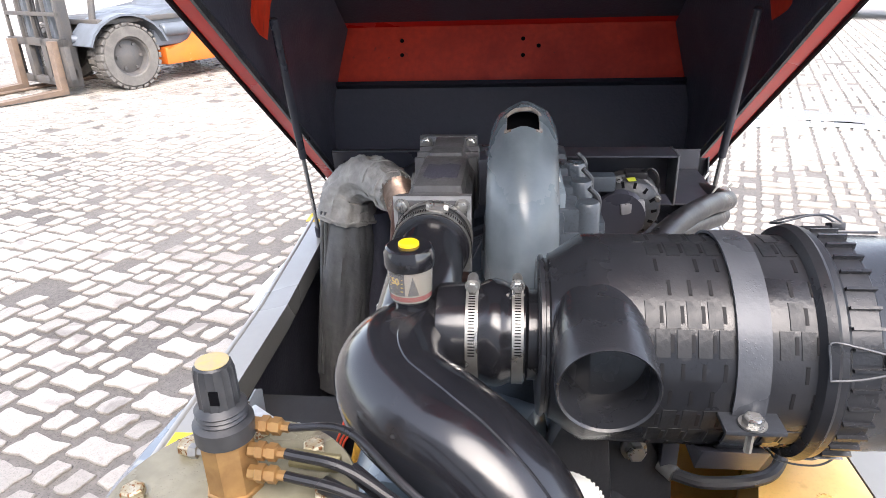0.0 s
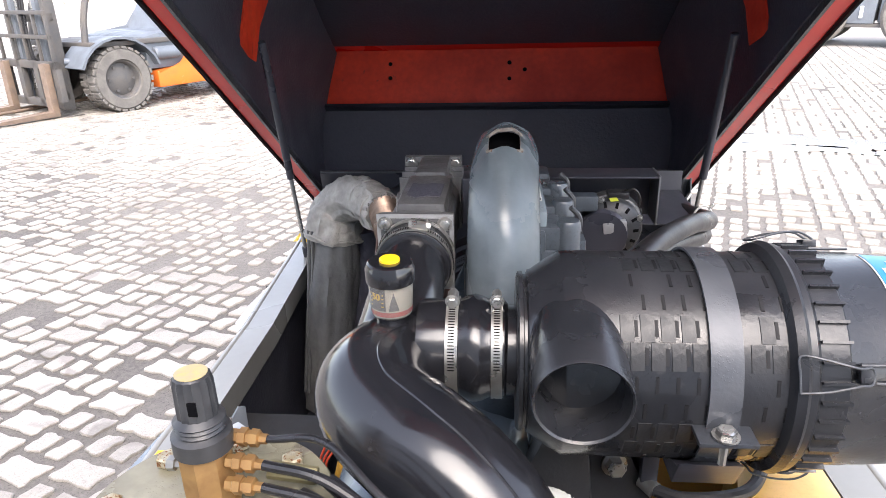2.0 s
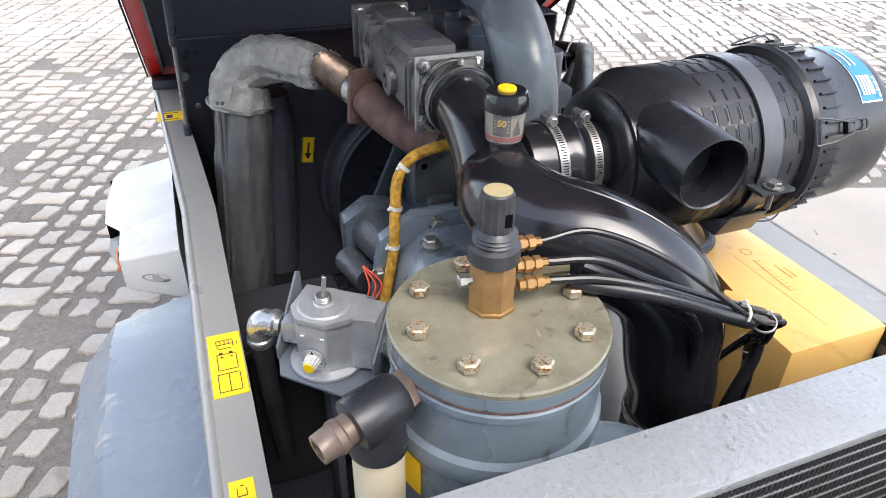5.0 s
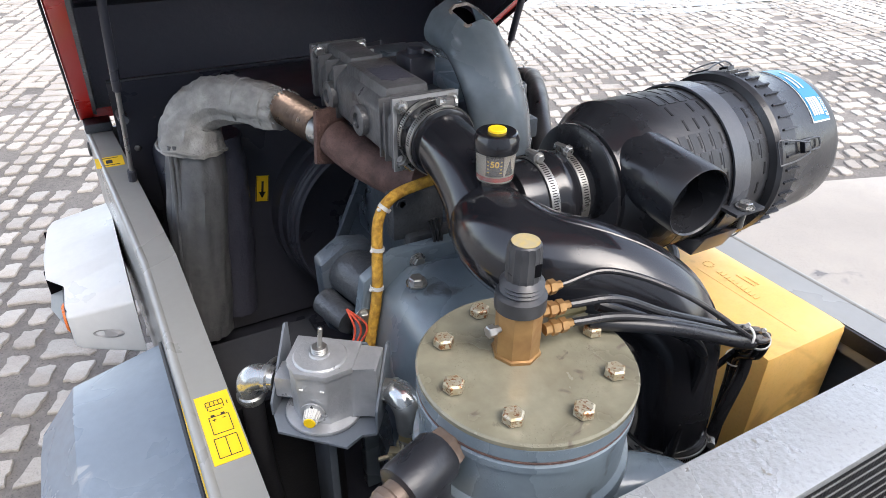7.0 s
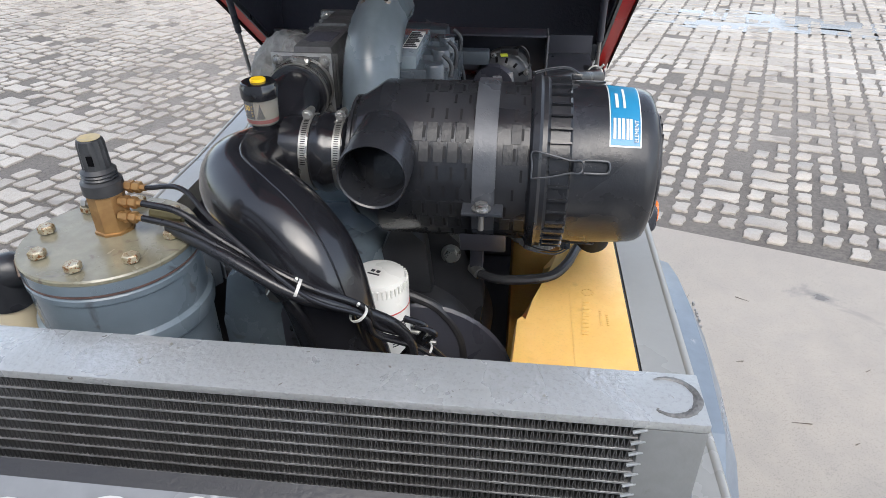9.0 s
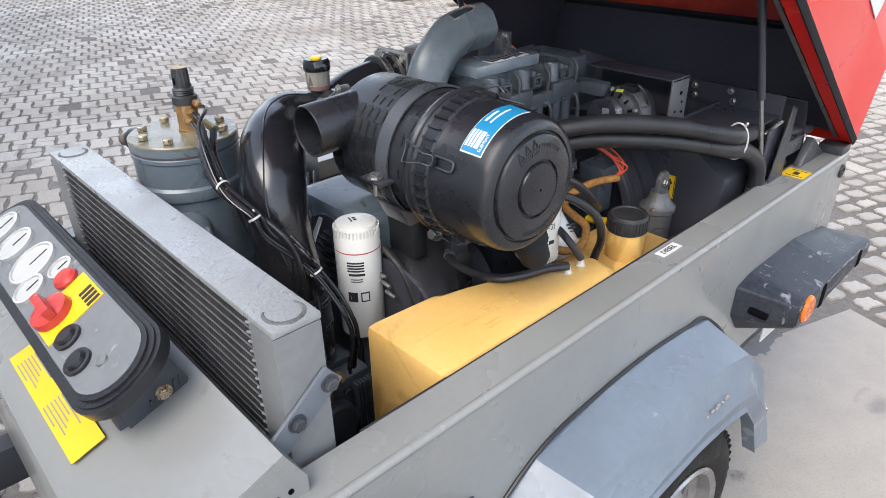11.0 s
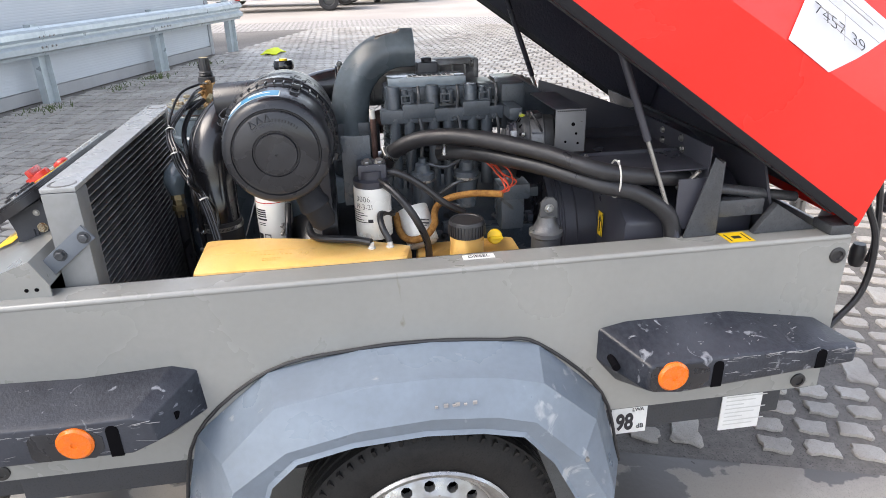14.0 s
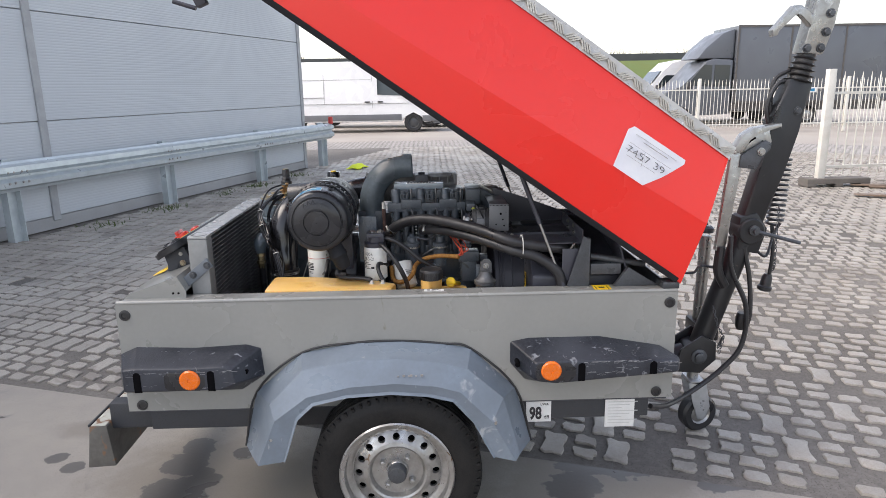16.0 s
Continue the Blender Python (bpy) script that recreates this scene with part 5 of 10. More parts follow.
bars(b, (0.5095, 1.73, 0.38), (0, 1, 0), (0, 0, 1), [(0.004, 0.012 * k, 0.05 + 0.03 * (k % 3), 0.003) for k in range(1, 9)], 0.0006)
part("print_bar", b, PALE_PLASTIC, type_plate)
for s in (1, -1):
    b = nbm()
    box(b, min(s * 0.47, s * 0.53), max(s * 0.47, s * 0.53), 1.665, 1.725, TOP + 0.0004, TOP + 0.0012)
    st = part("warning_sticker", b, YELLOW, trailer, "small yellow warning sticker")
    b = nbm()
    bars(b, (s * 0.5 - 0.02, 1.672, TOP + 0.0012), (1, 0, 0), (0, 1, 0), [(0.0, 0.0, 0.04, 0.003), (0.0, 0.042, 0.04, 0.003), (0.012, 0.012, 0.014, 0.02)], 0.0004)
    part("print_bar", b, INK, st)
b = nbm()
box(b, -0.483, -0.439, 0.68, 0.808, TOP + 0.0004, TOP + 0.0012)
st = part("battery_sticker", b, YELLOW, trailer, "yellow sticker with a gloved fist, battery and manual")
b = nbm()
m0 = (-0.483, 0.68, TOP + 0.0012)
thin = 0.0011
frame_bars = []
for x0, y0, w, h in ((0.01, 0.05, 0.025, 0.032), (0.008, 0.008, 0.028, 0.034)):
    frame_bars += [(x0, y0, w, thin), (x0, y0 + h, w, thin), (x0, y0, thin, h), (x0 + w, y0, thin, h)]
frame_bars += [(0.0135, 0.0835, 0.005, 0.003), (0.0265, 0.0835, 0.005, 0.003), (0.014, 0.076, 0.005, thin), (0.016, 0.074, thin, 0.005), (0.027, 0.076, 0.004, thin)]
frame_bars += [(0.022, 0.008, thin, 0.034)] + [(0.012 + 0.0055 * i, 0.103, 0.0045, thin) for i in range(4)] + [(0.012 + 0.0055 * i, 0.112, 0.0045, thin) for i in range(4)]
frame_bars += [(0.011 + 0.0055 * i, 0.103, thin, 0.009) for i in range(5)] + [(0.014, 0.094, 0.017, thin), (0.033, 0.097, thin, 0.012), (0.038, 0.1, thin, 0.007), (0.012, 0.096, thin, 0.007)]
bars(b, m0, (1, 0, 0), (0, 1, 0), frame_bars, 0.0004)
part("print_bar", b, INK, st)
b = nbm()
box(b, -0.4995, -0.4972, 0.62, 0.83, 0.84, 0.905)
part("side_sticker", b, YELLOW, trailer, "yellow sticker on the side panel")
b = nbm()
box(b, -0.48, -0.453, 0.47, 0.545, TOP + 0.0004, TOP + 0.0012)
st = part("parking_sticker", b, YELLOW, trailer, "small yellow sticker with black print")
b = nbm()
bars(b, (-0.48, 0.47, TOP + 0.0012), (1, 0, 0), (0, 1, 0), [(0.008, 0.052, 0.011, 0.0012), (0.008, 0.06, 0.001, 0.004), (0.018, 0.054, 0.001, 0.008), (0.008, 0.052, 0.001, 0.008), (0.012, 0.066, 0.004, 0.001)], 0.0004)
words("PAR", 0.014, basis((-0.4665, 0.505, TOP + 0.0016), (0, -1, 0), (1, 0, 0)), INK, st, thick=0.0003)
part("print_bar", b, INK, st)
b = nbm()
box(b, 0.474, 0.496, 1.065, 1.135, TOP + 0.0004, TOP + 0.0016)
st = part("fuel_label", b, WHITE, trailer, "white label reading DIESEL")
words("DIESEL", 0.0165, basis((0.485, 1.1, TOP + 0.0022), (0, 1, 0), (-1, 0, 0)), INK, st, thick=0.0003)

# ---- hood, swung open about its front edge ----
HOOD_AT, HOOD_TILT = Vector((0, 1.96, 0.935)), radians(34.9)
HS, HH = Vector((0, -math.cos(HOOD_TILT), math.sin(HOOD_TILT))), Vector((0, math.sin(HOOD_TILT), math.cos(HOOD_TILT)))
HL, HT = 2.0, 0.44


def hp(x, s, h):
    return HOOD_AT + Vector((x, 0, 0)) + HS * s + HH * h


def slope(s0, h):
    """Where the leaning end faces lie at height h."""
    return s0 + (0.122 if s0 < 1 else -0.16) * h / HT


hood = thing("hood", (0, 1.96, 0.935), "red sheet-metal hood swung up, lined with black foam", "hood")
for s in (1, -1):
    b = nbm()
    rows = []
    for t in (0.0, 0.25, 0.5, 0.75, 1.0):
        fold = 0.217 + (0.10 - 0.217) * t
        row = []
        for x, h in ((0.506, 0.001), (0.537, 0.0), (0.54, 0.002), (0.545, fold), (0.497, HT)):
            a, c = slope(0.0, h), slope(HL, h)
            row.append(hp(s * x, a + (c - a) * t, h))
        rows.append(row)
    sheet(b, rows, 0.006)
    part("hood_side", b, RED, hood, sharp=8)
    b = nbm()
    sheet(b, [[hp(s * x, q, h) for x, h in ((0.505, 0.0), (0.502, -0.001), (0.502, 0.008))] for q in (0.05, 0.7, 1.4, 1.95)], 0.004)
    part("edge_seal", b, CASTING, hood, "grey rubber edge seal")
    b = nbm()
    sheet(b, [[hp(s * x, q, h) for x, h in ((0.5405, -0.006), (0.544, -0.007), (0.546, 0.0), (0.546, 0.013))] for q in (0.02, 0.7, 1.4, 1.99)], 0.002)
    part("edge_rubber", b, mat("matt_edge_black", (0.012, 0.012, 0.014), 0.8, col2=(0.025, 0.025, 0.027), spec=0.2), hood, "black strip along the hood edge")
    b = nbm()
    rows = []
    for k in range(15):
        t = k / 14
        rows.append([hp(s * (x + 0.004 * noise.noise(Vector((t * 9, h * 11, s)))), slope(0.05, h) + (1.9 - 0.05) * t, h) for x, h in ((0.506, 0.006), (0.51, 0.05), (0.52, 0.12), (0.52, 0.2), (0.5, 0.3), (0.478, 0.41))])
    sheet(b, rows, 0.012)
    part("side_lining", b, FOAM, hood, "black foam side lining", sharp=60)
    b = nbm()
    o = 0.0 if s < 0 else 0.035
    sheet(b, [[hp(s * (0.508 if h < 0.2 else 0.492), q + o, h) for h in (low, 0.19, 0.27)] for q, low in ((0.66, 0.106), (0.75, 0.08))], 0.004)
    part("bare_patch", b, RED_INNER, hood, "bare red patch between the foam")
# ends and roof
b = nbm()
sheet(b, [[hp(x, slope(0.0, h), h) for h in (0.0, 0.22, HT)] for x in (-0.538, -0.2, 0.2, 0.538)], 0.005)
for q in b.verts:
    q.co.x *= 1 - 0.07 * max(0, ((q.co - HOOD_AT).dot(HH) - 0.22) / 0.22)
part("hood_front", b, RED, hood)
b = nbm()
sheet(b, [[hp(x, slope(HL, h), h) for h in (0.0, 0.22, HT)] for x in (-0.538, -0.2, 0.2, 0.538)], 0.005)
for q in b.verts:
    q.co.x *= 1 - 0.07 * max(0, ((q.co - HOOD_AT).dot(HH) - 0.22) / 0.22)
part("hood_rear", b, RED, hood)
b = nbm()
sheet(b, [[hp(x, q, HT) for x in (-0.499, 0, 0.499)] for q in (0.12, 1.0, 1.84)], 0.006)
roof = part("hood_roof", b, RED, hood)
b = nbm()
sheet(b, [[hp(x, q, h) for x, h in ((-0.505, HT - 0.004), (-0.492, HT + 0.042), (0.492, HT + 0.042), (0.505, HT - 0.004))] for q in (0.118, 1.86)], 0.003)
plate = part("tread_plate", b, CHEQUER, roof, "aluminium tread plate with raised ribs", sharp=20)
b = nbm()
for s in (1, -1):
    for k in range(32):
        q = 0.145 + k * 0.0545
        for j in range(4):
            o2 = (j - 1.5) * 0.0115
            rm = basis(hp(s * 0.503, q + o2 * 0.9, HT + 0.016), HS * 0.72 + HH * (0.69 if k % 2 else -0.69), Vector((s, 0, 0)))
            box(b, -0.018, 0.018, -0.0015, 0.0045, -0.0022, 0.0022, 0, rm)
part("tread_ribs", b, CHEQUER, plate)
# lining of roof and front
b = nbm()
sheet(b, [[hp(x, q, HT - 0.012) for x in (-0.484, 0, 0.484)] for q in (0.165, 0.7, 1.3, 1.84)], -0.02)
part("roof_lining", b, FOAM, hood, "black foam roof lining")
b = nbm()
sheet(b, [[hp(x, slope(0.012, h), h) for h in (0.02, 0.1, 0.258)] for x in (-0.528, -0.16, 0.16, 0.528)], 0.03)
for k in range(2):
    box(b, -0.52, 0.52, 0, 0.045, 0, 0.012, 0.003, basis(hp(0, slope(0.02, 0.258), 0.258), (1, 0, 0), HS))
part("front_lining", b, FOAM, hood, "black foam lining with a proud lip")
b = nbm()
sheet(b, [[hp(x * (1 - 0.05 * (h - 0.2)), slope(0.008, h), h) for h in (0.268, 0.432)] for x in (-0.505, 0, 0.505)], 0.004)
bare = part("bare_panel", b, RED_INNER, hood, "bare red inner panel with small holes")
for x, h in ((-0.31, 0.39), (-0.31, 0.35), (0.045, 0.39), (0.045, 0.345), (0.09, 0.37)):
    b = nbm()
    lathe(b, [(0, 0.006), (0.0025, 0.006)], hp(x, slope(0.014, h) + 0.001, h), HS, 12)
    part("panel_hole", b, HOLE_SHADE, bare)
b = nbm()
box(b, -0.02, 0.02, -0.02, 0.02, -0.15, 0.02, 0.006, Matrix.Translation((0.2, 0.235, 2.05)) @ Matrix.Rotation(radians(24), 4, "X"))
rod(b, (0.2, 0.19, 1.93), (0.2, 0.27, 1.905), 0.008, seg=10)
part("hood_latch", b, BLACK_SHEET, hood, "black hood latch bracket")
# paper note on the hood
b = nbm()
note = [(1.778, 1.478), (1.956, 1.362), (1.952, 1.348), (1.895, 1.318), (1.868, 1.306), (1.805, 1.284), (1.704, 1.352), (1.756, 1.47)]


def on_side(y, z):
    r = Vector((0, y, z)) - HOOD_AT
    h = r.dot(HH)
    fold = 0.2
    return Vector((0.5465 - 0.048 * max(0, (h - fold) / (HT - fold)), y, z))


v0 = [b.verts.new(on_side(y, z)) for y, z in note]
v1 = [b.verts.new(on_side(y, z) + Vector((0.0015, 0, 0.0003))) for y, z in note]
b.faces.new(v0)
b.faces.new(v1)
for k in range(len(v0)):
    b.faces.new((v0[k], v0[(k + 1) % 8], v1[(k + 1) % 8], v1[k]))
paper = part("paper_note", b, PAPER, hood, "wet white paper sheet with handwritten number")
along = Vector((0, 0.178, -0.116)).normalized()
upw = Vector((-0.2, 0.116, 0.178)).normalized()
words("7457 39", 0.048, basis(on_side(1.812, 1.376) + Vector((0.0095, 0, 0)) - upw * 0.009 + along * 0.004, along, upw), INK, paper, thick=0.0003, fat=-0.0011)
b = nbm()
bars(b, on_side(1.775, 1.462) + Vector((0.0025, 0, 0.0)), along, upw, [(0.01, -0.006, 0.17, 0.0012), (0.045, -0.022, 0.1, 0.0035), (0.0, -0.055, 0.165, 0.0009), (0.0, -0.113, 0.115, 0.0009), (0.06, -0.125, 0.0012, 0.07), (-0.01, -0.09, 0.035, 0.003), (0.03, -0.10, 0.03, 0.003)], 0.0006)
part("print_bar", b, SEAL, paper)
# gas struts
for s in (1, -1):
    st = thing("gas_strut", (s * 0.466, 1.57, 0.9), "black gas strut with steel rod holding up the hood", "strut", "hood struts")
    a, c = Vector((s * 0.466, 1.575, 0.89)), Vector((s * 0.445, 1.36, 1.45))
    d = (c - a).normalized()
    b = nbm()
    rod(b, a + d * 0.27, c, 0.0085, seg=14, bev=0.002)
    part("cylinder", b, BLACK_SHEET, st)
    b = nbm()
    rod(b, a + d * 0.05, a + d * 0.275, 0.005, seg=10)
    part("piston_rod", b, STEEL, st)
    b = nbm()
    rod(b, a, a + d * 0.06, 0.009, seg=10, bev=0.002)
    part("rod_end", b, BLACK_SHEET, st)

# ---- rear of the bay: oil cooler, control box ----
TANK_ALU = mat("dull_grey_aluminium", (0.23, 0.238, 0.24), 0.45, metal=0.25, col2=(0.17, 0.174, 0.172), amount=0.6, scale=8, bump=0.08, spots=((0.12, 0.11, 0.1), 20, 0.28))
WELD = mat("rough_grey_weld", (0.2, 0.2, 0.195), 0.55, metal=0.3, col2=(0.09, 0.088, 0.085), amount=0.8, scale=60, bump=0.6, relief=300)
TOP_ALU = mat("corroded_plate_top", (0.42, 0.435, 0.44), 0.3, metal=0.35, col2=(0.33, 0.335, 0.33), amount=0.7, scale=9, fine=90, bump=0.3, relief=170, drops=0.25, wet=0.3, spots=((0.25, 0.235, 0.2), 75, 0.33), grit=0.25)
cooler = thing("oil_cooler", (0.03, 0.27, 0.51), "weathered aluminium oil cooler with finned core standing across the rear", "radiator")
b = nbm()
box(b, -0.386, 0.452, 0.24, 0.307, 1.112, 1.122, 0.002)
part("top_plate", b, TOP_ALU, cooler)
for x0, x1 in ((-0.386, -0.316), (0.392, 0.452)):
    b = nbm()
    box(b, x0, x1, 0.24, 0.307, 0.52, 1.1115, 0.004)
    end = part("end_tank", b, TANK_ALU, cooler)
    b = nbm()
    c = ((x0 + x1) / 2, 0.274, 1.1222)
    rows = []
    for k in range(34):
        a = radians(-130 + 250 * k / 33)
        w = 0.004 * math.sin(math.pi * (k + 0.5) / 34) ** 0.5 * (1 + 0.35 * noise.noise(Vector((k * 0.9, x0 * 9, 0))))
        rows.append([(c[0] + r * math.cos(a), c[1] + r * math.sin(a), c[2] + up) for r, up in ((0.0245 - w, -0.0002), (0.0245 - w * 0.4, 0.0011), (0.0245 + w * 0.5, 0.0009), (0.0245 + w, -0.0002))])
    sheet(b, rows, 0.0004)
    part("weld_ring", b, WELD, end, "rough weld crescent")
    b = nbm()
    random.seed(3)
    for k in range(40):
        z = 0.54 + k * 0.0145
        x = x1 if x0 < 0 else x0
        rod(b, (x - 0.006, 0.2412, z), (x + 0.006, 0.2412, z + 0.005), 0.002, seg=6)
    tagged(part("weld_bead", b, RAD_ALU, end), kind="stuff")
# dark sheet inside the core, standing in for shade in the fin gaps
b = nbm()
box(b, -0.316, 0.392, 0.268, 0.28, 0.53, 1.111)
part("core_back", b, CORE_SHADE, cooler)
ROW = 0.0155
tube_mesh = nbm()
box(tube_mesh, -0.354, 0.354, 0, 0.062, -0.0015, 0.0015, 0.0005, None, 1)
tube_me = finish(tube_mesh, mat("cooler_tube_metal", (0.2, 0.203, 0.206), 0.5, metal=0.2, col2=(0.1, 0.1, 0.098), amount=0.8, scale=20))
rows = [1.0965 - k * ROW for k in range(37)]
for z in rows:
    piece("cooler_tube", tube_me, Matrix.Translation((0.038, 0.2425, z)), cooler)
# wavy fins between the tubes, one strip a row
fin = nbm()
PITCH = 0.7 / 126
WAVE = ((0.0, -0.0058), (0.18, -0.0046), (0.3, 0.0), (0.38, 0.0046), (0.5, 0.0058), (0.62, 0.0046), (0.7, 0.0), (0.82, -0.0046))
front = [(-0.35 + PITCH * (k + u), h) for k in range(126) for u, h in WAVE]
for (x0, z0), (x1, z1) in zip(front, front[1:]):
    d = Vector((x1 - x0, 0, z1 - z0)).normalized()
    off = Vector((-d.z, 0, d.x)) * 0.0005
    v = [fin.verts.new(Vector(p) + off * e) for e in (1, -1) for p in ((x0, 0, z0), (x1, 0, z1))]
    w = [fin.verts.new(q.co + Vector((0, 0.028, 0))) for q in v]
    fin.faces.new((v[0], v[1], v[3], v[2]))
    fin.faces.new((v[0], v[1], w[1], w[0]))
    fin.faces.new((v[2], v[3], w[3], w[2]))
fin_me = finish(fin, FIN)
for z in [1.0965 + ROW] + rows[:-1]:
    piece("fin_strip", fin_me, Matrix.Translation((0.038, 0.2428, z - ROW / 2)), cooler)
for a, c in (((0.456, 0.312, 1.03), (0.456, 0.205, 0.945)),):
    b = nbm()
    d = Vector(c) - Vector(a)
    box(b, 0, d.length, -0.018, 0.018, -0.003, 0.003, 0.001, basis(a, d, (1, 0, 0)) @ Matrix.Rotation(radians(90), 4, "X"))
    arm = part("stay_bar", b, FORK_GREY, cooler)
    for q in ((0.459, 0.303, 1.019), (0.459, 0.251, 0.985)):
        b = nbm()
        hexbolt(b, q, (1, 0, 0), 0.0095, 0.009)
        part("stay_bolt", b, CASTING, arm)

# control box on the rear deck, its face leaning back
CB = basis((0.06, 0.105, 1.036), (1, 0, 0), (0, 0.87, 0.5))
control = thing("control_box", (0.14, 0.15, 0.95), "grey plastic control box with round gauges, red switch and clear lid", "control box")


def capsule(b, hw, hh, z0, z1, grow=0.0, mid=-0.052, lift=0.0115):
    rc = min(hh, 0.058)
    ring = []
    for sx, sy, a0 in ((1, -1, -90), (1, 1, 0), (-1, 1, 90), (-1, -1, 180)):
        ring += [(sx * (hw - rc) + rc * math.cos(radians(a0 + 11.25 * k)), sy * (hh - rc) + rc * math.sin(radians(a0 + 11.25 * k))) for k in range(9)]
    v0 = [b.verts.new((mid + x, lift + y, z0)) for x, y in ring]
    v1 = [b.verts.new((mid + x * (1 + grow), lift + y * (1 + grow), z1)) for x, y in ring]
    b.faces.new(v0)
    b.faces.new(v1)
    for k in range(len(ring)):
        b.faces.new((v0[k], v0[(k + 1) % len(ring)], v1[(k + 1) % len(ring)], v1[k]))
    return b


def on_face(name, fn, material, parent, label=""):
    q = nbm()
    fn(q)
    bmesh.ops.transform(q, matrix=CB, verts=q.verts)
    return part(name, q, material, parent, label)


shell = on_face("box_shell", lambda q: capsule(q, 0.25, 0.048, -0.07, -0.004, 0.06), mat("dark_box_plastic", (0.06, 0.065, 0.075), 0.4, col2=(0.04, 0.042, 0.048), amount=0.6, scale=9, bump=0.05), control)
on_face("lid_rim", lambda q: (capsule(q, 0.323, 0.0685, -0.012, 0.006), capsule(q, 0.318, 0.0635, 0.006, 0.009), capsule(q, 0.312, 0.0575, 0.009, 0.013)), RUBBER, shell, "black rubber lid rim")
face = on_face("instrument_face", lambda q: capsule(q, 0.303, 0.052, 0.011, 0.0145), PANEL_FACE, control, "grey instrument face behind scratched clear lid")
for x, y, r in ((-0.3, 0.012, 0.03), (-0.215, 0.012, 0.03), (-0.122, 0.014, 0.037), (-0.066, -0.012, 0.023), (-0.048, 0.04, 0.017)):
    g = on_face("gauge", lambda q: lathe(q, [(0.014, r + 0.004), (0.02, r + 0.004), (0.021, r), (0.018, r - 0.001), (0.018, 0.0001)], (x, y, 0), (0, 0, 1), 28), DIAL, face, "round cream gauge")
    on_face("needle", lambda q: box(q, x - 0.001, x + 0.001, y - 0.004, y + r * 0.8, 0.0182, 0.019), INK, g)
on_face("switch_plate", lambda q: box(q, 0.006, 0.088, -0.036, 0.06, 0.0146, 0.0158), YELLOW, face, "yellow switch plate")
on_face("main_switch", lambda q: (lathe(q, [(0.015, 0.03), (0.028, 0.029), (0.03, 0.024)], (0.036, -0.006, 0), (0, 0, 1), 28), box(q, 0.008, 0.066, -0.013, 0.001, 0.028, 0.046, 0.004)), RED_PLASTIC, face, "red rotary switch")
on_face("warning_lamp", lambda q: lathe(q, [(0.014, 0.019), (0.02, 0.0185), (0.025, 0.014), (0.027, 0.0001)], (-0.012, 0.036, 0), (0, 0, 1), 24), RED_PLASTIC, face, "red round lamp")
for x, y in ((0.106, -0.01), (0.165, -0.018)):
    on_face("push_button", lambda q: (lathe(q, [(0.014, 0.02), (0.019, 0.02), (0.02, 0.016), (0.018, 0.013), (0.024, 0.011), (0.025, 0.0001)], (x, y, 0), (0, 0, 1), 24)), RUBBER, face)
for x, y in ((0.2, 0.005), (-0.345, 0.0)):
    on_face("lock_screw", lambda q: lathe(q, [(0.012, 0.009), (0.018, 0.008), (0.019, 0.0001)], (x, y, 0), (0, 0, 1), 14), STEEL, face)
on_face("print_bar", lambda q: [box(q, 0.045 + 0.011 * k, 0.052 + 0.011 * k, 0.034, 0.056, 0.0158, 0.0163) for k in range(4)], INK, face)
SHELL = mat("dark_blue_grey_plastic", (0.055, 0.06, 0.072), 0.45, col2=(0.035, 0.037, 0.043), amount=0.6, scale=8, bump=0.08, spots=((0.12, 0.12, 0.12), 24, 0.3), grit=0.2)
for x0, x1 in ((0.282, 0.288), (-0.152, -0.146)):
    b = nbm()
    prism(b, [(0.088, 1.014), (0.163, 1.05), (0.19, 0.991), (0.182, 0.973), (0.107, 0.947)], "x", x0, x1, 0.0012)
    foot = part("box_bracket", b, SHELL, control, "dark folded bracket with bolts")
    e = max(x0, x1)
    b = nbm()
    hexbolt(b, (e, 0.155, 0.987), (1, 0, 0), 0.0085, 0.007)
    part("foot_bolt", b, BOLT_RUST, foot)
    b = nbm()
    hexbolt(b, (e, 0.15, 1.022), (1, 0, 0), 0.0055, 0.004)
    part("small_screw", b, STEEL, foot)
    for y in (0.136, 0.144, 0.17, 0.178):
        z = 0.98 + (y - 0.144) * 0.45
        b = nbm()
        box(b, e - 0.001, e + 0.0035, y - 0.0013, y + 0.0013, z - 0.008, z + 0.008, 0.0005)
        part("pressed_rib", b, SHELL, foot)
b = nbm()
prism(b, [(0.092, 0.95), (0.186, 0.97), (0.188, 0.99), (0.16, 1.042), (0.094, 1.01)], "x", -0.14, 0.281, 0.006)
part("box_back", b, SHELL, control)
red_label = on_face("end_label", lambda q: box(q, 0.09, 0.19, 0.0618, 0.0645, -0.05, -0.014), RED_PLASTIC, control, "red label with white print on the side of the box")
on_face("print_bar", lambda q: [box(q, 0.097 + 0.01 * k, 0.104 + 0.01 * k, 0.0645, 0.0649, -0.036, -0.026) for k in range(9) if k != 4], WHITE, red_label)
b = nbm()
sheet(b, [[(x, y, z + 0.0015) for y, z in ((0.031, 0.934), (0.076, 0.9503))] for x in (-0.02, 0.275)], 0.001)
data = part("data_sticker", b, YELLOW, deck, "yellow data sticker with small print")
for k in range(7):
    for x in (0.01, 0.14):
        b = nbm()
        bars(b, (x, 0.035 + 0.0053 * k, 0.9375 + 0.0019 * k), (1, 0, 0), (0, 0.94, 0.34), [(0, 0, 0.05 + 0.03 * ((k * 3) % 4) / 3, 0.0018)], 0.0004)
        part("print_bar", b, SEAL, data)

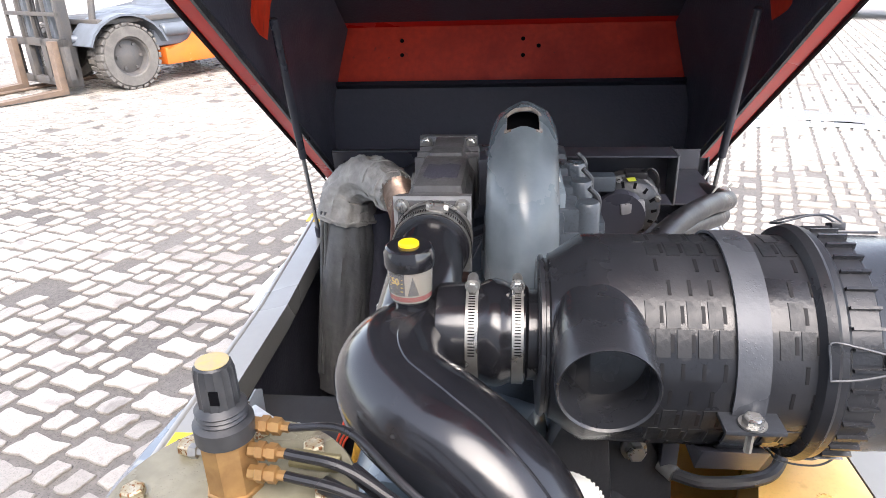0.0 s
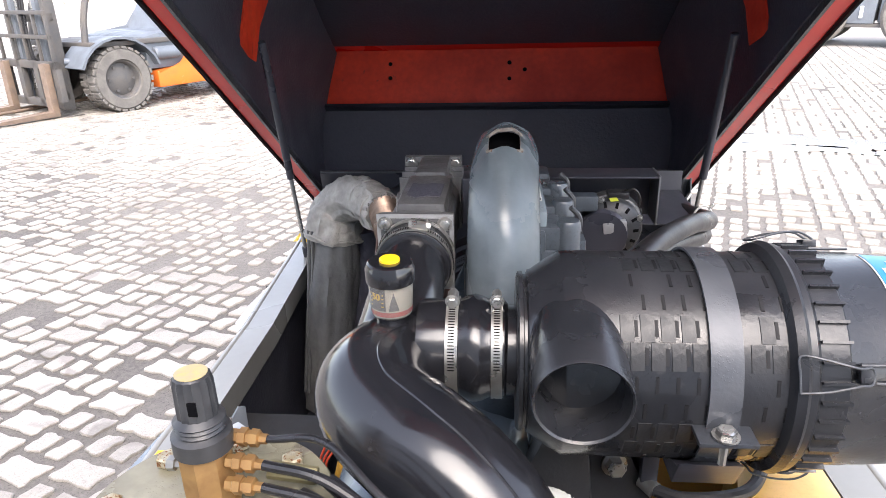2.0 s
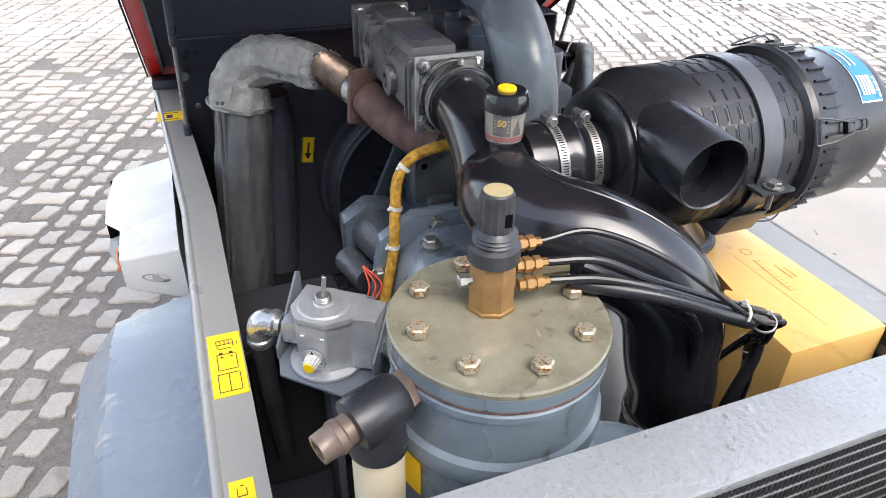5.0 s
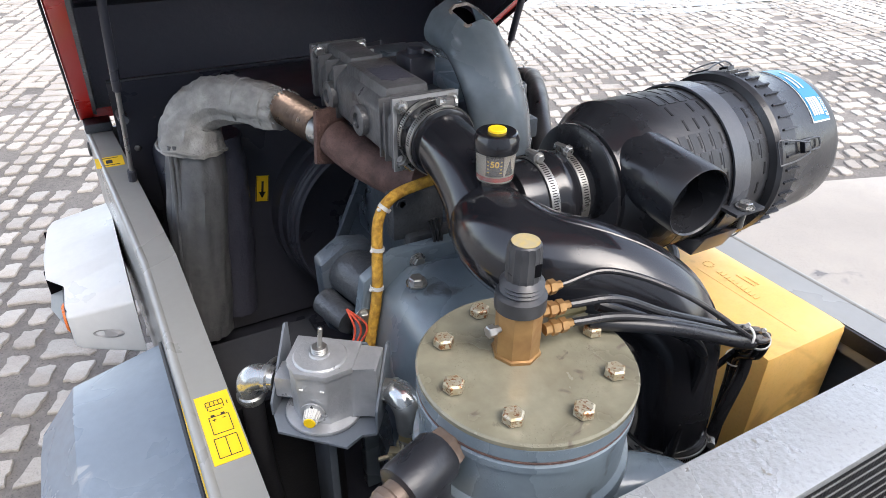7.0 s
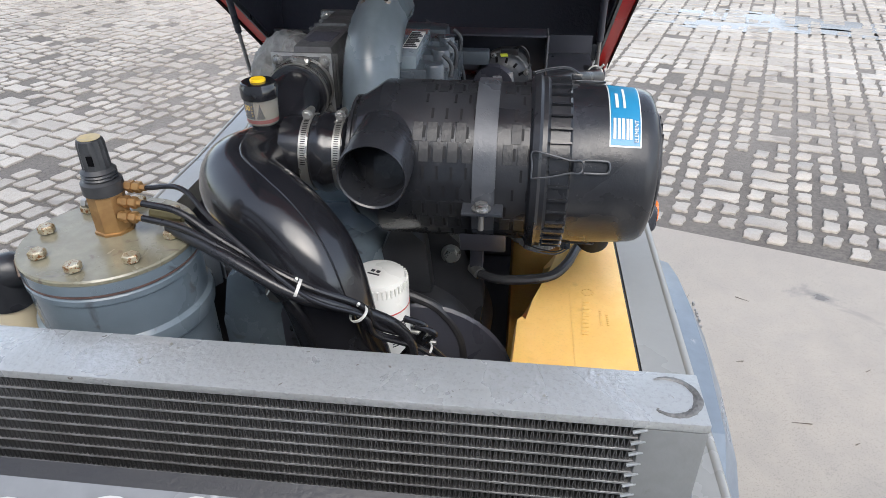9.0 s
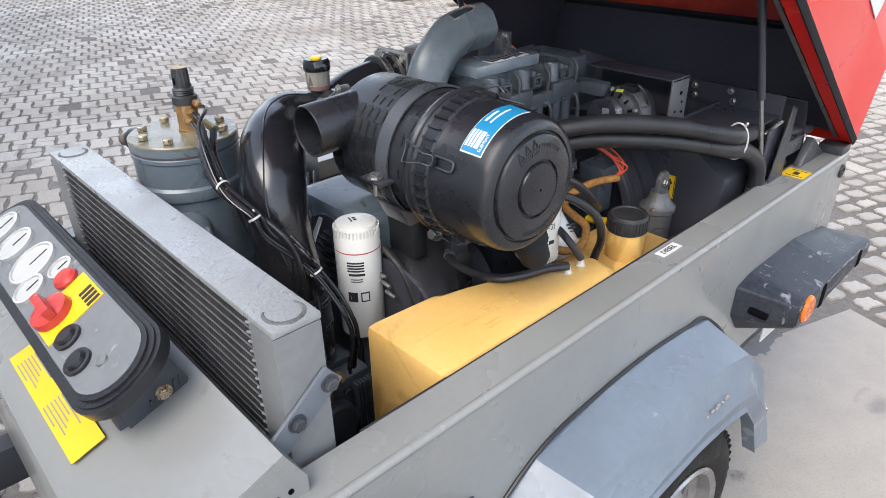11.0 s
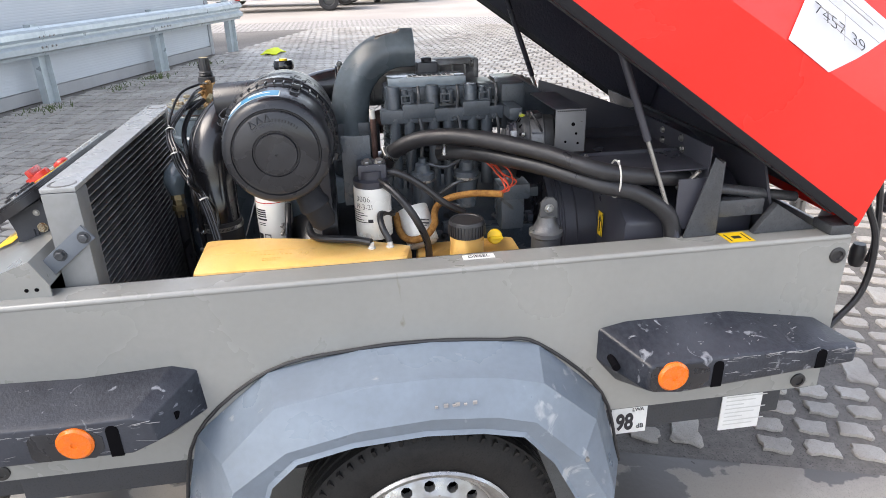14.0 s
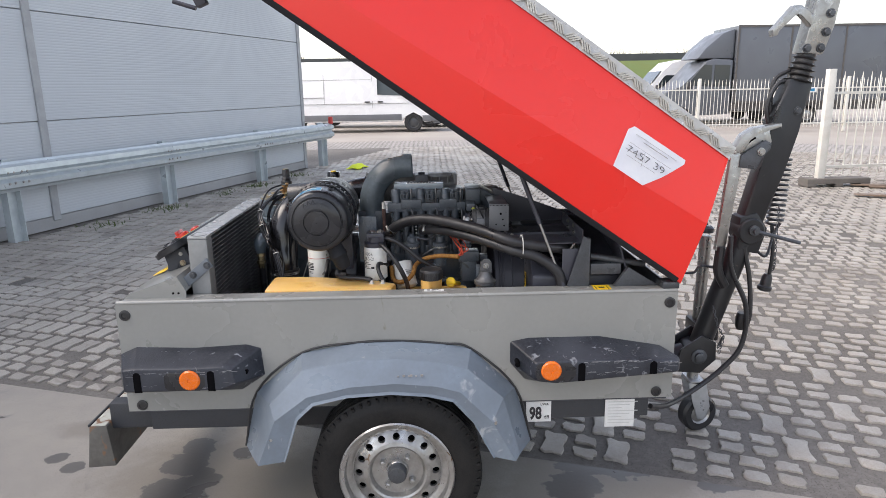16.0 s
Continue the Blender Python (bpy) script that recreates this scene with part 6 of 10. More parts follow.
# ---- oil vessel ----
VC = Vector((-0.216, 0.443, 0))
vessel = thing("oil_vessel", (VC.x, VC.y, 0.51), "upright blue-grey oil separator vessel with bolted olive lid", "pressure vessel")
b = nbm()
lathe(b, [(z, r * 0.955) for z, r in [(0.51, 0.1), (0.56, 0.104), (1.045, 0.104), (1.05, 0.109), (1.06, 0.1105), (1.07, 0.109), (1.075, 0.104), (1.122, 0.104), (1.124, 0.1065), (1.131, 0.1065), (1.133, 0.1045), (1.14, 0.1045)]], VC, (0, 0, 1), 64)
body = part("vessel_body", b, ENGINE_LIGHT, vessel)
b = nbm()
lathe(b, [(z, r * 0.955) for z, r in [(1.1345, 0.1052), (1.135, 0.1064), (1.1368, 0.1064), (1.1372, 0.1052)]], VC, (0, 0, 1), 64, False)
part("gasket", b, RUST, body)
b = nbm()
lathe(b, [(z, r * 0.955) for z, r in [(1.1372, 0.105), (1.138, 0.1063), (1.1505, 0.1063), (1.1512, 0.105)]], VC, (0, 0, 1), 64, False)
part("lid_rim", b, ENGINE_LIGHT, vessel)
b = nbm()
lathe(b, [(z, r * 0.955) for z, r in [(1.136, 0.103), (1.1512, 0.103), (1.1514, 0.1066), (1.1555, 0.1068), (1.1575, 0.105), (1.1575, 0.0001)]], VC, (0, 0, 1), 64)
lid = part("lid", b, LID, vessel, "olive-grey steel lid with water marks")
for k in range(8):
    a = radians(-88 + 45 * k)
    p = VC + Vector((0.0785 * math.cos(a), 0.0785 * math.sin(a), 1.1576))
    b = nbm()
    hexbolt(b, p, (0, 0, 1), 0.0098, 0.0095, False)
    part("lid_bolt", b, BOLT_RUST, lid, "rusty hex bolt")
b = nbm()
tube(b, [(-0.16, 0.40, 0.99, 0.04), (-0.1, 0.375, 0.985, 0.04), (-0.062, 0.362, 0.975, 0.03), (-0.053, 0.363, 0.935, 0.018)], None, 20, 6)
part("side_outlet", b, ENGINE_LIGHT, vessel)
b = nbm()
lathe(b, [(0, 0.017), (0.014, 0.019), (0.016, 0.014), (0.03, 0.015), (0.032, 0.019), (0.046, 0.019), (0.05, 0.015), (0.066, 0.014)], (-0.053, 0.363, 0.937), (0, 0, -1), 6)
part("hose_union", b, mat("dull_yellow_zinc", (0.27, 0.22, 0.13), 0.4, metal=0.7, col2=(0.16, 0.13, 0.08)), vessel)
b = nbm()
tube(b, [(-0.053, 0.363, 0.88), (-0.055, 0.365, 0.75), (-0.02, 0.38, 0.6), (0.04, 0.42, 0.53)], 0.013, 12)
part("braided_hose", b, HOSE, vessel)
b = nbm()
lathe(b, [(0, 0.018), (0.012, 0.02), (0.02, 0.02)], (-0.308, 0.417, 1.124), Vector((-0.93, -0.32, -0.14)).normalized(), 6)
part("outlet_nut", b, VALVE_BROWN, vessel)
b = nbm()
d = Vector((-0.93, -0.32, -0.14)).normalized()
o = Vector((-0.32, 0.413, 1.122))
lathe(b, [(0, 0.02), (0.006, 0.0235), (0.044, 0.0245), (0.05, 0.0235), (0.051, 0.018)], o, d, 28)
lathe(b, [(0.0, 0.0245), (0.034, 0.025), (0.036, 0.0262), (0.042, 0.0262), (0.043, 0.02)], (-0.3435, 0.405, 1.118), (0, 0, -1), 28)
part("safety_valve_sleeve", b, FILTER_BLACK, vessel)
b = nbm()
lathe(b, [(0.0, 0.014), (0.012, 0.014), (0.014, 0.0155), (0.02, 0.0155), (0.022, 0.014), (0.036, 0.013), (0.036, 0.009), (0.026, 0.009)], o + d * 0.047, d, 22)
part("valve_tip", b, VALVE_BROWN, vessel, "grimy brown valve tip")
b = nbm()
tube(b, [(-0.3435, 0.405, 1.08), (-0.3435, 0.405, 0.7)], 0.0235, 20, 1)
part("filler_pipe", b, mat("yellowed_plastic", (0.62, 0.55, 0.4), 0.4, col2=(0.5, 0.42, 0.27)), vessel, "yellowed white plastic pipe")
b = nbm()
for j in range(7):
    a = radians(186 + j * 3.0)
    p = VC + Vector((0.1001 * math.cos(a), 0.1001 * math.sin(a), 1.02))
    box(b, -0.003, 0.003, -0.022, 0.022, 0, 0.001, 0, basis(p, (-math.sin(a), math.cos(a), 0), (0, 0, 1)))
part("vessel_sticker", b, YELLOW, body)

# pressure regulating valve on the lid, with its thin hoses
VV = Vector((-0.217, 0.459, 1.1577))
reg = thing("pressure_valve", VV, "brass pressure valve with black knob on the vessel lid", "valve")
b = nbm()
lathe(b, [(0, 0.0235), (0.003, 0.0235), (0.004, 0.0215), (0.05, 0.0215), (0.053, 0.02)], VV, (0, 0, 1), 8)
part("brass_body", b, BRASS, reg)
b = nbm()
prof = [(0.05, 0.02), (0.052, 0.0235), (0.066, 0.0235), (0.068, 0.02)]
for k in range(3):
    prof += [(0.069 + 0.004 * k, 0.0185), (0.071 + 0.004 * k, 0.0202)]
prof += [(0.083, 0.0155), (0.112, 0.015), (0.117, 0.0138), (0.1185, 0.012), (0.1185, 0.0001)]
lathe(b, prof, VV, (0, 0, 1), 32)
for v in b.verts:
    if v.co.z > VV.z + 0.08:
        q = v.co - VV
        a = math.atan2(q.y, q.x)
        k = 1.0 + 0.035 * math.cos(16 * a)
        v.co.x, v.co.y = VV.x + q.x * k, VV.y + q.y * k
part("adjusting_knob", b, KNOB, reg)
b = nbm()
box(b, -0.0035, 0.0035, -0.0005, 0.0006, 0, 0.012, 0, Matrix.Translation(VV + Vector((0.004, -0.0152, 0.09))))
part("knob_window", b, HOLE_SHADE, reg)
b = nbm()
lathe(b, [(0.1186, 0.0125), (0.1192, 0.0125), (0.1193, 0.0001)], VV, (0, 0, 1), 20)
part("top_disc", b, mat("gold_disc", (0.42, 0.32, 0.13), 0.5, col2=(0.34, 0.3, 0.21), amount=0.9, scale=160), reg)
b = nbm()
lathe(b, [(0, 0.004), (0.006, 0.004), (0.0065, 0.0062), (0.0125, 0.0062), (0.0135, 0.005)], VV + Vector((-0.02, 0, 0.033)), (-1, 0, 0), 6)
part("side_plug", b, STEEL, reg)
ends = []
for dy, dz in ((-0.013, 0.034), (-0.006, 0.05), (0.009, 0.063)):
    p = VV + Vector((0.02, dy, dz - 0.008))
    b = nbm()
    lathe(b, [(0, 0.006), (0.006, 0.006), (0.007, 0.0078), (0.013, 0.0078), (0.0135, 0.006), (0.016, 0.006), (0.0165, 0.0075), (0.023, 0.0072), (0.024, 0.0042), (0.03, 0.0042)], p, (1, -0.1, 0), 6)
    part("hose_fitting", b, BRASS, reg)
    ends.append(p + Vector((0.03, -0.003, 0)))
b = nbm()
rod(b, VV + Vector((0.045, 0.012, 0.02)), VV + Vector((0.085, 0.012, 0.015)), 0.0075, seg=8)
part("elbow_nipple", b, mat("grimy_brass", (0.25, 0.22, 0.12), 0.5, metal=0.5), reg)
LINE = [(0.028, 0.394, 1.128), (0.091, 0.413, 1.088), (0.105, 0.425, 1.05), (0.16, 0.475, 0.984), (0.21, 0.505, 0.88), (0.2, 0.5, 0.78)]
for k, (e, off) in enumerate(zip(ends, ((0, 0), (0.004, 0.008), (0.007, -0.004)))):
    b = nbm()
    pts = [tuple(e), (e.x + 0.05, e.y - 0.01, e.z + (0.006 if k == 2 else -0.004)), (-0.06, 0.415 + off[1], 1.165 + (0.035 if k == 2 else 0.004 * k))]
    pts += [(x + off[0], y + off[1], z + off[1] * 0.5) for x, y, z in LINE]
    tube(b, pts, 0.0042 if k < 2 else 0.0032, 10, 8)
    h = solo("control_hose", b, THIN_HOSE, "thin black control hose from the pressure valve", "hose", "control hoses")
b = nbm()
tube(b, [(-0.14, 0.45, 1.17), (-0.06, 0.41, 1.16), (0.03, 0.392, 1.122), (0.09, 0.43, 1.078), (0.135, 0.452, 1.035), (0.148, 0.455, 0.985), (0.125, 0.452, 0.915), (0.1, 0.45, 0.82)], 0.0078, 12, 8)
solo("drain_hose", b, THIN_HOSE, "thick black hose dropping from the bundle behind the cooler", "hose", "control hoses")
for dx, dz in ((0.0, 0.0), (0.012, -0.01)):
    b = nbm()
    tube(b, [(0.14 + dx, 0.45, 1.055 + dz), (0.165 + dx, 0.455, 1.04 + dz), (0.15 + dx, 0.475, 1.0), (0.125, 0.49, 0.955), (0.112 + dx, 0.495, 0.92), (0.14, 0.49, 0.87), (0.15, 0.49, 0.78)], 0.0042, 8, 8)
    solo("control_hose", b, THIN_HOSE, "thin black control hose looping beside the fuel tank", "hose", "control hoses")
b = nbm()
tube(b, [(-0.12, 0.462, 1.176), (-0.06, 0.43, 1.15), (0.0, 0.42, 1.10), (0.03, 0.44, 1.0), (0.035, 0.45, 0.85)], 0.0065, 10)
solo("drain_hose", b, THIN_HOSE, "black hose dropping from the bundle beside the vessel", "hose", "control hoses")
for p, w in (((0.028, 0.397, 1.128), (0.9, 0.1, -0.4)), ((0.092, 0.415, 1.085), (0.4, 0.2, -0.7)), ((0.16, 0.478, 0.984), (0.45, 0.35, -0.8))):
    b = nbm()
    lathe(b, [(-0.0018, 0.0112), (-0.0018, 0.0124), (0.0018, 0.0124), (0.0018, 0.0112)], p, w, 18, False)
    rod(b, Vector(p) + Vector((0, 0, 0.0122)), Vector(p) + Vector((0.002, -0.002, 0.0162)), 0.002, seg=6)
    solo("cable_tie", b, TIE, "white cable tie round the hose bundle", "cable tie", "cable ties")

# ---- air filter ----
FC0 = Vector((0.0, 0.697, 1.164))
airf = thing("air_filter", (0.25, 0.697, 1.04), "large black plastic air filter canister with strap and blue label", "air filter")
b = nbm()
lathe(b, [(0.0, 0.05), (0.034, 0.05), (0.035, 0.085), (0.037, 0.088), (0.041, 0.088), (0.042, 0.0845), (0.045, 0.0845), (0.0465, 0.0895), (0.05, 0.0905), (0.079, 0.1105), (0.082, 0.1115), (0.285, 0.1115)], FC0, (1, 0, 0), 64)
can = part("canister", b, FILTER_BLACK, airf)
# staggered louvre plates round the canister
# slots are not cut: dark boxes carry their shade as colour
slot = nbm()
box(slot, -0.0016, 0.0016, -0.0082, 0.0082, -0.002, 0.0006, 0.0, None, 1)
slot_me = finish(slot, SLOT_SHADE)
plate = nbm()
for x0, x1, e in ((-0.0155, -0.002, 0.0009),):
    arc = [radians(-6.7 + 13.4 * k / 4) for k in range(5)]
    up = [[plate.verts.new((x, 0.1113 * math.sin(a), 0.1113 * (math.cos(a) - 1) + h)) for x, h in ((x0, -0.0003), (x0 + 0.0008, e), (x1, e), (x1 + 0.0003, -0.0003))] for a in arc]
    for p, q in zip(up, up[1:]):
        for k in range(3):
            plate.faces.new((p[k], p[k + 1], q[k + 1], q[k]))
    plate.faces.new(up[0])
    plate.faces.new(up[-1][::-1])
plate_me = finish(plate, mat("dull_black_louvre", (0.011, 0.012, 0.014), 0.42, spec=0.45, col2=(0.022, 0.023, 0.026), amount=0.7, scale=30, bump=0.12, relief=200))
rng = random.Random(9)
for k in range(26):
    a = 2 * math.pi * k / 26
    d = Vector((0, math.cos(a), math.sin(a)))
    for x in (0.146, 0.165, 0.184, 0.203, 0.256, 0.275):
        if rng.random() < 0.08:
            continue
        at = basis(FC0 + Vector((x + (0.009 if k % 2 else 0), 0, 0)) + d * 0.1113, (1, 0, 0), d.cross(Vector((1, 0, 0))))
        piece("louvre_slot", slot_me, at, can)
        if (k // 2) % 2:
            piece("louvre_plate", plate_me, at, can)
b = nbm()
# inlet snorkel, blended into the canister
o, d = Vector((0.094, 0.69, 1.214)), Vector((-0.03, -1.0, -0.06)).normalized()
lathe(b, [(-0.02, 0.05), (0.06, 0.046), (0.153, 0.0455), (0.156, 0.044), (0.154, 0.042), (0.03, 0.0415)], o, d, 40)
part("inlet_snorkel", b, FILTER_BLACK, can)
# black disc across the snorkel, painted shade of its inside
b = nbm()
lathe(b, [(0.055, 0.0001), (0.056, 0.0418)], o, d, 30, False)
part("inlet_dark", b, HOLE_SHADE, can)
b = nbm()
lathe(b, [(0.212, 0.1135), (0.212, 0.1165), (0.242, 0.1165), (0.242, 0.1135)], FC0, (1, 0, 0), 64, False)
strap = part("strap", b, mat("grey_strap", (0.062, 0.067, 0.078), 0.34, metal=0.2, col2=(0.1, 0.105, 0.115), amount=0.6, scale=14, drops=0.2), airf, "wide grey mounting strap")
b = nbm()
box(b, 0.2, 0.254, 0.558, 0.590, 1.145, 1.15, 0.001)
part("strap_bracket", b, DARK_FRAME, strap)
b = nbm()
hexbolt(b, (0.226, 0.568, 1.151), (0, 0, 1), 0.0095, 0.008)
rod(b, (0.226, 0.568, 1.12), (0.226, 0.568, 1.15), 0.004, seg=8)
part("strap_bolt", b, STEEL, strap)
b = nbm()
lathe(b, [(0.284, 0.112), (0.288, 0.121), (0.296, 0.124), (0.3, 0.121), (0.306, 0.121), (0.31, 0.1175), (0.335, 0.1175), (0.338, 0.114)], FC0, (1, 0, 0), 64, False)
ring = part("clamp_ring", b, FILTER_BLACK, airf)
rib = nbm()
box(rib, -0.011, 0.016, -0.0014, 0.0014, -0.002, 0.0042)
rib_me = finish(rib, FILTER_BLACK)
for k in range(40):
    a = 2 * math.pi * k / 40
    dd = Vector((0, math.cos(a), math.sin(a)))
    piece("grip_rib", rib_me, basis(FC0 + Vector((0.321, 0, 0)) + dd * 0.1175, (1, 0, 0), dd.cross(Vector((1, 0, 0)))), ring)
b = nbm()
lathe(b, [(0.336, 0.1145), (0.34, 0.113), (0.39, 0.1115), (0.432, 0.1085), (0.44, 0.1065), (0.4465, 0.1025), (0.45, 0.0955), (0.4518, 0.089), (0.4485, 0.0872), (0.4485, 0.0848), (0.4555, 0.083), (0.458, 0.079), (0.461, 0.047), (0.4572, 0.0455), (0.4572, 0.0425), (0.463, 0.0405), (0.4655, 0.012), (0.466, 0.0028), (0.463, 0.0024), (0.463, 0.0001)], FC0, (1, 0, 0), 72, False)
cover = part("end_cover", b, FILTER_BLACK, airf)
b = nbm()
for r, a0, n_l in ((0.068, 48, 9), (0.072, 250, 16)):
    for k in range(n_l):
        a = radians(a0 + 5.2 * k) if r < 0.07 else radians(a0 + 4.0 * k)
        q = FC0 + Vector((0.4612 - (r - 0.047) * 0.094, r * math.cos(a), r * math.sin(a)))
        box(b, -0.0012, 0.0012, -0.003, 0.003, -0.0005, 0.0006, 0, basis(q, (0, -math.sin(a), math.cos(a)), (0, math.cos(a), math.sin(a))))
part("moulded_mark", b, FILTER_BLACK, cover)
for i in range(3):
    a = radians(124 - 13 * i)
    rad_w, tan_w = Vector((-0.094, math.cos(a), math.sin(a))).normalized(), Vector((0, math.sin(a), -math.cos(a)))
    tip = FC0 + Vector((0.4588, 0.0805 * math.cos(a), 0.0805 * math.sin(a)))
    b = nbm()
    for side in (-1, 1):
        rod(b, tip, tip - rad_w * 0.014 + tan_w * 0.006 * side, 0.0011, seg=6)
    rod(b, tip - rad_w * 0.014 - tan_w * 0.006, tip - rad_w * 0.014 + tan_w * 0.006, 0.0011, seg=6)
    part("arrow_mark", b, FILTER_BLACK, cover)
for i, ch in enumerate("OPEN/TOP"):
    a = radians(128 - 5.6 * i)
    r = 0.06
    words(ch, 0.009, basis(FC0 + Vector((0.4602, r * math.cos(a), r * math.sin(a))), (0, math.sin(a), -math.cos(a)), (-0.17, math.cos(a), math.sin(a))), BLACK_SHEET, cover, thick=0.0006)


def on_cover(name, x0, x1, a0, a1, lift, material, parent, label=""):
    q = nbm()
    rows = []
    for k in range(17):
        a = radians(a0 + (a1 - a0) * k / 16)
        row = []
        for x in (x0, (x0 + x1) / 2, x1):
            r = (0.1117 - (x - 0.39) * 0.0727) if x > 0.39 else 0.1117 + (0.39 - x) * 0.03
            row.append(FC0 + Vector((x, (r + lift) * math.cos(a), (r + lift) * math.sin(a))))
        rows.append(row)
    sheet(q, rows, 0.0006)
    return part(name, q, material, parent, label, sharp=60)


lab = on_cover("blue_label", 0.386, 0.4235, 143, 83, 0.0012, BLUE_LABEL, cover, "blue label with white stripes and print")
on_cover("label_edge", 0.3845, 0.425, 144.2, 81.8, 0.0005, WHITE, lab)
for x in (0.389, 0.3945, 0.4, 0.4055):
    on_cover("stripe", x, x + 0.0035, 139, 124, 0.002, WHITE, lab)
on_cover("stripe", 0.41, 0.413, 139, 124, 0.002, WHITE, lab)
words("ELEMENT", 0.0075, basis(FC0 + Vector((0.4187, 0.1116 * math.cos(radians(133)), 0.1116 * math.sin(radians(133)))), (0, math.sin(radians(133)), -math.cos(radians(133))), (-1, 0, 0)), WHITE, lab, thick=0.0004)
on_cover("print_bar", 0.3925, 0.3965, 115, 100, 0.002, WHITE, lab)
on_cover("print_bar", 0.4025, 0.4055, 115, 92, 0.002, WHITE, lab)
for a in (158, 68, 340, 250):
    w = Vector((0, math.cos(radians(a)), math.sin(radians(a))))
    t = Vector((0, -math.sin(radians(a)), math.cos(radians(a))))
    p = FC0 + w * 0.121
    lat = part("wire_latch", tube(nbm(), [tuple(p + Vector((x, 0, 0)) + t * s + w * o2) for x, s, o2 in ((0.288, 0.017, 0.004), (0.31, 0.014, 0.01), (0.335, 0.008, 0.012), (0.35, 0.007, 0.004), (0.35, -0.007, 0.004), (0.335, -0.008, 0.012), (0.31, -0.014, 0.01), (0.288, -0.017, 0.004), (0.288, 0.0, 0.003), (0.288, 0.017, 0.004))], 0.0012, 6, 4), CASTING, airf, "bent wire latch")
    b = nbm()
    tube(b, [tuple(p + Vector((x, 0, 0)) + t * s + w * -0.006) for x, s in ((0.345, 0.008), (0.38, 0.008), (0.386, 0.004), (0.386, -0.004), (0.38, -0.008), (0.345, -0.008))], 0.0016, 6, 4)
    part("latch_buckle", b, CASTING, lat)
    b = nbm()
    box(b, 0.34, 0.354, -0.008, 0.008, -0.004, 0.004, 0.001, basis(p, (1, 0, 0), t))
    part("latch_plate", b, FILTER_BLACK, lat)
b = nbm()
lathe(b, [(-0.01, 0.029), (0.02, 0.03), (0.026, 0.0335), (0.036, 0.0335), (0.042, 0.029), (0.075, 0.027), (0.086, 0.02), (0.088, 0.0001)], (0.398, 0.745, 1.062), (0.05, 0.4, -0.92), 24)
part("dust_valve", b, mat("matt_black_rubber", (0.014, 0.0145, 0.017), 0.75, spec=0.25, col2=(0.028, 0.028, 0.03), bump=0.15), airf, "black rubber dust valve")
b = nbm()
prism(b, [(0.59, 1.10), (0.61, 1.06), (0.78, 1.06), (0.8, 1.10), (0.76, 1.075), (0.7, 1.055), (0.63, 1.075)], "x", 0.195, 0.26, 0.003)
box(b, 0.2, 0.222, 0.745, 0.79, 0.93, 1.075, 0.004)
solo("filter_cradle", b, BLACK_SHEET, "dark grey bracket carrying the air filter", "bracket")

# ---- intake ducts ----
duct = thing("intake_duct", (-0.05, 0.6, 0.55), "glossy black moulded intake duct with seam lines", "duct")
MAIN = [(-0.052, 0.70, 1.166, 0.046), (-0.088, 0.70, 1.158, 0.05), (-0.108, 0.668, 1.155, 0.055), (-0.113, 0.62, 1.158, 0.059), (-0.097, 0.585, 1.152, 0.06), (-0.06, 0.55, 1.145, 0.061), (-0.022, 0.523, 1.13, 0.06), (0.013, 0.499, 1.10, 0.059), (0.032, 0.487, 1.055, 0.057), (0.045, 0.486, 0.99, 0.055), (0.061, 0.488, 0.931, 0.053), (0.07, 0.493, 0.847, 0.05), (0.075, 0.495, 0.70, 0.05)]
b = nbm()
tube(b, MAIN, None, 32, 8)
main = part("main_duct", b, DUCT_BLACK, duct)
b = nbm()
tube(b, [(-0.105, 0.69, 1.15, 0.05), (-0.1, 0.72, 1.172, 0.047), (-0.096, 0.77, 1.195, 0.045), (-0.094, 0.83, 1.208, 0.043)], None, 32, 8)
part("branch_duct", b, DUCT_BLACK, duct)
b = nbm()
mid = spline(MAIN, 8)
seam = []
for i in range(10, len(mid) - 14, 3):
    c, c2 = Vector(mid[i][:3]), Vector(mid[min(i + 1, len(mid) - 1)][:3])
    w = (c2 - c).normalized()
    out = (Vector((0.25, -0.35, 1)) - w * w.dot(Vector((0.25, -0.35, 1)))).normalized()
    seam.append(tuple(c + out * (mid[i][3] - 0.0005)))
tube(b, seam, 0.0016, 6, 3)
part("mould_seam", b, DUCT_BLACK, main)
b = nbm()
lathe(b, [(1.16, 0.024), (1.185, 0.0225), (1.188, 0.0245), (1.198, 0.0245), (1.201, 0.018), (1.212, 0.018)], (-0.1, 0.686, 0), (0, 0, 1), 8)
part("sensor_boss", b, DUCT_BLACK, duct)
b = nbm()
lathe(b, [(-0.062, 0.047), (-0.06, 0.053), (-0.05, 0.0545), (-0.032, 0.0545), (-0.014, 0.055), (-0.006, 0.0585), (0.002, 0.0605), (0.01, 0.0585), (0.017, 0.055), (0.034, 0.0545), (0.038, 0.05)], (-0.012, 0.698, 1.165), (1, 0, 0), 48)
conn = part("rubber_sleeve", b, DUCT_BLACK, duct, "worn rubber sleeve between duct and filter")
clamp_band("hose_clamp", (-0.034, 0.698, 1.165), (1, 0.0, 0.0), 0.0575, 0.013, conn, (0, 0, 1))
clamp_band("hose_clamp", (0.014, 0.698, 1.165), (1, 0.0, 0.0), 0.0565, 0.012, conn, (0, 0.05, 1))
b = nbm()
lathe(b, [(0, 0.045), (0.002, 0.049), (0.05, 0.05), (0.056, 0.046)], (-0.094, 0.822, 1.207), (0, 1, 0.04), 36)
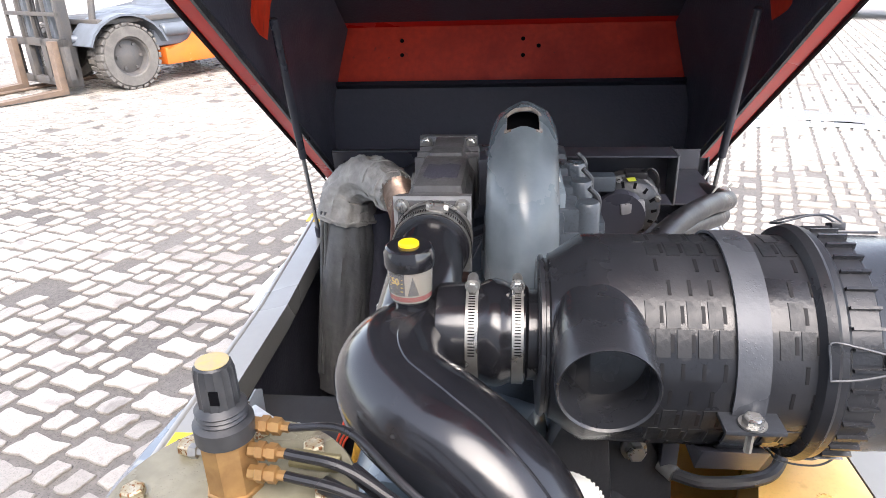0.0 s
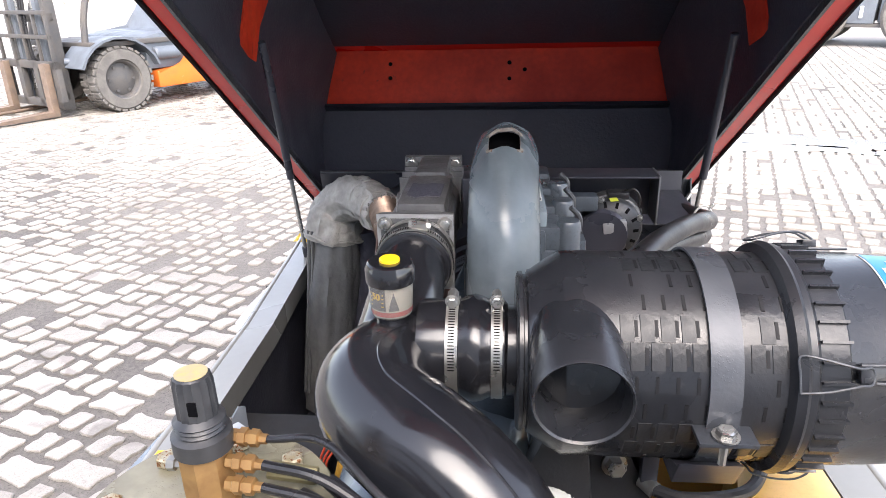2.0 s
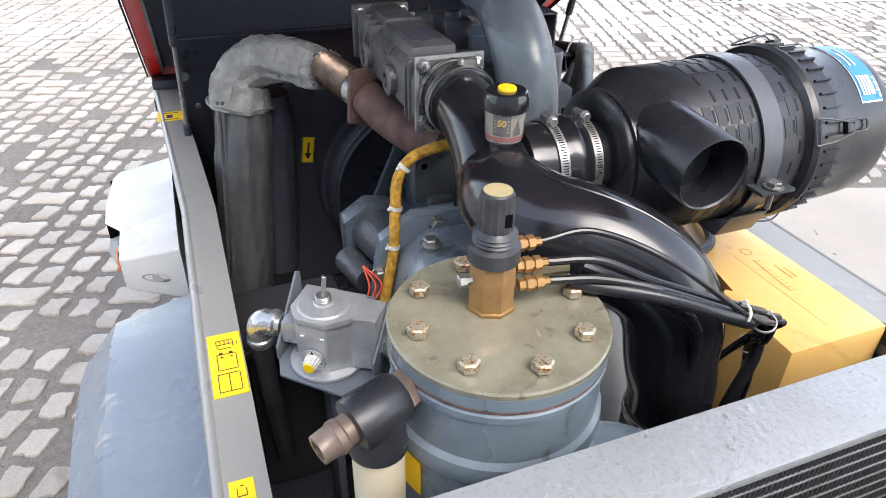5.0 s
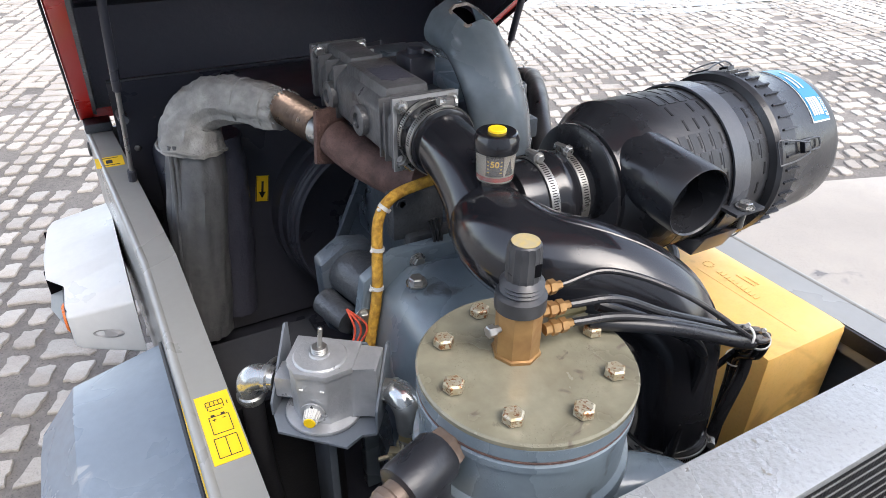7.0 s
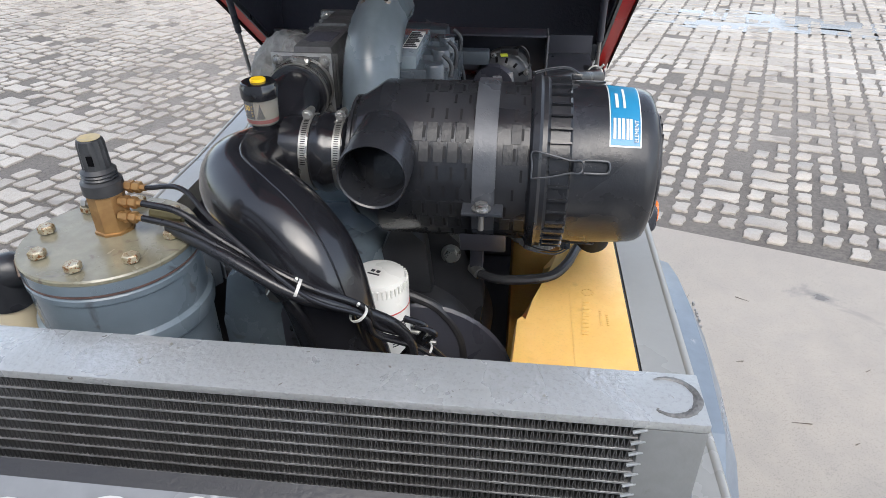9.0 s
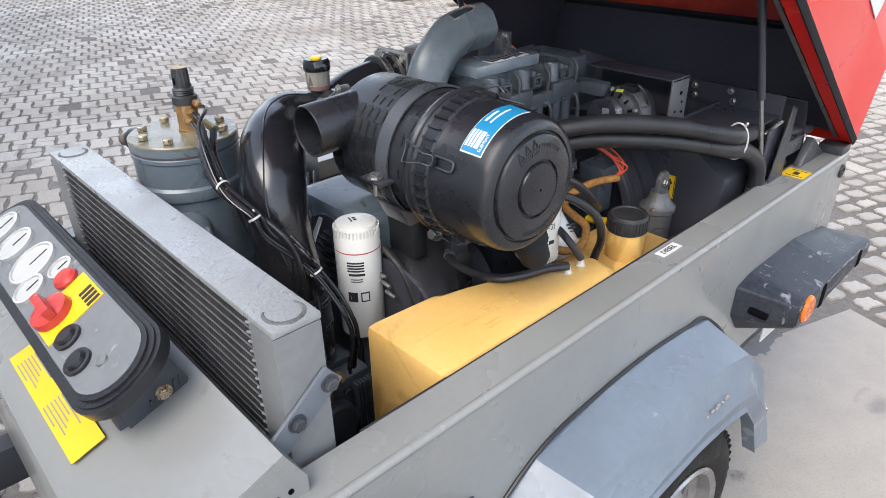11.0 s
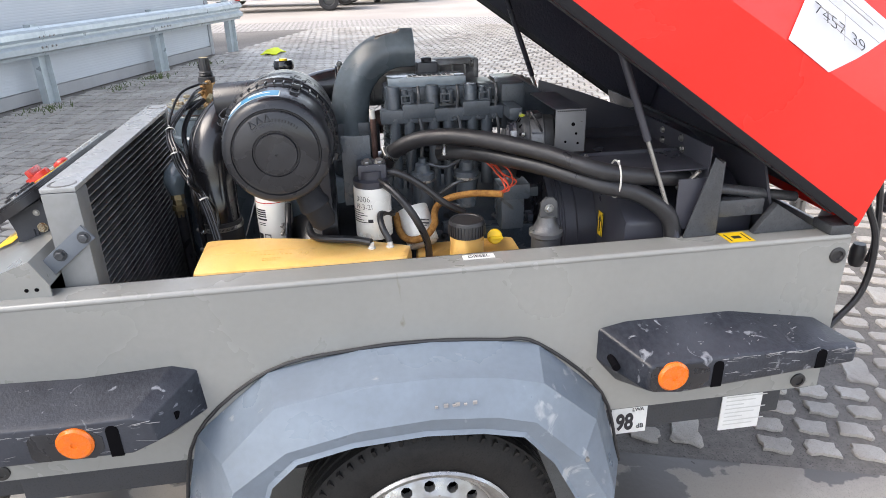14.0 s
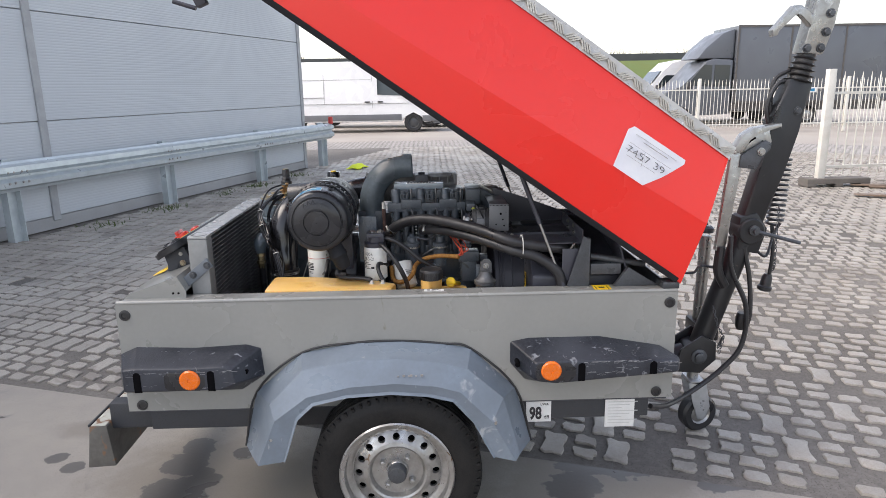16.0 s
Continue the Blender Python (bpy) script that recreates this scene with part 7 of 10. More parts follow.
conn2 = part("rubber_sleeve", b, DUCT_BLACK, duct)
clamp_band("hose_clamp", (-0.094, 0.834, 1.2075), (0, 1, 0.04), 0.0515, 0.012, conn2, (0.15, 0, 1))
clamp_band("hose_clamp", (-0.094, 0.862, 1.2085), (0, 1, 0.04), 0.052, 0.008, conn2, (-0.6, 0, -0.6))
b = nbm()
lathe(b, [(0.6, 0.052), (0.74, 0.055), (0.86, 0.056), (0.9, 0.054)], (0.069, 0.491, 0), (0, 0, 1), 32)
low = part("lower_sleeve", b, RUBBER, duct)
for z in (0.885, 0.83):
    clamp_band("hose_clamp", (0.069, 0.491, z), (0, 0, 1), 0.0575, 0.011, low, (0.6, -0.6, 0))

vac = thing("vacuum_indicator", (-0.102, 0.684, 1.213), "clear vacuum indicator with black cap and yellow button", "gauge")
VI = Vector((-0.1, 0.686, 1.212))
b = nbm()
lathe(b, [(0, 0.017), (0.003, 0.0215), (0.006, 0.0228), (0.042, 0.0245)], VI, (0, 0, 1), 32)
part("clear_cup", b, CLOUDY, vac, "clear plastic cup")
b = nbm()
lathe(b, [(0.004, 0.0195), (0.04, 0.0215)], VI, (0, 0, 1), 28)
scale = part("scale_sleeve", b, mat("cream_scale", (0.5, 0.45, 0.36), 0.5, col2=(0.4, 0.36, 0.28)), vac)
b = nbm()
lathe(b, [(0.006, 0.0205), (0.0115, 0.0209)], VI, (0, 0, 1), 28, False)
part("red_band", b, RED_PLASTIC, scale)


def on_scale(q, a0, a1, z0, z1, r=0.0221):
    for k in range(5):
        a = radians(a0 + (a1 - a0) * (k + 0.5) / 5)
        w = r * radians(abs(a1 - a0)) / 10 + 0.0002
        box(q, -w, w, 0, z1 - z0, 0, 0.0003, 0, basis(VI + Vector((r * math.cos(a), r * math.sin(a), z0)), (-math.sin(a), math.cos(a), 0), (0, 0, 1)))


b = nbm()
on_scale(b, 208, 262, 0.0135, 0.039, 0.0218)
for j in range(6):
    on_scale(b, 284 - 2.6 * (5 - j), 284 + 2.6 * (5 - j) + 2, 0.0135 + 0.0035 * j, 0.017 + 0.0035 * j, 0.0215)
part("scale_marks", b, INK, scale)
b = nbm()
for j in range(4):
    on_scale(b, 213, 219 - j, 0.018 + 0.0045 * j, 0.0192 + 0.0045 * j, 0.0223)
    on_scale(b, 251 + j, 257, 0.018 + 0.0045 * j, 0.0192 + 0.0045 * j, 0.0223)
part("scale_lines", b, YELLOW, scale)
words("50", 0.0105, basis(VI + Vector((0.0226 * math.cos(radians(235)), 0.0226 * math.sin(radians(235)), 0.029)), (math.sin(radians(55)), -math.cos(radians(55)), 0), (0, 0, 1)), YELLOW, scale, fat=0.0003)
b = nbm()
lathe(b, [(0.04, 0.0225), (0.0405, 0.0262), (0.043, 0.0268), (0.0555, 0.0268), (0.0575, 0.0255), (0.0615, 0.0245), (0.063, 0.0225), (0.063, 0.0125), (0.0625, 0.0001)], VI, (0, 0, 1), 36)
part("cap", b, DUCT_BLACK, vac)
b = nbm()
lathe(b, [(0.062, 0.0112), (0.0655, 0.011), (0.0665, 0.0098), (0.0665, 0.0001)], VI, (0, 0, 1), 28)
part("button", b, YELLOW, vac)

# ---- intake manifold casting and air horn ----
MANI = mat("worn_grey_manifold", (0.16, 0.163, 0.168), 0.42, metal=0.4, col2=(0.085, 0.086, 0.09), amount=0.8, scale=16, bump=0.3, relief=150, spots=((0.05, 0.05, 0.052), 18, 0.36))
mani = thing("intake_manifold", (-0.1, 1.04, 1.1), "grey cast intake manifold with square bolted flange", "manifold")
b = nbm()
prism(b, [(-0.147, 1.155), (-0.045, 1.155), (-0.045, 1.262), (-0.147, 1.262)], "y", 0.876, 0.886, 0.004)
flange = part("front_flange", b, MANI, mani)
b = nbm()
prism(b, [(-0.1475, 1.1545), (-0.0445, 1.1545), (-0.0445, 1.2625), (-0.1475, 1.2625)], "y", 0.8735, 0.8755)
part("flange_edge", b, ALU, flange)
b = nbm()
prism(b, [(-0.142, 1.16), (-0.05, 1.16), (-0.05, 1.257), (-0.142, 1.257)], "y", 0.872, 0.8738)
part("flange_face", b, MANI, flange)
for x in (-0.136, -0.056):
    for z in (1.166, 1.25):
        b = nbm()
        hexbolt(b, (x, 0.8718, z), (0, -1, 0), 0.0075, 0.006)
        part("flange_bolt", b, STEEL, flange)
b = nbm()
prism(b, [(-0.145, 1.17), (-0.12, 1.145), (-0.07, 1.145), (-0.05, 1.165), (-0.05, 1.225), (-0.065, 1.248), (-0.125, 1.248), (-0.145, 1.228)], "y", 0.886, 1.20, 0.006)
prism(b, [(-0.136, 1.2), (-0.056, 1.2), (-0.06, 1.258), (-0.13, 1.258)], "y", 0.935, 1.09, 0.008)
prism(b, [(-0.128, 1.2), (-0.064, 1.2), (-0.07, 1.262), (-0.122, 1.262)], "y", 1.09, 1.197, 0.006)
body = part("manifold_body", b, MANI, mani)
for y in (0.9, 0.918, 1.1, 1.135, 1.17):
    b = nbm()
    box(b, -0.149, -0.046, y, y + 0.005, 1.16, 1.25, 0.002)
    part("casting_rib", b, MANI, body)
b = nbm()
prism(b, [(-0.152, 1.17), (-0.05, 1.17), (-0.05, 1.262), (-0.152, 1.262)], "y", 1.195, 1.21, 0.004)
part("rear_flange", b, MANI, mani)
for x in (-0.14, -0.062):
    b = nbm()
    hexbolt(b, (x, 1.1945, 1.25), (0, -1, 0), 0.0085, 0.007)
    part("flange_bolt", b, STEEL, mani)
for y in (0.99, 1.12):
    b = nbm()
    lathe(b, [(0, 0.024), (0.012, 0.024), (0.014, 0.02), (0.014, 0.012), (0.009, 0.011), (0.009, 0.0001)], (-0.143, y, 1.195), (-1, 0, 0), 24)
    part("side_boss", b, MANI, body)
b = nbm()
prism(b, [(-0.12, 0.975), (-0.105, 0.962), (-0.09, 0.97), (-0.07, 0.965), (-0.068, 1.03), (-0.085, 1.038), (-0.1, 1.03), (-0.118, 1.036)], "z", 1.2581, 1.2589)
part("worn_sticker", b, FOAM, body)

horn = thing("air_horn", (0.02, 0.86, 0.95), "blue-grey painted sheet pipe curving forward with open mouth", "pipe")
HP = [(0.022, 0.85, 0.93, 0.044), (0.022, 0.85, 1.06, 0.044), (0.022, 0.852, 1.15, 0.0435), (0.022, 0.868, 1.222, 0.043), (0.022, 0.91, 1.276, 0.0425), (0.024, 0.965, 1.304, 0.042), (0.026, 1.024, 1.308, 0.042)]
b = nbm()
tube(b, HP, None, 36, 8, squash=1.0, caps=False, square=3.2)
bmesh.ops.solidify(b, geom=list(b.faces), thickness=0.003)
for v in b.verts:
    w = min(1.0, max(0.0, (v.co.y - 0.86) / 0.06))
    dx, dz = v.co.x - 0.024, v.co.z - 1.306
    if w and dz > -0.01 and abs(dx) + abs(dz) > 0.01:
        a = math.atan2(dz, dx)
        f = 1.1 * (abs(math.cos(a)) ** 6 + abs(math.sin(a)) ** 6) ** (-1 / 6) * (abs(math.cos(a)) ** 3.2 + abs(math.sin(a)) ** 3.2) ** (1 / 3.2) / 1.1
        v.co.x, v.co.z = 0.024 + dx * (1 + w * (f - 1)), 1.306 + dz * (1 + w * (f - 1))
skin = BVHTree.FromBMesh(b)
# rectangular mouth cut in the top
for at, way in (((0.0005, 0, 0), (1, 0, 0)), ((0.0445, 0, 0), (1, 0, 0)), ((0, 0.928, 0), (0, 1, 0)), ((0, 0.988, 0), (0, 1, 0))):
    bmesh.ops.bisect_plane(b, geom=list(b.verts) + list(b.edges) + list(b.faces), plane_co=at, plane_no=way)
for f in list(b.faces):
    c = f.calc_center_median()
    if 0.0005 < c.x < 0.0445 and 0.928 < c.y < 0.988 and c.z > 1.3:
        b.faces.remove(f)
part("horn_pipe", b, HORN_PAINT, horn)


def mouth(grow):
    """Rounded-rectangle outline of the mouth, flat towards the bend."""
    ring = []
    for x, y, r, a0 in ((0.022, -0.03, 0.004, -90), (0.022, 0.03, 0.012, 0), (-0.022, 0.03, 0.012, 90), (-0.022, -0.03, 0.004, 180)):
        x, y = x - math.copysign(r, x), y - math.copysign(r, y)
        ring += [(0.0225 + x + (r + grow) * math.cos(radians(a0 + 18 * k)), 0.958 + y + (r + grow) * math.sin(radians(a0 + 18 * k))) for k in range(6)]
    return ring


b = nbm()
outer, inner = mouth(0.0035), mouth(-0.0005)


def lie(x, y):
    """The pipe's top at a place near the mouth."""
    return skin.ray_cast(Vector((x, y, 1.5)), Vector((0, 0, -1)))[0].z


ring = [[b.verts.new((x, y, lie(x, y) + up)) for x, y in path] for path, up in ((outer, -0.0002), (outer, 0.0006), (inner, 0.0008), (inner, -0.004))]
for p, q in zip(ring, ring[1:]):
    for k in range(len(p)):
        b.faces.new((p[k], p[(k + 1) % len(p)], q[(k + 1) % len(p)], q[k]))
part("mouth_rim", b, mat("chipped_rim", (0.3, 0.29, 0.27), 0.6, col2=(0.1, 0.055, 0.035), amount=0.95, scale=90), horn)
# black disc closing the pipe, painted shade of its hollow
b = nbm()
lathe(b, [(0, 0.038), (0.001, 0.0001)], (0.025, 1.005, 1.3065), (0, 1, 0.02), 30, False)
part("horn_dark", b, HOLE_SHADE, horn)
b = nbm()
box(b, 0.06, 0.064, 0.80, 0.9, 1.05, 1.13, 0.002)
lathe(b, [(0, 0.052), (0.04, 0.052), (0.042, 0.046)], (0.022, 0.85, 0.99), (0, 0, 1), 36)
part("horn_bracket", b, ENGINE, horn)

# ---- exhaust ----
exh = thing("exhaust", (-0.2, 1.2, 0.6), "rusty exhaust with steel bellows and torn grey heat sleeve", "exhaust")
b = nbm()
tube(b, [(-0.075, 0.93, 1.10, 0.032), (-0.1, 0.97, 1.098, 0.034), (-0.135, 1.04, 1.112, 0.034), (-0.158, 1.095, 1.13, 0.032)], None, 24, 8)
part("exhaust_elbow", b, RUST, exh)
d = Vector((-0.28, 0.93, 0.1)).normalized()
o = Vector((-0.16, 1.10, 1.132))
b = nbm()
prism(b, [(-0.045, -0.035), (0.045, -0.035), (0.05, 0.0), (0.045, 0.035), (-0.045, 0.035), (-0.05, 0)], "z", -0.004, 0.006, 0.004)
bmesh.ops.transform(b, matrix=basis(o, (0.1, 0.1, 1), d) @ Matrix.Rotation(radians(-90), 4, "X"), verts=b.verts)
part("exhaust_flange", b, RUST, exh)
b = nbm()
lathe(b, [(0.01, 0.027), (0.014, 0.03), (0.034, 0.03), (0.037, 0.026)], o, d, 28)
part("band_clamp", b, STEEL, exh, "bright band clamp with rust specks")
b = nbm()
prof = []
for k in range(11):
    prof += [(0.038 + k * 0.0098, 0.0245), (0.0405 + k * 0.0098, 0.0285), (0.043 + k * 0.0098, 0.0315), (0.0455 + k * 0.0098, 0.0285)]
lathe(b, prof, o, d, 28)
part("bellows", b, BELLOWS, exh)
b = nbm()
tube(b, [(-0.202, 1.238, 1.138, 0.036), (-0.22, 1.272, 1.138, 0.041), (-0.25, 1.325, 1.138, 0.042), (-0.29, 1.375, 1.13, 0.046), (-0.325, 1.405, 1.105, 0.051), (-0.342, 1.412, 1.068, 0.058), (-0.348, 1.413, 1.03, 0.0645)], None, 64, 16, wrinkle=0.22, along=13.0, round_it=2.2)
part("upper_sleeve", b, SLEEVE, exh, "crumpled grey heat sleeve with torn ends", sharp=60)
# narrow at the top and dark in colour, which paints the gap's shade
b = nbm()
tube(b, [(-0.34, 1.41, 1.08, 0.046), (-0.345, 1.41, 1.025, 0.054), (-0.352, 1.405, 0.95, 0.06), (-0.368, 1.4, 0.84, 0.06), (-0.395, 1.385, 0.6, 0.054)], None, 64, 18, wrinkle=0.17, along=5.0, round_it=2.4)
part("lower_sleeve", b, SLEEVE_DARK, exh, "lower heat sleeve, coloured dark to shade the gap under the hem", sharp=60)
b = nbm()
tube(b, [(-0.285, 1.44, 1.04, 0.04), (-0.29, 1.445, 0.9, 0.047), (-0.31, 1.44, 0.6, 0.045)], None, 40, 14, wrinkle=0.2)
part("inner_sleeve", b, FOAM, exh, "black inner layer of the heat sleeve", sharp=60)
# stitched hems
b = nbm()
for off in (0.0, 0.009):
    tube(b, [(-0.395 + off, 1.372 - off * 0.5, 1.055), (-0.401 + off, 1.37 - off * 0.5, 0.98), (-0.412 + off, 1.362 - off * 0.5, 0.86), (-0.434 + off, 1.345 - off * 0.5, 0.66)], 0.0042, 8, 8)
part("sleeve_hem", b, SLEEVE_DARK, exh)
b = nbm()
hem = [(-0.348 + 0.066 * math.cos(a), 1.413 + 0.066 * math.sin(a), 1.032 + 0.012 * math.cos(a + 2.6) + 0.003 * math.sin(5 * a)) for a in [2 * math.pi * k / 20 for k in range(21)]]
tube(b, hem, 0.003, 8, 3)
part("sleeve_hem", b, SLEEVE, exh)
b = nbm()
random.seed(21)
for k in range(22):
    a = 2 * math.pi * k / 22
    _, p, q = axes(d)
    r = p * math.cos(a) + q * math.sin(a)
    c = Vector((-0.202, 1.238, 1.144)) + r * 0.035
    rod(b, c, c - d * random.uniform(0.004, 0.016) + r * random.uniform(-0.004, 0.006), 0.0022, 0.0006, 5)
part("frayed_threads", b, SLEEVE, exh)
for c, w, r in (((-0.25, 1.325, 1.138), (-0.6, 0.8, 0.0), 0.0435), ((-0.215, 1.262, 1.138), (-0.5, 0.86, 0.05), 0.0412)):
    b = nbm()
    lathe(b, [(-0.0022, r - 0.002), (-0.001, r + 0.0006), (0.001, r + 0.0006), (0.0022, r - 0.002)], c, w, 40, False)
    part("sleeve_seam", b, SLEEVE, exh)


# ---- fan shroud and bulkheads ----
fan = thing("fan_cowl", (0.03, 1.6, 0.51), "black fan cowl with round shroud ring and yellow arrows", "cowl")
b = nbm()
C0 = Vector((0.03, 1.36, 0.80))
lathe(b, [(0, 0.192), (0.0, 0.206), (0.02, 0.209), (0.022, 0.216), (0.05, 0.218), (0.052, 0.226), (0.1, 0.228), (0.1, 0.192), (0.03, 0.188)], C0, (0, 1, 0), 64, False)
part("shroud_ring", b, BLACK_SHEET, fan)
b = nbm()
drum = [(-0.015, 0.2), (-0.012, 0.206)]
for k in range(8):
    drum += [(0.0 + 0.013 * k, 0.207 - 0.001 * k), (0.004 + 0.013 * k, 0.212), (0.008 + 0.013 * k, 0.212), (0.0115 + 0.013 * k, 0.207)]
lathe(b, drum, C0, (0, 1, 0), 72, False)
lathe(b, [(-0.014, 0.2), (-0.004, 0.19), (0.012, 0.15), (0.02, 0.1), (0.02, 0.0001)], C0, (0, 1, 0), 56, False)
part("ribbed_drum", b, BLACK_SHEET, fan)
b = nbm()
prism(b, [(-0.4, 0.52), (0.42, 0.52), (0.42, 0.94), (0.3, 1.02), (0.12, 1.075), (-0.2, 1.075), (-0.33, 1.0), (-0.4, 0.9)], "y", 1.46, 1.78, 0.012)
part("cowl_box", b, BLACK_SHEET, fan)
for x, y, z, up in ((0.285, 1.4535, 0.888, 1), (-0.212, 1.4535, 0.888, -1)):
    b = nbm()
    tilt = Matrix.Rotation(radians(0 if x > 0 else 9), 4, "Y")
    mm = Matrix.Translation((x, y, z)) @ tilt
    box(b, -0.0145, 0.0145, 0.0, 0.0015, -0.031, 0.031, 0, mm)
    a = part("arrow_sticker", b, YELLOW, fan, "yellow arrow sticker")
    b = nbm()
    box(b, -0.0024, 0.0024, -0.001, 0.0005, -0.02, 0.018, 0, mm)
    prism(b, [(-0.008, up * 0.008), (0.008, up * 0.008), (0, up * 0.023)], "y", -0.001, 0.0005)
    bmesh.ops.transform(b, matrix=mm, verts=b.verts[-6:])
    for xx in (-0.0138, 0.0126):
        box(b, xx, xx + 0.0012, -0.001, 0.0005, -0.03, 0.03, 0, mm)
    part("arrow_print", b, INK, a)
b = nbm()
sheet(b, [[(x, 1.80, 0.52), (x, 1.80, 0.95), (x, 1.76, 1.08)] for x in (-0.465, 0.0, 0.465)], 0.006)
bulk = solo("front_bulkhead", b, BLACK_SHEET, "black sheet bulkhead in front of the hood hinge", "bulkhead")
b = nbm()
box(b, -0.465, 0.465, 1.7535, 1.7665, 1.079, 1.084, 0.001)
part("folded_edge", b, CASTING, bulk, "worn pale folded edge")
for x in (-0.43, -0.25, 0.25, 0.43):
    b = nbm()
    hexbolt(b, (x, 1.796, 0.9), (0, -1, 0), 0.008, 0.006)
    part("bulkhead_bolt", b, STEEL, bulk)
baffle = thing("baffle_plate", (0.3, 1.6, 0.93), "black sheet baffles with a bolted shelf beside the fan cowl", "plate")
b = nbm()
box(b, 0.1, 0.455, 1.63, 1.634, 0.93, 1.118, 0.001)
part("upright_plate", b, BLACK_SHEET, baffle)
b = nbm()
box(b, 0.11, 0.45, 1.385, 1.63, 1.066, 1.07, 0.001)
box(b, 0.296, 0.3, 1.385, 1.63, 1.07, 1.078, 0.0)
part("shelf", b, BLACK_SHEET, baffle)
b = nbm()
prism(b, [(1.345, 1.07), (1.74, 1.07), (1.74, 1.075), (1.47, 1.176), (1.352, 1.214)], "x", 0.045, 0.049, 0.001)
part("flag_plate", b, BLACK_SHEET, baffle)
for p in ((0.222, 1.629, 1.104), (0.226, 1.629, 1.08), (0.32, 1.629, 1.106), (0.33, 1.629, 1.082)):
    b = nbm()
    hexbolt(b, p, (0, -1, 0), 0.0068, 0.006)
    part("baffle_bolt", b, STEEL, baffle)
b = nbm()
hexbolt(b, (0.3, 1.4, 1.0702), (0, 0, 1), 0.0055, 0.005)
part("shelf_bolt", b, STEEL, baffle)
# bracket box with a hole
b = nbm()
box(b, 0.324, 0.328, 1.312, 1.384, 1.092, 1.192, 0.001)
term = solo("bracket_box", b, mat("worn_grey_sheet", (0.15, 0.155, 0.165), 0.45, metal=0.3, col2=(0.1, 0.105, 0.11), spots=((0.05, 0.05, 0.05), 20, 0.3)), "folded grey sheet bracket with perforated edge", "bracket")
# rust-black top; the back is black to paint the shade inside
b = nbm()
box(b, 0.1, 0.3235, 1.314, 1.382, 1.187, 1.191, 0.001)
box(b, 0.1, 0.3235, 1.38, 1.384, 1.092, 1.1868, 0.001)
part("bracket_cover", b, BLACK_SHEET, term, "black cover of the bracket, its back darkened for the shade inside")
b = nbm()
lathe(b, [(0, 0.0044), (0.0012, 0.0044)], (0.328, 1.354, 1.157), (1, 0, 0), 14)
part("punched_hole", b, HOLE_SHADE, term)
for y, z in ((1.345, 1.11), (1.375, 1.105), (1.37, 1.128)):
    b = nbm()
    lathe(b, [(0, 0.003), (0.0012, 0.003)], (0.328, y - 0.008, z + 0.007), (1, 0, 0), 8)
    part("punched_hole", b, HOLE_SHADE, term)
b = nbm()
for k in range(14):
    lathe(b, [(0, 0.0017), (0.001, 0.0017)], (0.328, 1.317 + k * 0.005, 1.188), (1, 0, 0), 6)
tagged(part("edge_perforation", b, HOLE_SHADE, term), kind="stuff")
# gusset by the hinge, hinge parts
b = nbm()
prism(b, [(1.575, 0.916), (1.652, 0.916), (1.652, 1.085), (1.63, 1.10)], "x", 0.474, 0.478, 0.001)
box(b, 0.45, 0.478, 1.65, 1.655, 0.916, 1.09, 0.001)
solo("hinge_gusset", b, CASTING, "grey triangular gusset on the body rim", "bracket")
b = nbm()
rod(b, (0.45, 1.66, 1.02), (0.45, 1.86, 0.985), 0.012, seg=12, bev=0.002)
box(b, 0.43, 0.47, 1.66, 1.77, 0.925, 0.965, 0.004, Matrix.Translation((0, 0, 0.03)))
prism(b, [(1.74, 0.916), (1.9, 0.916), (1.79, 0.985)], "x", 0.47, 0.49, 0.003)
box(b, 0.47, 0.535, 1.9, 1.96, 0.9155, 0.94, 0.005)
part("hinge_link", b, CASTING, hood, "dull steel hinge links")
b = nbm()
box(b, -0.535, -0.47, 1.9, 1.96, 0.9155, 0.94, 0.005)
rod(b, (-0.45, 1.66, 1.02), (-0.45, 1.86, 0.985), 0.012, seg=12, bev=0.002)
part("hinge_link", b, CASTING, hood, "dull steel hinge links")

# ---- engine and compressor ----
eng = thing("diesel_engine", (0.08, 1.08, 0.51), "blue-grey diesel engine with injection lines, oily and wet", "engine")
b = nbm()
box(b, -0.09, 0.17, 0.92, 1.32, 0.53, 0.86, 0.02)
box(b, -0.06, 0.13, 0.93, 1.26, 0.85, 1.0, 0.012)
part("crankcase", b, ENGINE, eng)
for k in range(3):
    y = 0.985 + 0.098 * k
    b = nbm()
    prof = []
    for j in range(9):
        prof += [(0.99 + j * 0.0135, 0.046), (0.992 + j * 0.0135, 0.05), (0.999 + j * 0.0135, 0.05), (1.001 + j * 0.0135, 0.046)]
    lathe(b, prof, (0.03, y, 0), (0, 0, 1), 24)
    part("cylinder", b, ENGINE, eng, "finned cylinder")
b = nbm()
box(b, -0.035, 0.105, 0.935, 1.235, 1.105, 1.16, 0.008)
box(b, -0.03, 0.085, 0.94, 1.23, 1.155, 1.218, 0.012)
head = part("cylinder_head", b, ENGINE, eng)
b = nbm()
box(b, 0.0, 0.085, 0.95, 1.15, 1.2165, 1.241, 0.004)
part("cover_plate", b, HORN_PAINT, head)
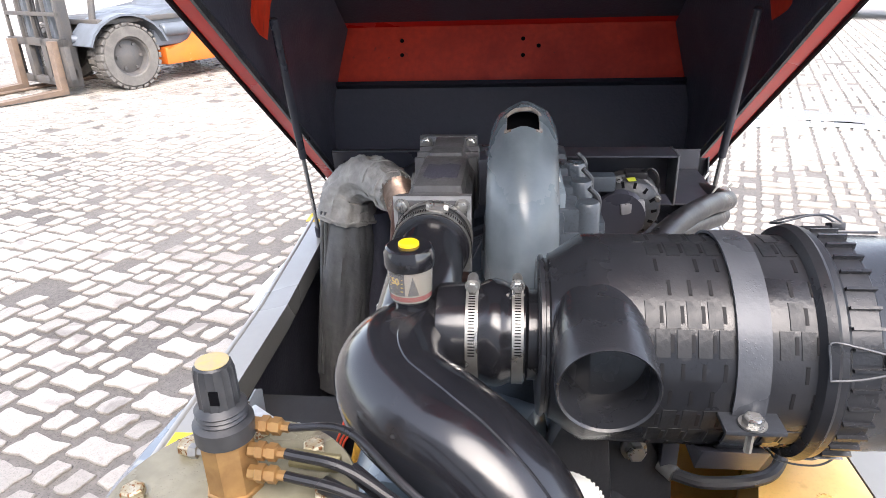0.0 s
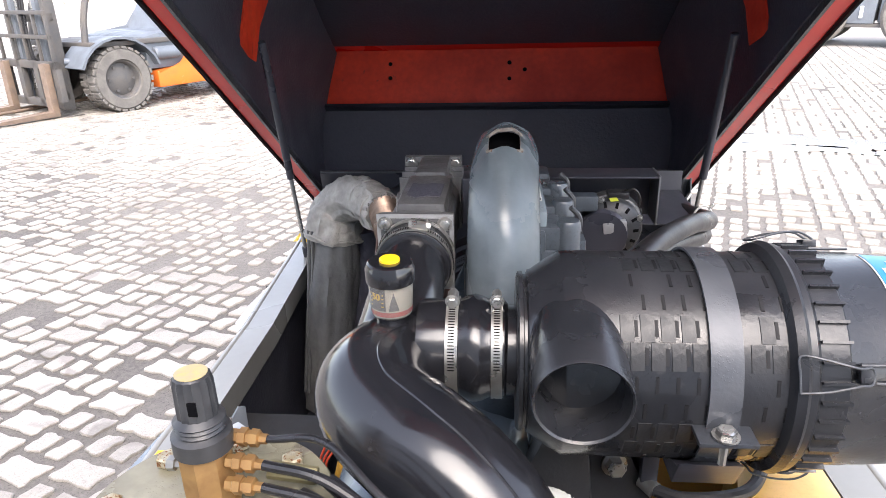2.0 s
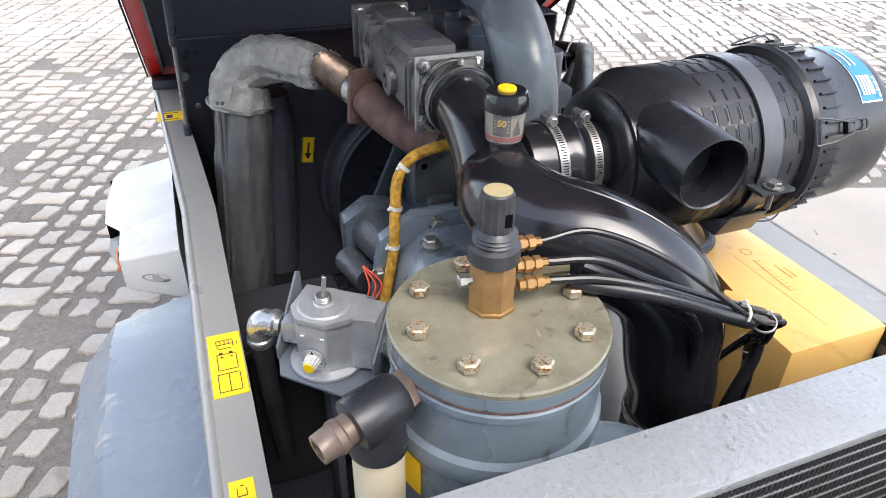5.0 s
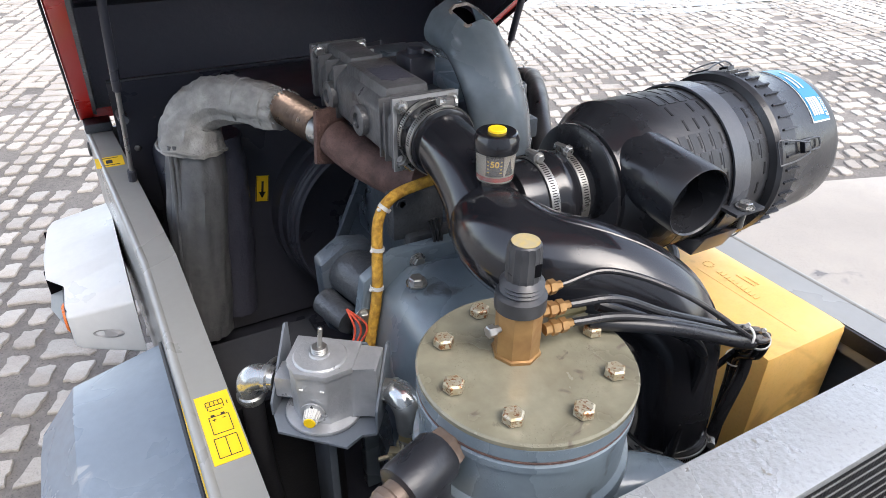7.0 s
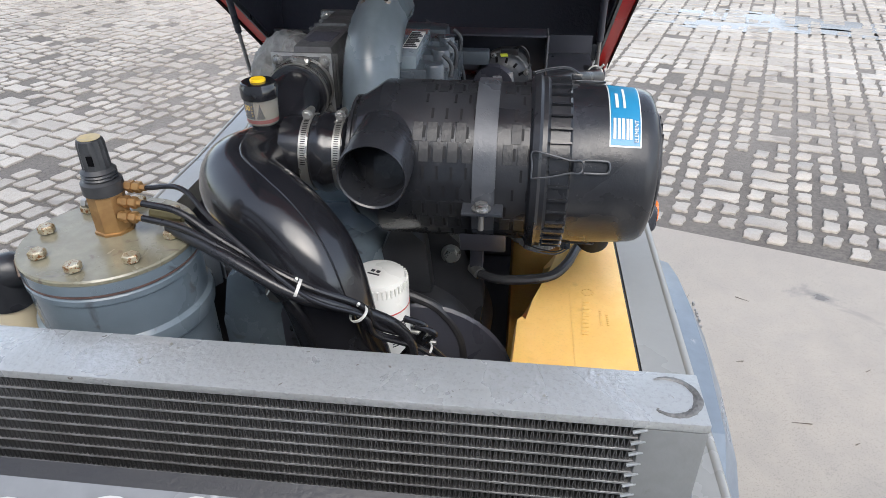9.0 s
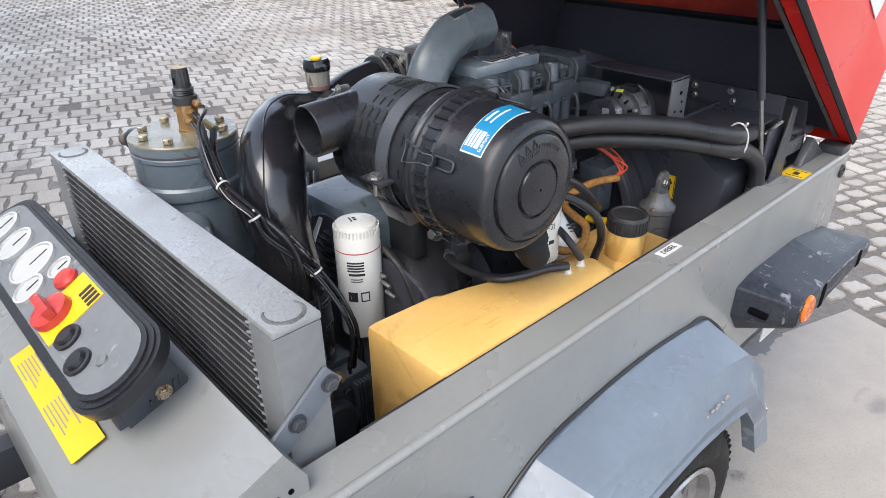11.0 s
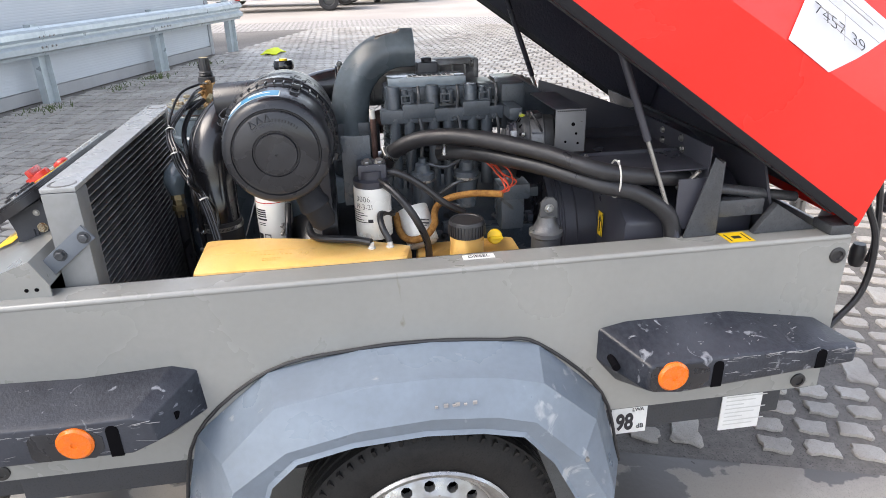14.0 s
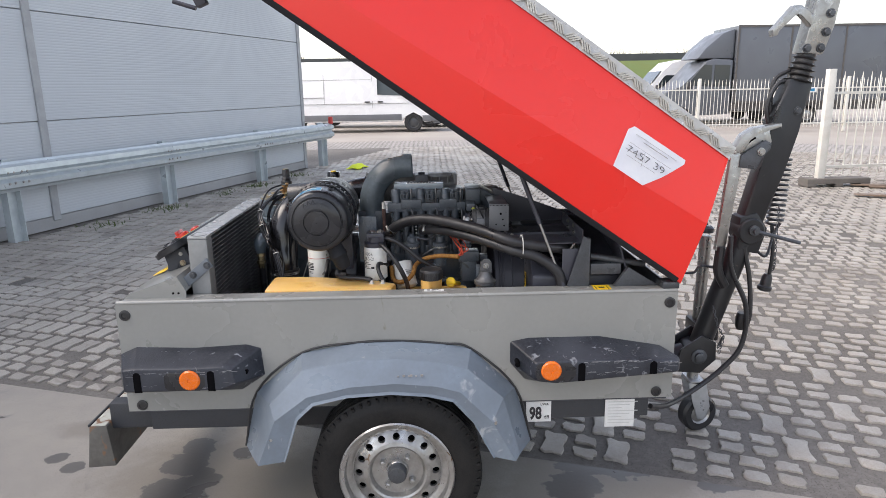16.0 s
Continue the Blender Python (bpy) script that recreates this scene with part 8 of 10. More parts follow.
for k in range(3):
    y = 0.985 + 0.098 * k
    b = nbm()
    box(b, 0.05, 0.112, y - 0.045, y + 0.045, 1.13, 1.184, 0.006)
    box(b, 0.04, 0.106, y - 0.04, y + 0.026, 1.182, 1.219, 0.007)
    lathe(b, [(1.15, 0.0185), (1.222, 0.0175), (1.226, 0.015), (1.2265, 0.0001)], (0.116, y - 0.026, 0), (0, 0, 1), 20)
    lathe(b, [(1.18, 0.0095), (1.216, 0.009), (1.218, 0.007)], (0.119, y + 0.002, 0), (0, 0, 1), 12)
    lathe(b, [(1.18, 0.0095), (1.21, 0.009), (1.212, 0.007)], (0.119, y + 0.02, 0), (0, 0, 1), 12)
    for z0, z1, d0, d1 in ((1.186, 1.19, -0.006, 0.016), (1.203, 1.207, -0.006, 0.016), (1.186, 1.207, -0.008, -0.004), (1.186, 1.207, 0.014, 0.018)):
        box(b, 0.126, 0.136, y + d0, y + d1, z0, z1, 0.001)
    part("rocker_cover", b, ENGINE, eng)
    b = nbm()
    for dy in (-0.025, 0.012):
        rod(b, (0.132, y + dy, 0.97), (0.128, y + dy, 1.152), 0.0145, seg=16)
    part("pushrod_tube", b, ENGINE, eng)
    b = nbm()
    tube(b, [(0.125, y + 0.036, 1.225), (0.14, y + 0.036, 1.205), (0.137, y + 0.034, 1.16), (0.148, y + 0.04, 1.12), (0.15, y + 0.036, 1.05), (0.17, y + 0.02, 1.02)], 0.0042, 8, 6)
    part("injection_line", b, CASTING, eng)
b = nbm()
box(b, 0.1, 0.142, 0.925, 1.235, 1.138, 1.172, 0.004)
box(b, 0.1, 0.146, 0.98, 1.06, 1.15, 1.186, 0.004)
box(b, 0.1, 0.146, 1.13, 1.2, 1.15, 1.186, 0.004)
part("air_rail", b, ENGINE, eng)
for y in (0.96, 1.0, 1.06, 1.11, 1.17, 1.21):
    b = nbm()
    hexbolt(b, (0.1415, y, 1.146), (1, 0, 0), 0.005, 0.005)
    part("rail_bolt", b, ENGINE, eng)
for y in (1.018, 1.13):
    b = nbm()
    lathe(b, [(0.93, 0.026), (1.0, 0.026), (1.004, 0.031), (1.022, 0.031), (1.026, 0.02), (1.045, 0.018), (1.05, 0.01), (1.06, 0.01)], (0.185, y, 0), (0, 0, 1), 20)
    p = part("injection_pump", b, ENGINE, eng)
    b = nbm()
    lathe(b, [(1.0035, 0.0325), (1.009, 0.0325)], (0.185, y, 0), (0, 0, 1), 20)
    part("pump_collar", b, STEEL, p)
b = nbm()
tube(b, [(0.185, 1.03, 1.045), (0.19, 1.075, 1.035), (0.185, 1.115, 1.05)], 0.0045, 8)
tube(b, [(0.2, 1.06, 0.97), (0.215, 1.1, 1.0), (0.2, 1.14, 1.0)], 0.0045, 8)
part("fuel_pipe", b, CASTING, eng)
b = nbm()
box(b, -0.042, 0.006, 1.035, 1.09, 1.19, 1.266, 0.006)
lathe(b, [(1.265, 0.014), (1.274, 0.014), (1.276, 0.011)], (-0.018, 1.062, 0), (0, 0, 1), 18)
part("breather_box", b, BLACK_SHEET, eng)
b = nbm()
box(b, 0.01, 0.11, 1.235, 1.30, 1.10, 1.22, 0.012)
box(b, 0.1, 0.2, 1.235, 1.27, 1.145, 1.175, 0.006)
prism(b, [(1.235, 1.22), (1.30, 1.22), (1.38, 1.175), (1.4, 1.13), (1.3, 1.1)], "x", -0.06, 0.08, 0.01)
part("cooling_duct", b, ENGINE, eng)
random.seed(31)
for k in range(26):
    b = nbm()
    y, z = random.uniform(0.95, 1.3), random.uniform(0.62, 0.95)
    s = random.uniform(0.01, 0.03)
    box(b, 0.165, 0.172 + random.uniform(0.005, 0.03), y, y + s, z, z + s * random.uniform(0.6, 1.4), 0.003)
    part("block_fitting", b, ENGINE, eng)
for k in range(20):
    b = nbm()
    hexbolt(b, (0.172, random.uniform(0.95, 1.3), random.uniform(0.6, 0.95)), (1, 0, 0), 0.007, 0.007)
    part("block_bolt", b, CASTING, eng)
b = nbm()
box(b, 0.18, 0.25, 1.20, 1.28, 0.955, 0.995, 0.006)
box(b, 0.16, 0.235, 1.21, 1.27, 0.87, 0.955, 0.008)
part("governor_box", b, ENGINE, eng)
b = nbm()
lathe(b, [(0, 0.018), (0.012, 0.018), (0.015, 0.015)], (0.352, 1.166, 0.905), (0.9, -0.2, 0.3), 18)
box(b, 0.36, 0.374, 1.150, 1.182, 0.903, 0.911, 0.003)
rod(b, (0.22, 1.2, 0.86), (0.354, 1.166, 0.904), 0.009, seg=10)
part("oil_filler_cap", b, YELLOW, eng, "yellow oil filler cap")
alt = thing("alternator", (0.24, 1.29, 1.04), "grey finned alternator bolted beside the engine", "alternator")
ALT_DARK = mat("dull_dark_casting", (0.05, 0.054, 0.06), 0.5, metal=0.3, col2=(0.03, 0.03, 0.033), amount=0.7, scale=22, bump=0.25, relief=160, spots=((0.14, 0.14, 0.14), 28, 0.3))
ALT_AT, ALT_WAY = Vector((0.225, 1.245, 1.105)), Vector((0.15, 1, 0)).normalized()
b = nbm()
lathe(b, [(0.03, 0.058), (0.032, 0.0615), (0.062, 0.0615), (0.064, 0.058)], ALT_AT, ALT_WAY, 40)
part("stator_ring", b, MANI, alt)
b = nbm()
lathe(b, [(0, 0.018), (0.0, 0.03), (0.006, 0.042), (0.012, 0.054), (0.018, 0.058), (0.03, 0.0585)], ALT_AT, ALT_WAY, 40)
alt_body = part("alternator_body", b, ALT_DARK, alt)
b = nbm()
lathe(b, [(0.064, 0.0585), (0.085, 0.056), (0.1, 0.04), (0.102, 0.02)], ALT_AT, ALT_WAY, 40)
part("rear_shell", b, ALT_DARK, alt)
_, alt_p, alt_q = axes(ALT_WAY)
for k in range(14):
    a = 2 * math.pi * k / 14
    w = alt_p * math.cos(a) + alt_q * math.sin(a)
    b = nbm()
    box(b, -0.0026, 0.0026, -0.0055, 0.0055, -0.001, 0.0012, 0.0, basis(ALT_AT + ALT_WAY * 0.009 + w * 0.0485, ALT_WAY.cross(w), w * 0.75 + ALT_WAY * 0.55))
    part("vent_slot", b, HOLE_SHADE, alt_body)
    if k % 2:
        b = nbm()
        box(b, -0.0016, 0.0016, -0.014, 0.014, -0.001, 0.003, 0.0, basis(ALT_AT + ALT_WAY * 0.047 + w * 0.0615, ALT_WAY.cross(w), ALT_WAY))
        part("cooling_fin", b, CASTING, alt)
for a in (0.4, 1.9, 3.5, 5.0):
    w = alt_p * math.cos(a) + alt_q * math.sin(a)
    b = nbm()
    hexbolt(b, ALT_AT + ALT_WAY * 0.016 + w * 0.058, -ALT_WAY, 0.005, 0.006)
    part("through_bolt", b, STEEL, alt)
b = nbm()
box(b, 0.222, 0.262, 1.27, 1.3, 1.158, 1.172, 0.003)
part("terminal_block", b, RUBBER, alt)
b = nbm()
tube(b, [(0.25, 1.28, 1.17), (0.27, 1.27, 1.178), (0.285, 1.285, 1.15), (0.28, 1.31, 1.1)], 0.003, 6, 6)
part("terminal_wire", b, HOSE, alt)
b = nbm()
box(b, -0.008, 0.008, -0.005, 0.005, 0.0, 0.0006, 0, basis(ALT_AT + ALT_WAY * 0.014 + Vector((0.004, 0, 0.057)), (1, 0.3, 0), (-0.3, 1, 0.45)))
part("tag", b, mat("lime_tag", (0.45, 0.5, 0.05), 0.5), alt, "small lime sticker")
b = nbm()
box(b, -0.022, 0.022, -0.011, 0.011, -0.004, 0.012, 0.003, basis(ALT_AT - ALT_WAY * 0.006 + Vector((0.008, 0, 0.012)), (1, 0, 0.15), (0, 0, 1)))
part("brush_block", b, ALU, alt, "pale brush holder block")
for x in (-0.012, 0.012):
    b = nbm()
    lathe(b, [(0, 0.0085), (0.005, 0.008), (0.006, 0.004), (0.006, 0.0001)], ALT_AT - ALT_WAY * 0.006 + Vector((x + 0.012, 0, -0.026)), -ALT_WAY, 18)
    part("terminal_stud", b, MANI, alt)
b = nbm()
lathe(b, [(0, 0.045), (0.01, 0.041), (0.018, 0.047)], (0.21, 1.23, 1.1), (0.15, 1, 0), 28)
rod(b, (0.16, 1.23, 1.06), (0.23, 1.235, 1.045), 0.012, seg=10)
solo("belt_pulley", b, BLACK_SHEET, "black belt pulley in front of the alternator", "pulley")

b = nbm()
rod(b, (0.09, 0.908, 1.02), (0.085, 0.907, 1.145), 0.0075, seg=14)
pipe = solo("rusty_pipe", b, RUST, "short rusty brown upright pipe beside the air horn", "pipe")
b = nbm()
rod(b, (0.085, 0.907, 1.143), (0.084, 0.906, 1.168), 0.0078, 0.007, 14)
part("pipe_end", b, WHITE_CAN, pipe, "white pipe end")
b = nbm()
box(b, 0.106, 0.1085, 1.198, 1.216, 1.122, 1.138, 0.001)
part("tag", b, WHITE, eng, "small white tag")

b = nbm()
box(b, 0.052, 0.08, 1.0, 1.12, 1.2412, 1.2422)
est = part("engine_sticker", b, WHITE, eng, "worn black and white engine sticker")
for k in range(9):
    b = nbm()
    box(b, 0.0535, 0.0785 - 0.004 * (k % 3), 1.004 + 0.0125 * k, 1.0125 + 0.0125 * k, 1.2422, 1.2428)
    part("print_bar", b, INK, est)

# gear case on the nearside, black bell housing
b = nbm()
prism(b, [(-0.205, 0.53), (0.06, 0.53), (0.06, 0.98), (0.02, 1.005), (-0.14, 1.005), (-0.185, 0.97), (-0.205, 0.88)], "y", 0.63, 0.86, 0.022)
gear = thing("gear_case", (-0.07, 0.75, 0.51), "blue-grey painted gear case with bolted flange", "housing")
part("case", b, ENGINE_LIGHT, gear)
b = nbm()
prism(b, [(-0.225, 0.53), (0.085, 0.53), (0.085, 0.99), (0.04, 1.025), (-0.155, 1.025), (-0.21, 0.99), (-0.225, 0.89)], "y", 0.858, 0.882, 0.006)
flg = part("case_flange", b, ENGINE_LIGHT, gear)
for p in ((-0.12, 0.858, 1.005), (-0.02, 0.858, 1.006), (-0.215, 0.858, 0.93)):
    b = nbm()
    hexbolt(b, p, (0, -1, 0), 0.01, 0.01)
    part("case_bolt", b, STEEL, flg)
b = nbm()
hexbolt(b, (-0.15, 0.8, 1.005), (0, 0, 1), 0.012, 0.011)
part("case_bolt", b, STEEL, gear)
b = nbm()
hexbolt(b, (-0.1, 0.628, 0.95), (0, -1, 0.2), 0.012, 0.011)
part("case_bolt", b, STEEL, gear)
b = nbm()
prism(b, [(-0.094, 0.53), (0.058, 0.53), (0.058, 0.985), (-0.02, 0.985), (-0.045, 0.978), (-0.068, 0.965), (-0.084, 0.945), (-0.094, 0.915)], "y", 0.619, 0.631, 0.003)
cover_plate = part("louvred_cover", b, BLACK_SHEET, gear, "black louvred cover plate")
for x0, z in ((-0.079, 0.793), (-0.079, 0.813), (-0.079, 0.833), (-0.079, 0.853), (-0.079, 0.873), (-0.079, 0.893), (-0.064, 0.912), (-0.049, 0.93), (-0.021, 0.948)):
    b = nbm()
    box(b, x0, 0.05, 0.609, 0.621, z - 0.005, z + 0.004, 0.0035)
    part("louvre", b, FILTER_BLACK, cover_plate)
b = nbm()
sheet(b, [[(-0.037, 0.54, 0.82), (0.004, 0.54, 0.82)], [(-0.033, 0.565, 0.888), (-0.009, 0.565, 0.888)], [(-0.024, 0.585, 0.94), (-0.01, 0.585, 0.94)], [(-0.018, 0.606, 0.985), (-0.008, 0.606, 0.985)]], 0.003)
part("white_strip", b, WHITE, gear, "pale white plastic strip over the cover")
bell = thing("bell_housing", (0.18, 0.78, 0.51), "black cast bell housing with louvred cover", "housing")
b = nbm()
lathe(b, [(0.0, 0.12), (0.01, 0.135), (0.06, 0.155), (0.13, 0.165), (0.2, 0.17), (0.2, 0.05)], (0.07, 0.67, 0.75), (0, 1, 0), 56)
prism(b, [(0.02, 0.78), (0.216, 0.78), (0.226, 0.86), (0.221, 0.912), (0.205, 0.95), (0.18, 0.975), (0.15, 1.02), (0.08, 1.045)], "y", 0.757, 0.80, 0.006)
prism(b, [(0.02, 0.9), (0.14, 0.9), (0.13, 1.0), (0.08, 1.045)], "y", 0.72, 0.757, 0.01)
part("bell", b, mat("black_casting", (0.02, 0.021, 0.024), 0.36, col2=(0.04, 0.04, 0.044), amount=0.5, bump=0.15), bell)
b = nbm()
hexbolt(b, (0.167, 0.757, 0.962), (0.1, -0.98, 0.2), 0.0125, 0.018)
rod(b, (0.205, 0.757, 0.938), (0.218, 0.74, 0.935), 0.011, seg=14)
part("bell_bolt", b, STEEL, bell)
lou = nbm()
box(lou, -0.055, 0.055, -0.006, 0.006, -0.006, 0.006, 0.004)
lou_me = finish(lou, RUBBER)
for k in range(7):
    piece("louvre", lou_me, Matrix.Translation((0.045, 0.662, 0.985 - 0.026 * k)), bell)
b = nbm()
lathe(b, [(0, 0.155), (0.004, 0.15), (0.004, 0.0001)], (0.13, 0.6715, 0.76), (0, -1, 0), 40, False)
part("bell_cover", b, BLACK_SHEET, bell)
for z, x in ((0.885, 0.115), (0.868, 0.128), (0.85, 0.142)):
    b = nbm()
    rod(b, (x - 0.02, 0.655, z), (x + 0.012, 0.652, z), 0.004, seg=10, bev=0.001)
    part("cover_stud", b, STEEL, bell)
b = nbm()
tube(b, [(0.1, 0.672, 0.935), (0.153, 0.672, 0.908), (0.189, 0.672, 0.857), (0.2, 0.672, 0.80)], 0.008, 10, 6)
part("cast_rib", b, RUBBER, bell)
# frame and pipes low in the bay
b = nbm()
box(b, 0.05, 0.17, 0.4, 0.57, 0.53, 0.735, 0.014)
valve = solo("unloader_valve", b, ENGINE, "oily dark blue-grey valve block with ribs under the duct", "valve")
b = nbm()
lathe(b, [(0, 0.05), (0.02, 0.05), (0.026, 0.044), (0.026, 0.0001)], (0.168, 0.47, 0.65), (1, 0, 0), 28)
part("valve_cap", b, ENGINE, valve)
for k in range(6):
    b = nbm()
    box(b, 0.168, 0.186, 0.523 + 0.0075 * k, 0.527 + 0.0075 * k, 0.57, 0.72, 0.001)
    part("cooling_rib", b, ENGINE, valve)
b = nbm()
box(b, 0.06, 0.13, 0.42, 0.55, 0.733, 0.75, 0.006)
lathe(b, [(0, 0.03), (0.02, 0.03), (0.024, 0.026), (0.05, 0.022)], (0.1, 0.5, 0.748), (0, 0, 1), 24)
part("top_flange", b, ENGINE, valve)
for y, z in ((0.425, 0.6), (0.425, 0.705), (0.51, 0.6), (0.51, 0.705)):
    b = nbm()
    hexbolt(b, (0.17, y, z), (1, 0, 0), 0.008, 0.007)
    part("valve_bolt", b, CASTING, valve)
b = nbm()
rod(b, (0.07, 0.63, 0.9), (-0.02, 0.66, 0.95), 0.02, seg=14)
solo("stub_pipe", b, ENGINE, "short blue-grey stub pipe beside the duct", "pipe")
b = nbm()
tube(b, [(0.16, 0.47, 0.7), (0.19, 0.455, 0.76), (0.215, 0.47, 0.79)], 0.012, 8)
lathe(b, [(0, 0.012), (0.02, 0.013)], (0.2, 0.455, 0.77), (0.3, -0.3, 1), 6)
solo("brass_elbow", b, BRASS, "grimy brass elbow fitting", "fitting")

# starter and solenoid seen past the gear case
b = nbm()
lathe(b, [(0, 0.035), (0.006, 0.042), (0.09, 0.042), (0.1, 0.036), (0.13, 0.03)], (-0.17, 0.89, 0.94), (-0.25, 0.97, 0.05), 24)
lathe(b, [(0, 0.022), (0.07, 0.024), (0.075, 0.018)], (-0.225, 0.89, 0.90), (-0.25, 0.97, 0.05), 18)
solo("starter_motor", b, CASTING, "wet dark starter motor beside the gear case", "starter motor")
b = nbm()
prism(b, [(-0.24, 0.84), (-0.19, 0.80), (-0.15, 0.99), (-0.2, 1.0), (-0.245, 0.97)], "y", 0.96, 1.0, 0.01)
solo("engine_mount", b, ENGINE, "blue-grey engine mount bracket", "bracket")
b = nbm()
prism(b, [(-0.16, 0.8), (-0.135, 0.8), (-0.02, 1.06), (-0.045, 1.06)], "y", 1.2, 1.215, 0.004)
solo("engine_stay", b, ENGINE, "blue-grey flat steel stay by the fan", "bracket")
b = nbm()
box(b, -0.14, -0.05, 0.9, 0.93, 1.02, 1.10, 0.006)
box(b, -0.12, -0.02, 0.885, 0.91, 0.96, 1.03, 0.006)
for p in ((-0.125, 0.899, 1.085), (-0.07, 0.899, 1.04), (-0.1, 0.884, 0.985), (-0.04, 0.884, 1.0)):
    lathe(b, [(0, 0.009), (0.003, 0.009), (0.003, 0.005), (0, 0.005)], p, (0, -1, 0), 14)
solo("adapter_plate", b, CASTING, "grey cast adapter plate with bolt holes", "plate")

# harnesses and wires
b = nbm()
tube(b, [(-0.07, 0.865, 1.135), (-0.105, 0.868, 1.13), (-0.15, 0.875, 1.115), (-0.176, 0.872, 1.085), (-0.185, 0.862, 1.03), (-0.193, 0.85, 0.97), (-0.21, 0.84, 0.9), (-0.23, 0.83, 0.82)], 0.0085, 12, 8)
har = solo("cable_harness", b, YELLOW_HARNESS, "yellow braided cable harness beside the gear case", "cable", "cable harnesses")
for p, w in (((-0.165, 0.874, 1.1), (-0.6, 0, -0.7)), ((-0.183, 0.864, 1.04), (-0.15, -0.1, -1)), ((-0.192, 0.852, 0.98), (-0.15, -0.1, -1))):
    b = nbm()
    lathe(b, [(-0.003, 0.009), (-0.003, 0.0105), (0.003, 0.0105), (0.003, 0.009)], p, w, 14, False)
    rod(b, Vector(p) + Vector((-0.009, -0.004, 0)), Vector(p) + Vector((-0.013, -0.006, 0.003)), 0.0028, seg=6)
    part("tie", b, TIE, har)
b = nbm()
tube(b, [(0.29, 1.20, 0.987), (0.272, 1.16, 0.986), (0.264, 1.123, 0.985), (0.255, 1.075, 0.975), (0.262, 1.043, 0.96), (0.3, 1.03, 0.952), (0.333, 1.025, 0.94), (0.345, 1.0, 0.915), (0.335, 0.965, 0.906), (0.3, 0.945, 0.915), (0.27, 0.94, 0.95)], 0.0085, 12, 8)
solo("cable_harness", b, BROWN_HARNESS, "brown braided harness along the engine block", "cable", "cable harnesses")
random.seed(41)
for k in range(5):
    b = nbm()
    j = lambda s: random.uniform(-s, s)
    tube(b, [(0.288 + j(0.004), 1.195 + j(0.006), 0.99), (0.29 + j(0.02), 1.22 + j(0.02), 1.01 + j(0.01)), (0.26 + j(0.015), 1.2 + j(0.02), 1.035 + j(0.01)), (0.22 + j(0.01), 1.165 + j(0.015), 1.065 + j(0.01))], 0.002, 6, 6)
    solo("wire", b, RED_WIRE, "thin red wire at the engine block", "wire", "red wires")
for k in range(3):
    b = nbm()
    tube(b, [(-0.245 + 0.006 * k, 0.83, 0.83), (-0.25 + 0.005 * k, 0.835, 0.88), (-0.236 + 0.01 * k, 0.84, 0.92), (-0.24, 0.86, 0.95)], 0.0018, 6, 6)
    solo("wire", b, RED_WIRE, "thin red wire beside the yellow harness", "wire", "red wires")
b = nbm()
for k in range(3):
    tube(b, [(-0.09 + 0.008 * k, 0.875, 1.06), (-0.085 + 0.006 * k, 0.865, 1.02), (-0.095 + 0.008 * k, 0.868, 0.97)], 0.0028, 6, 6)
solo("wire_bundle", b, HOSE, "black wires hanging at the adapter plate", "wire")

# large hoses over the engine
b = nbm()
tube(b, [(0.16, 0.925, 1.045), (0.185, 0.955, 1.085), (0.22, 1.02, 1.118), (0.285, 1.12, 1.13), (0.375, 1.26, 1.112), (0.442, 1.365, 1.084), (0.447, 1.44, 1.066), (0.43, 1.54, 1.048), (0.40, 1.62, 1.03)], 0.0195, 18, 8)
oh = solo("oil_hose", b, HOSE, "thick black hose arching over the engine", "hose", "oil hoses")
clamp_band("hose_clamp", (0.178, 0.945, 1.075), (0.6, 0.7, 0.9), 0.0212, 0.01, oh, (0.5, -0.6, 0.2))
b = nbm()
lathe(b, [(0, 0.0205), (0.03, 0.0215), (0.034, 0.0195)], (0.41, 1.603, 1.034), (-0.4, 0.85, -0.2), 20)
part("hose_ferrule", b, STEEL, oh)
b = nbm()
tube(b, [(0.2, 1.06, 1.075), (0.26, 1.13, 1.088), (0.36, 1.26, 1.075), (0.44, 1.385, 1.045), (0.45, 1.47, 1.02), (0.455, 1.545, 0.965), (0.45, 1.57, 0.88)], 0.0195, 18, 8)
oh = solo("oil_hose", b, HOSE, "thick black hose dropping beside the cowl", "hose", "oil hoses")
clamp_band("hose_clamp", (0.215, 1.082, 1.08), (0.6, 0.8, 0.2), 0.0212, 0.01, oh, (0.5, -0.4, 0.3))
b = nbm()
lathe(b, [(0, 0.0205), (0.03, 0.0215), (0.034, 0.0195)], (0.452, 1.563, 0.905), (0, 0.1, -1), 20)
part("hose_ferrule", b, STEEL, oh)
b = nbm()
pts = []
for k in range(25):
    a = 2 * math.pi * k / 24
    pts.append((0.446 + 0.024 * math.cos(a), 1.415 + 0.004 * math.cos(a), 1.058 + 0.042 * math.sin(a)))
tube(b, pts, 0.0022, 6, 1)
rod(b, (0.46, 1.415, 1.097), (0.465, 1.412, 1.104), 0.003, seg=6)
solo("cable_tie", b, TIE, "white cable tie round two thick hoses", "cable tie", "cable ties")
b = nbm()
rod(b, (0.44, 1.585, 1.03), (0.47, 1.6, 1.07), 0.005, seg=8)
lathe(b, [(0, 0.014), (0.02, 0.014)], (0.43, 1.58, 1.02), (0.5, 0.2, 0.7), 6)
solo("drain_tap", b, STEEL, "small steel drain tap by the hoses", "tap")
b = nbm()
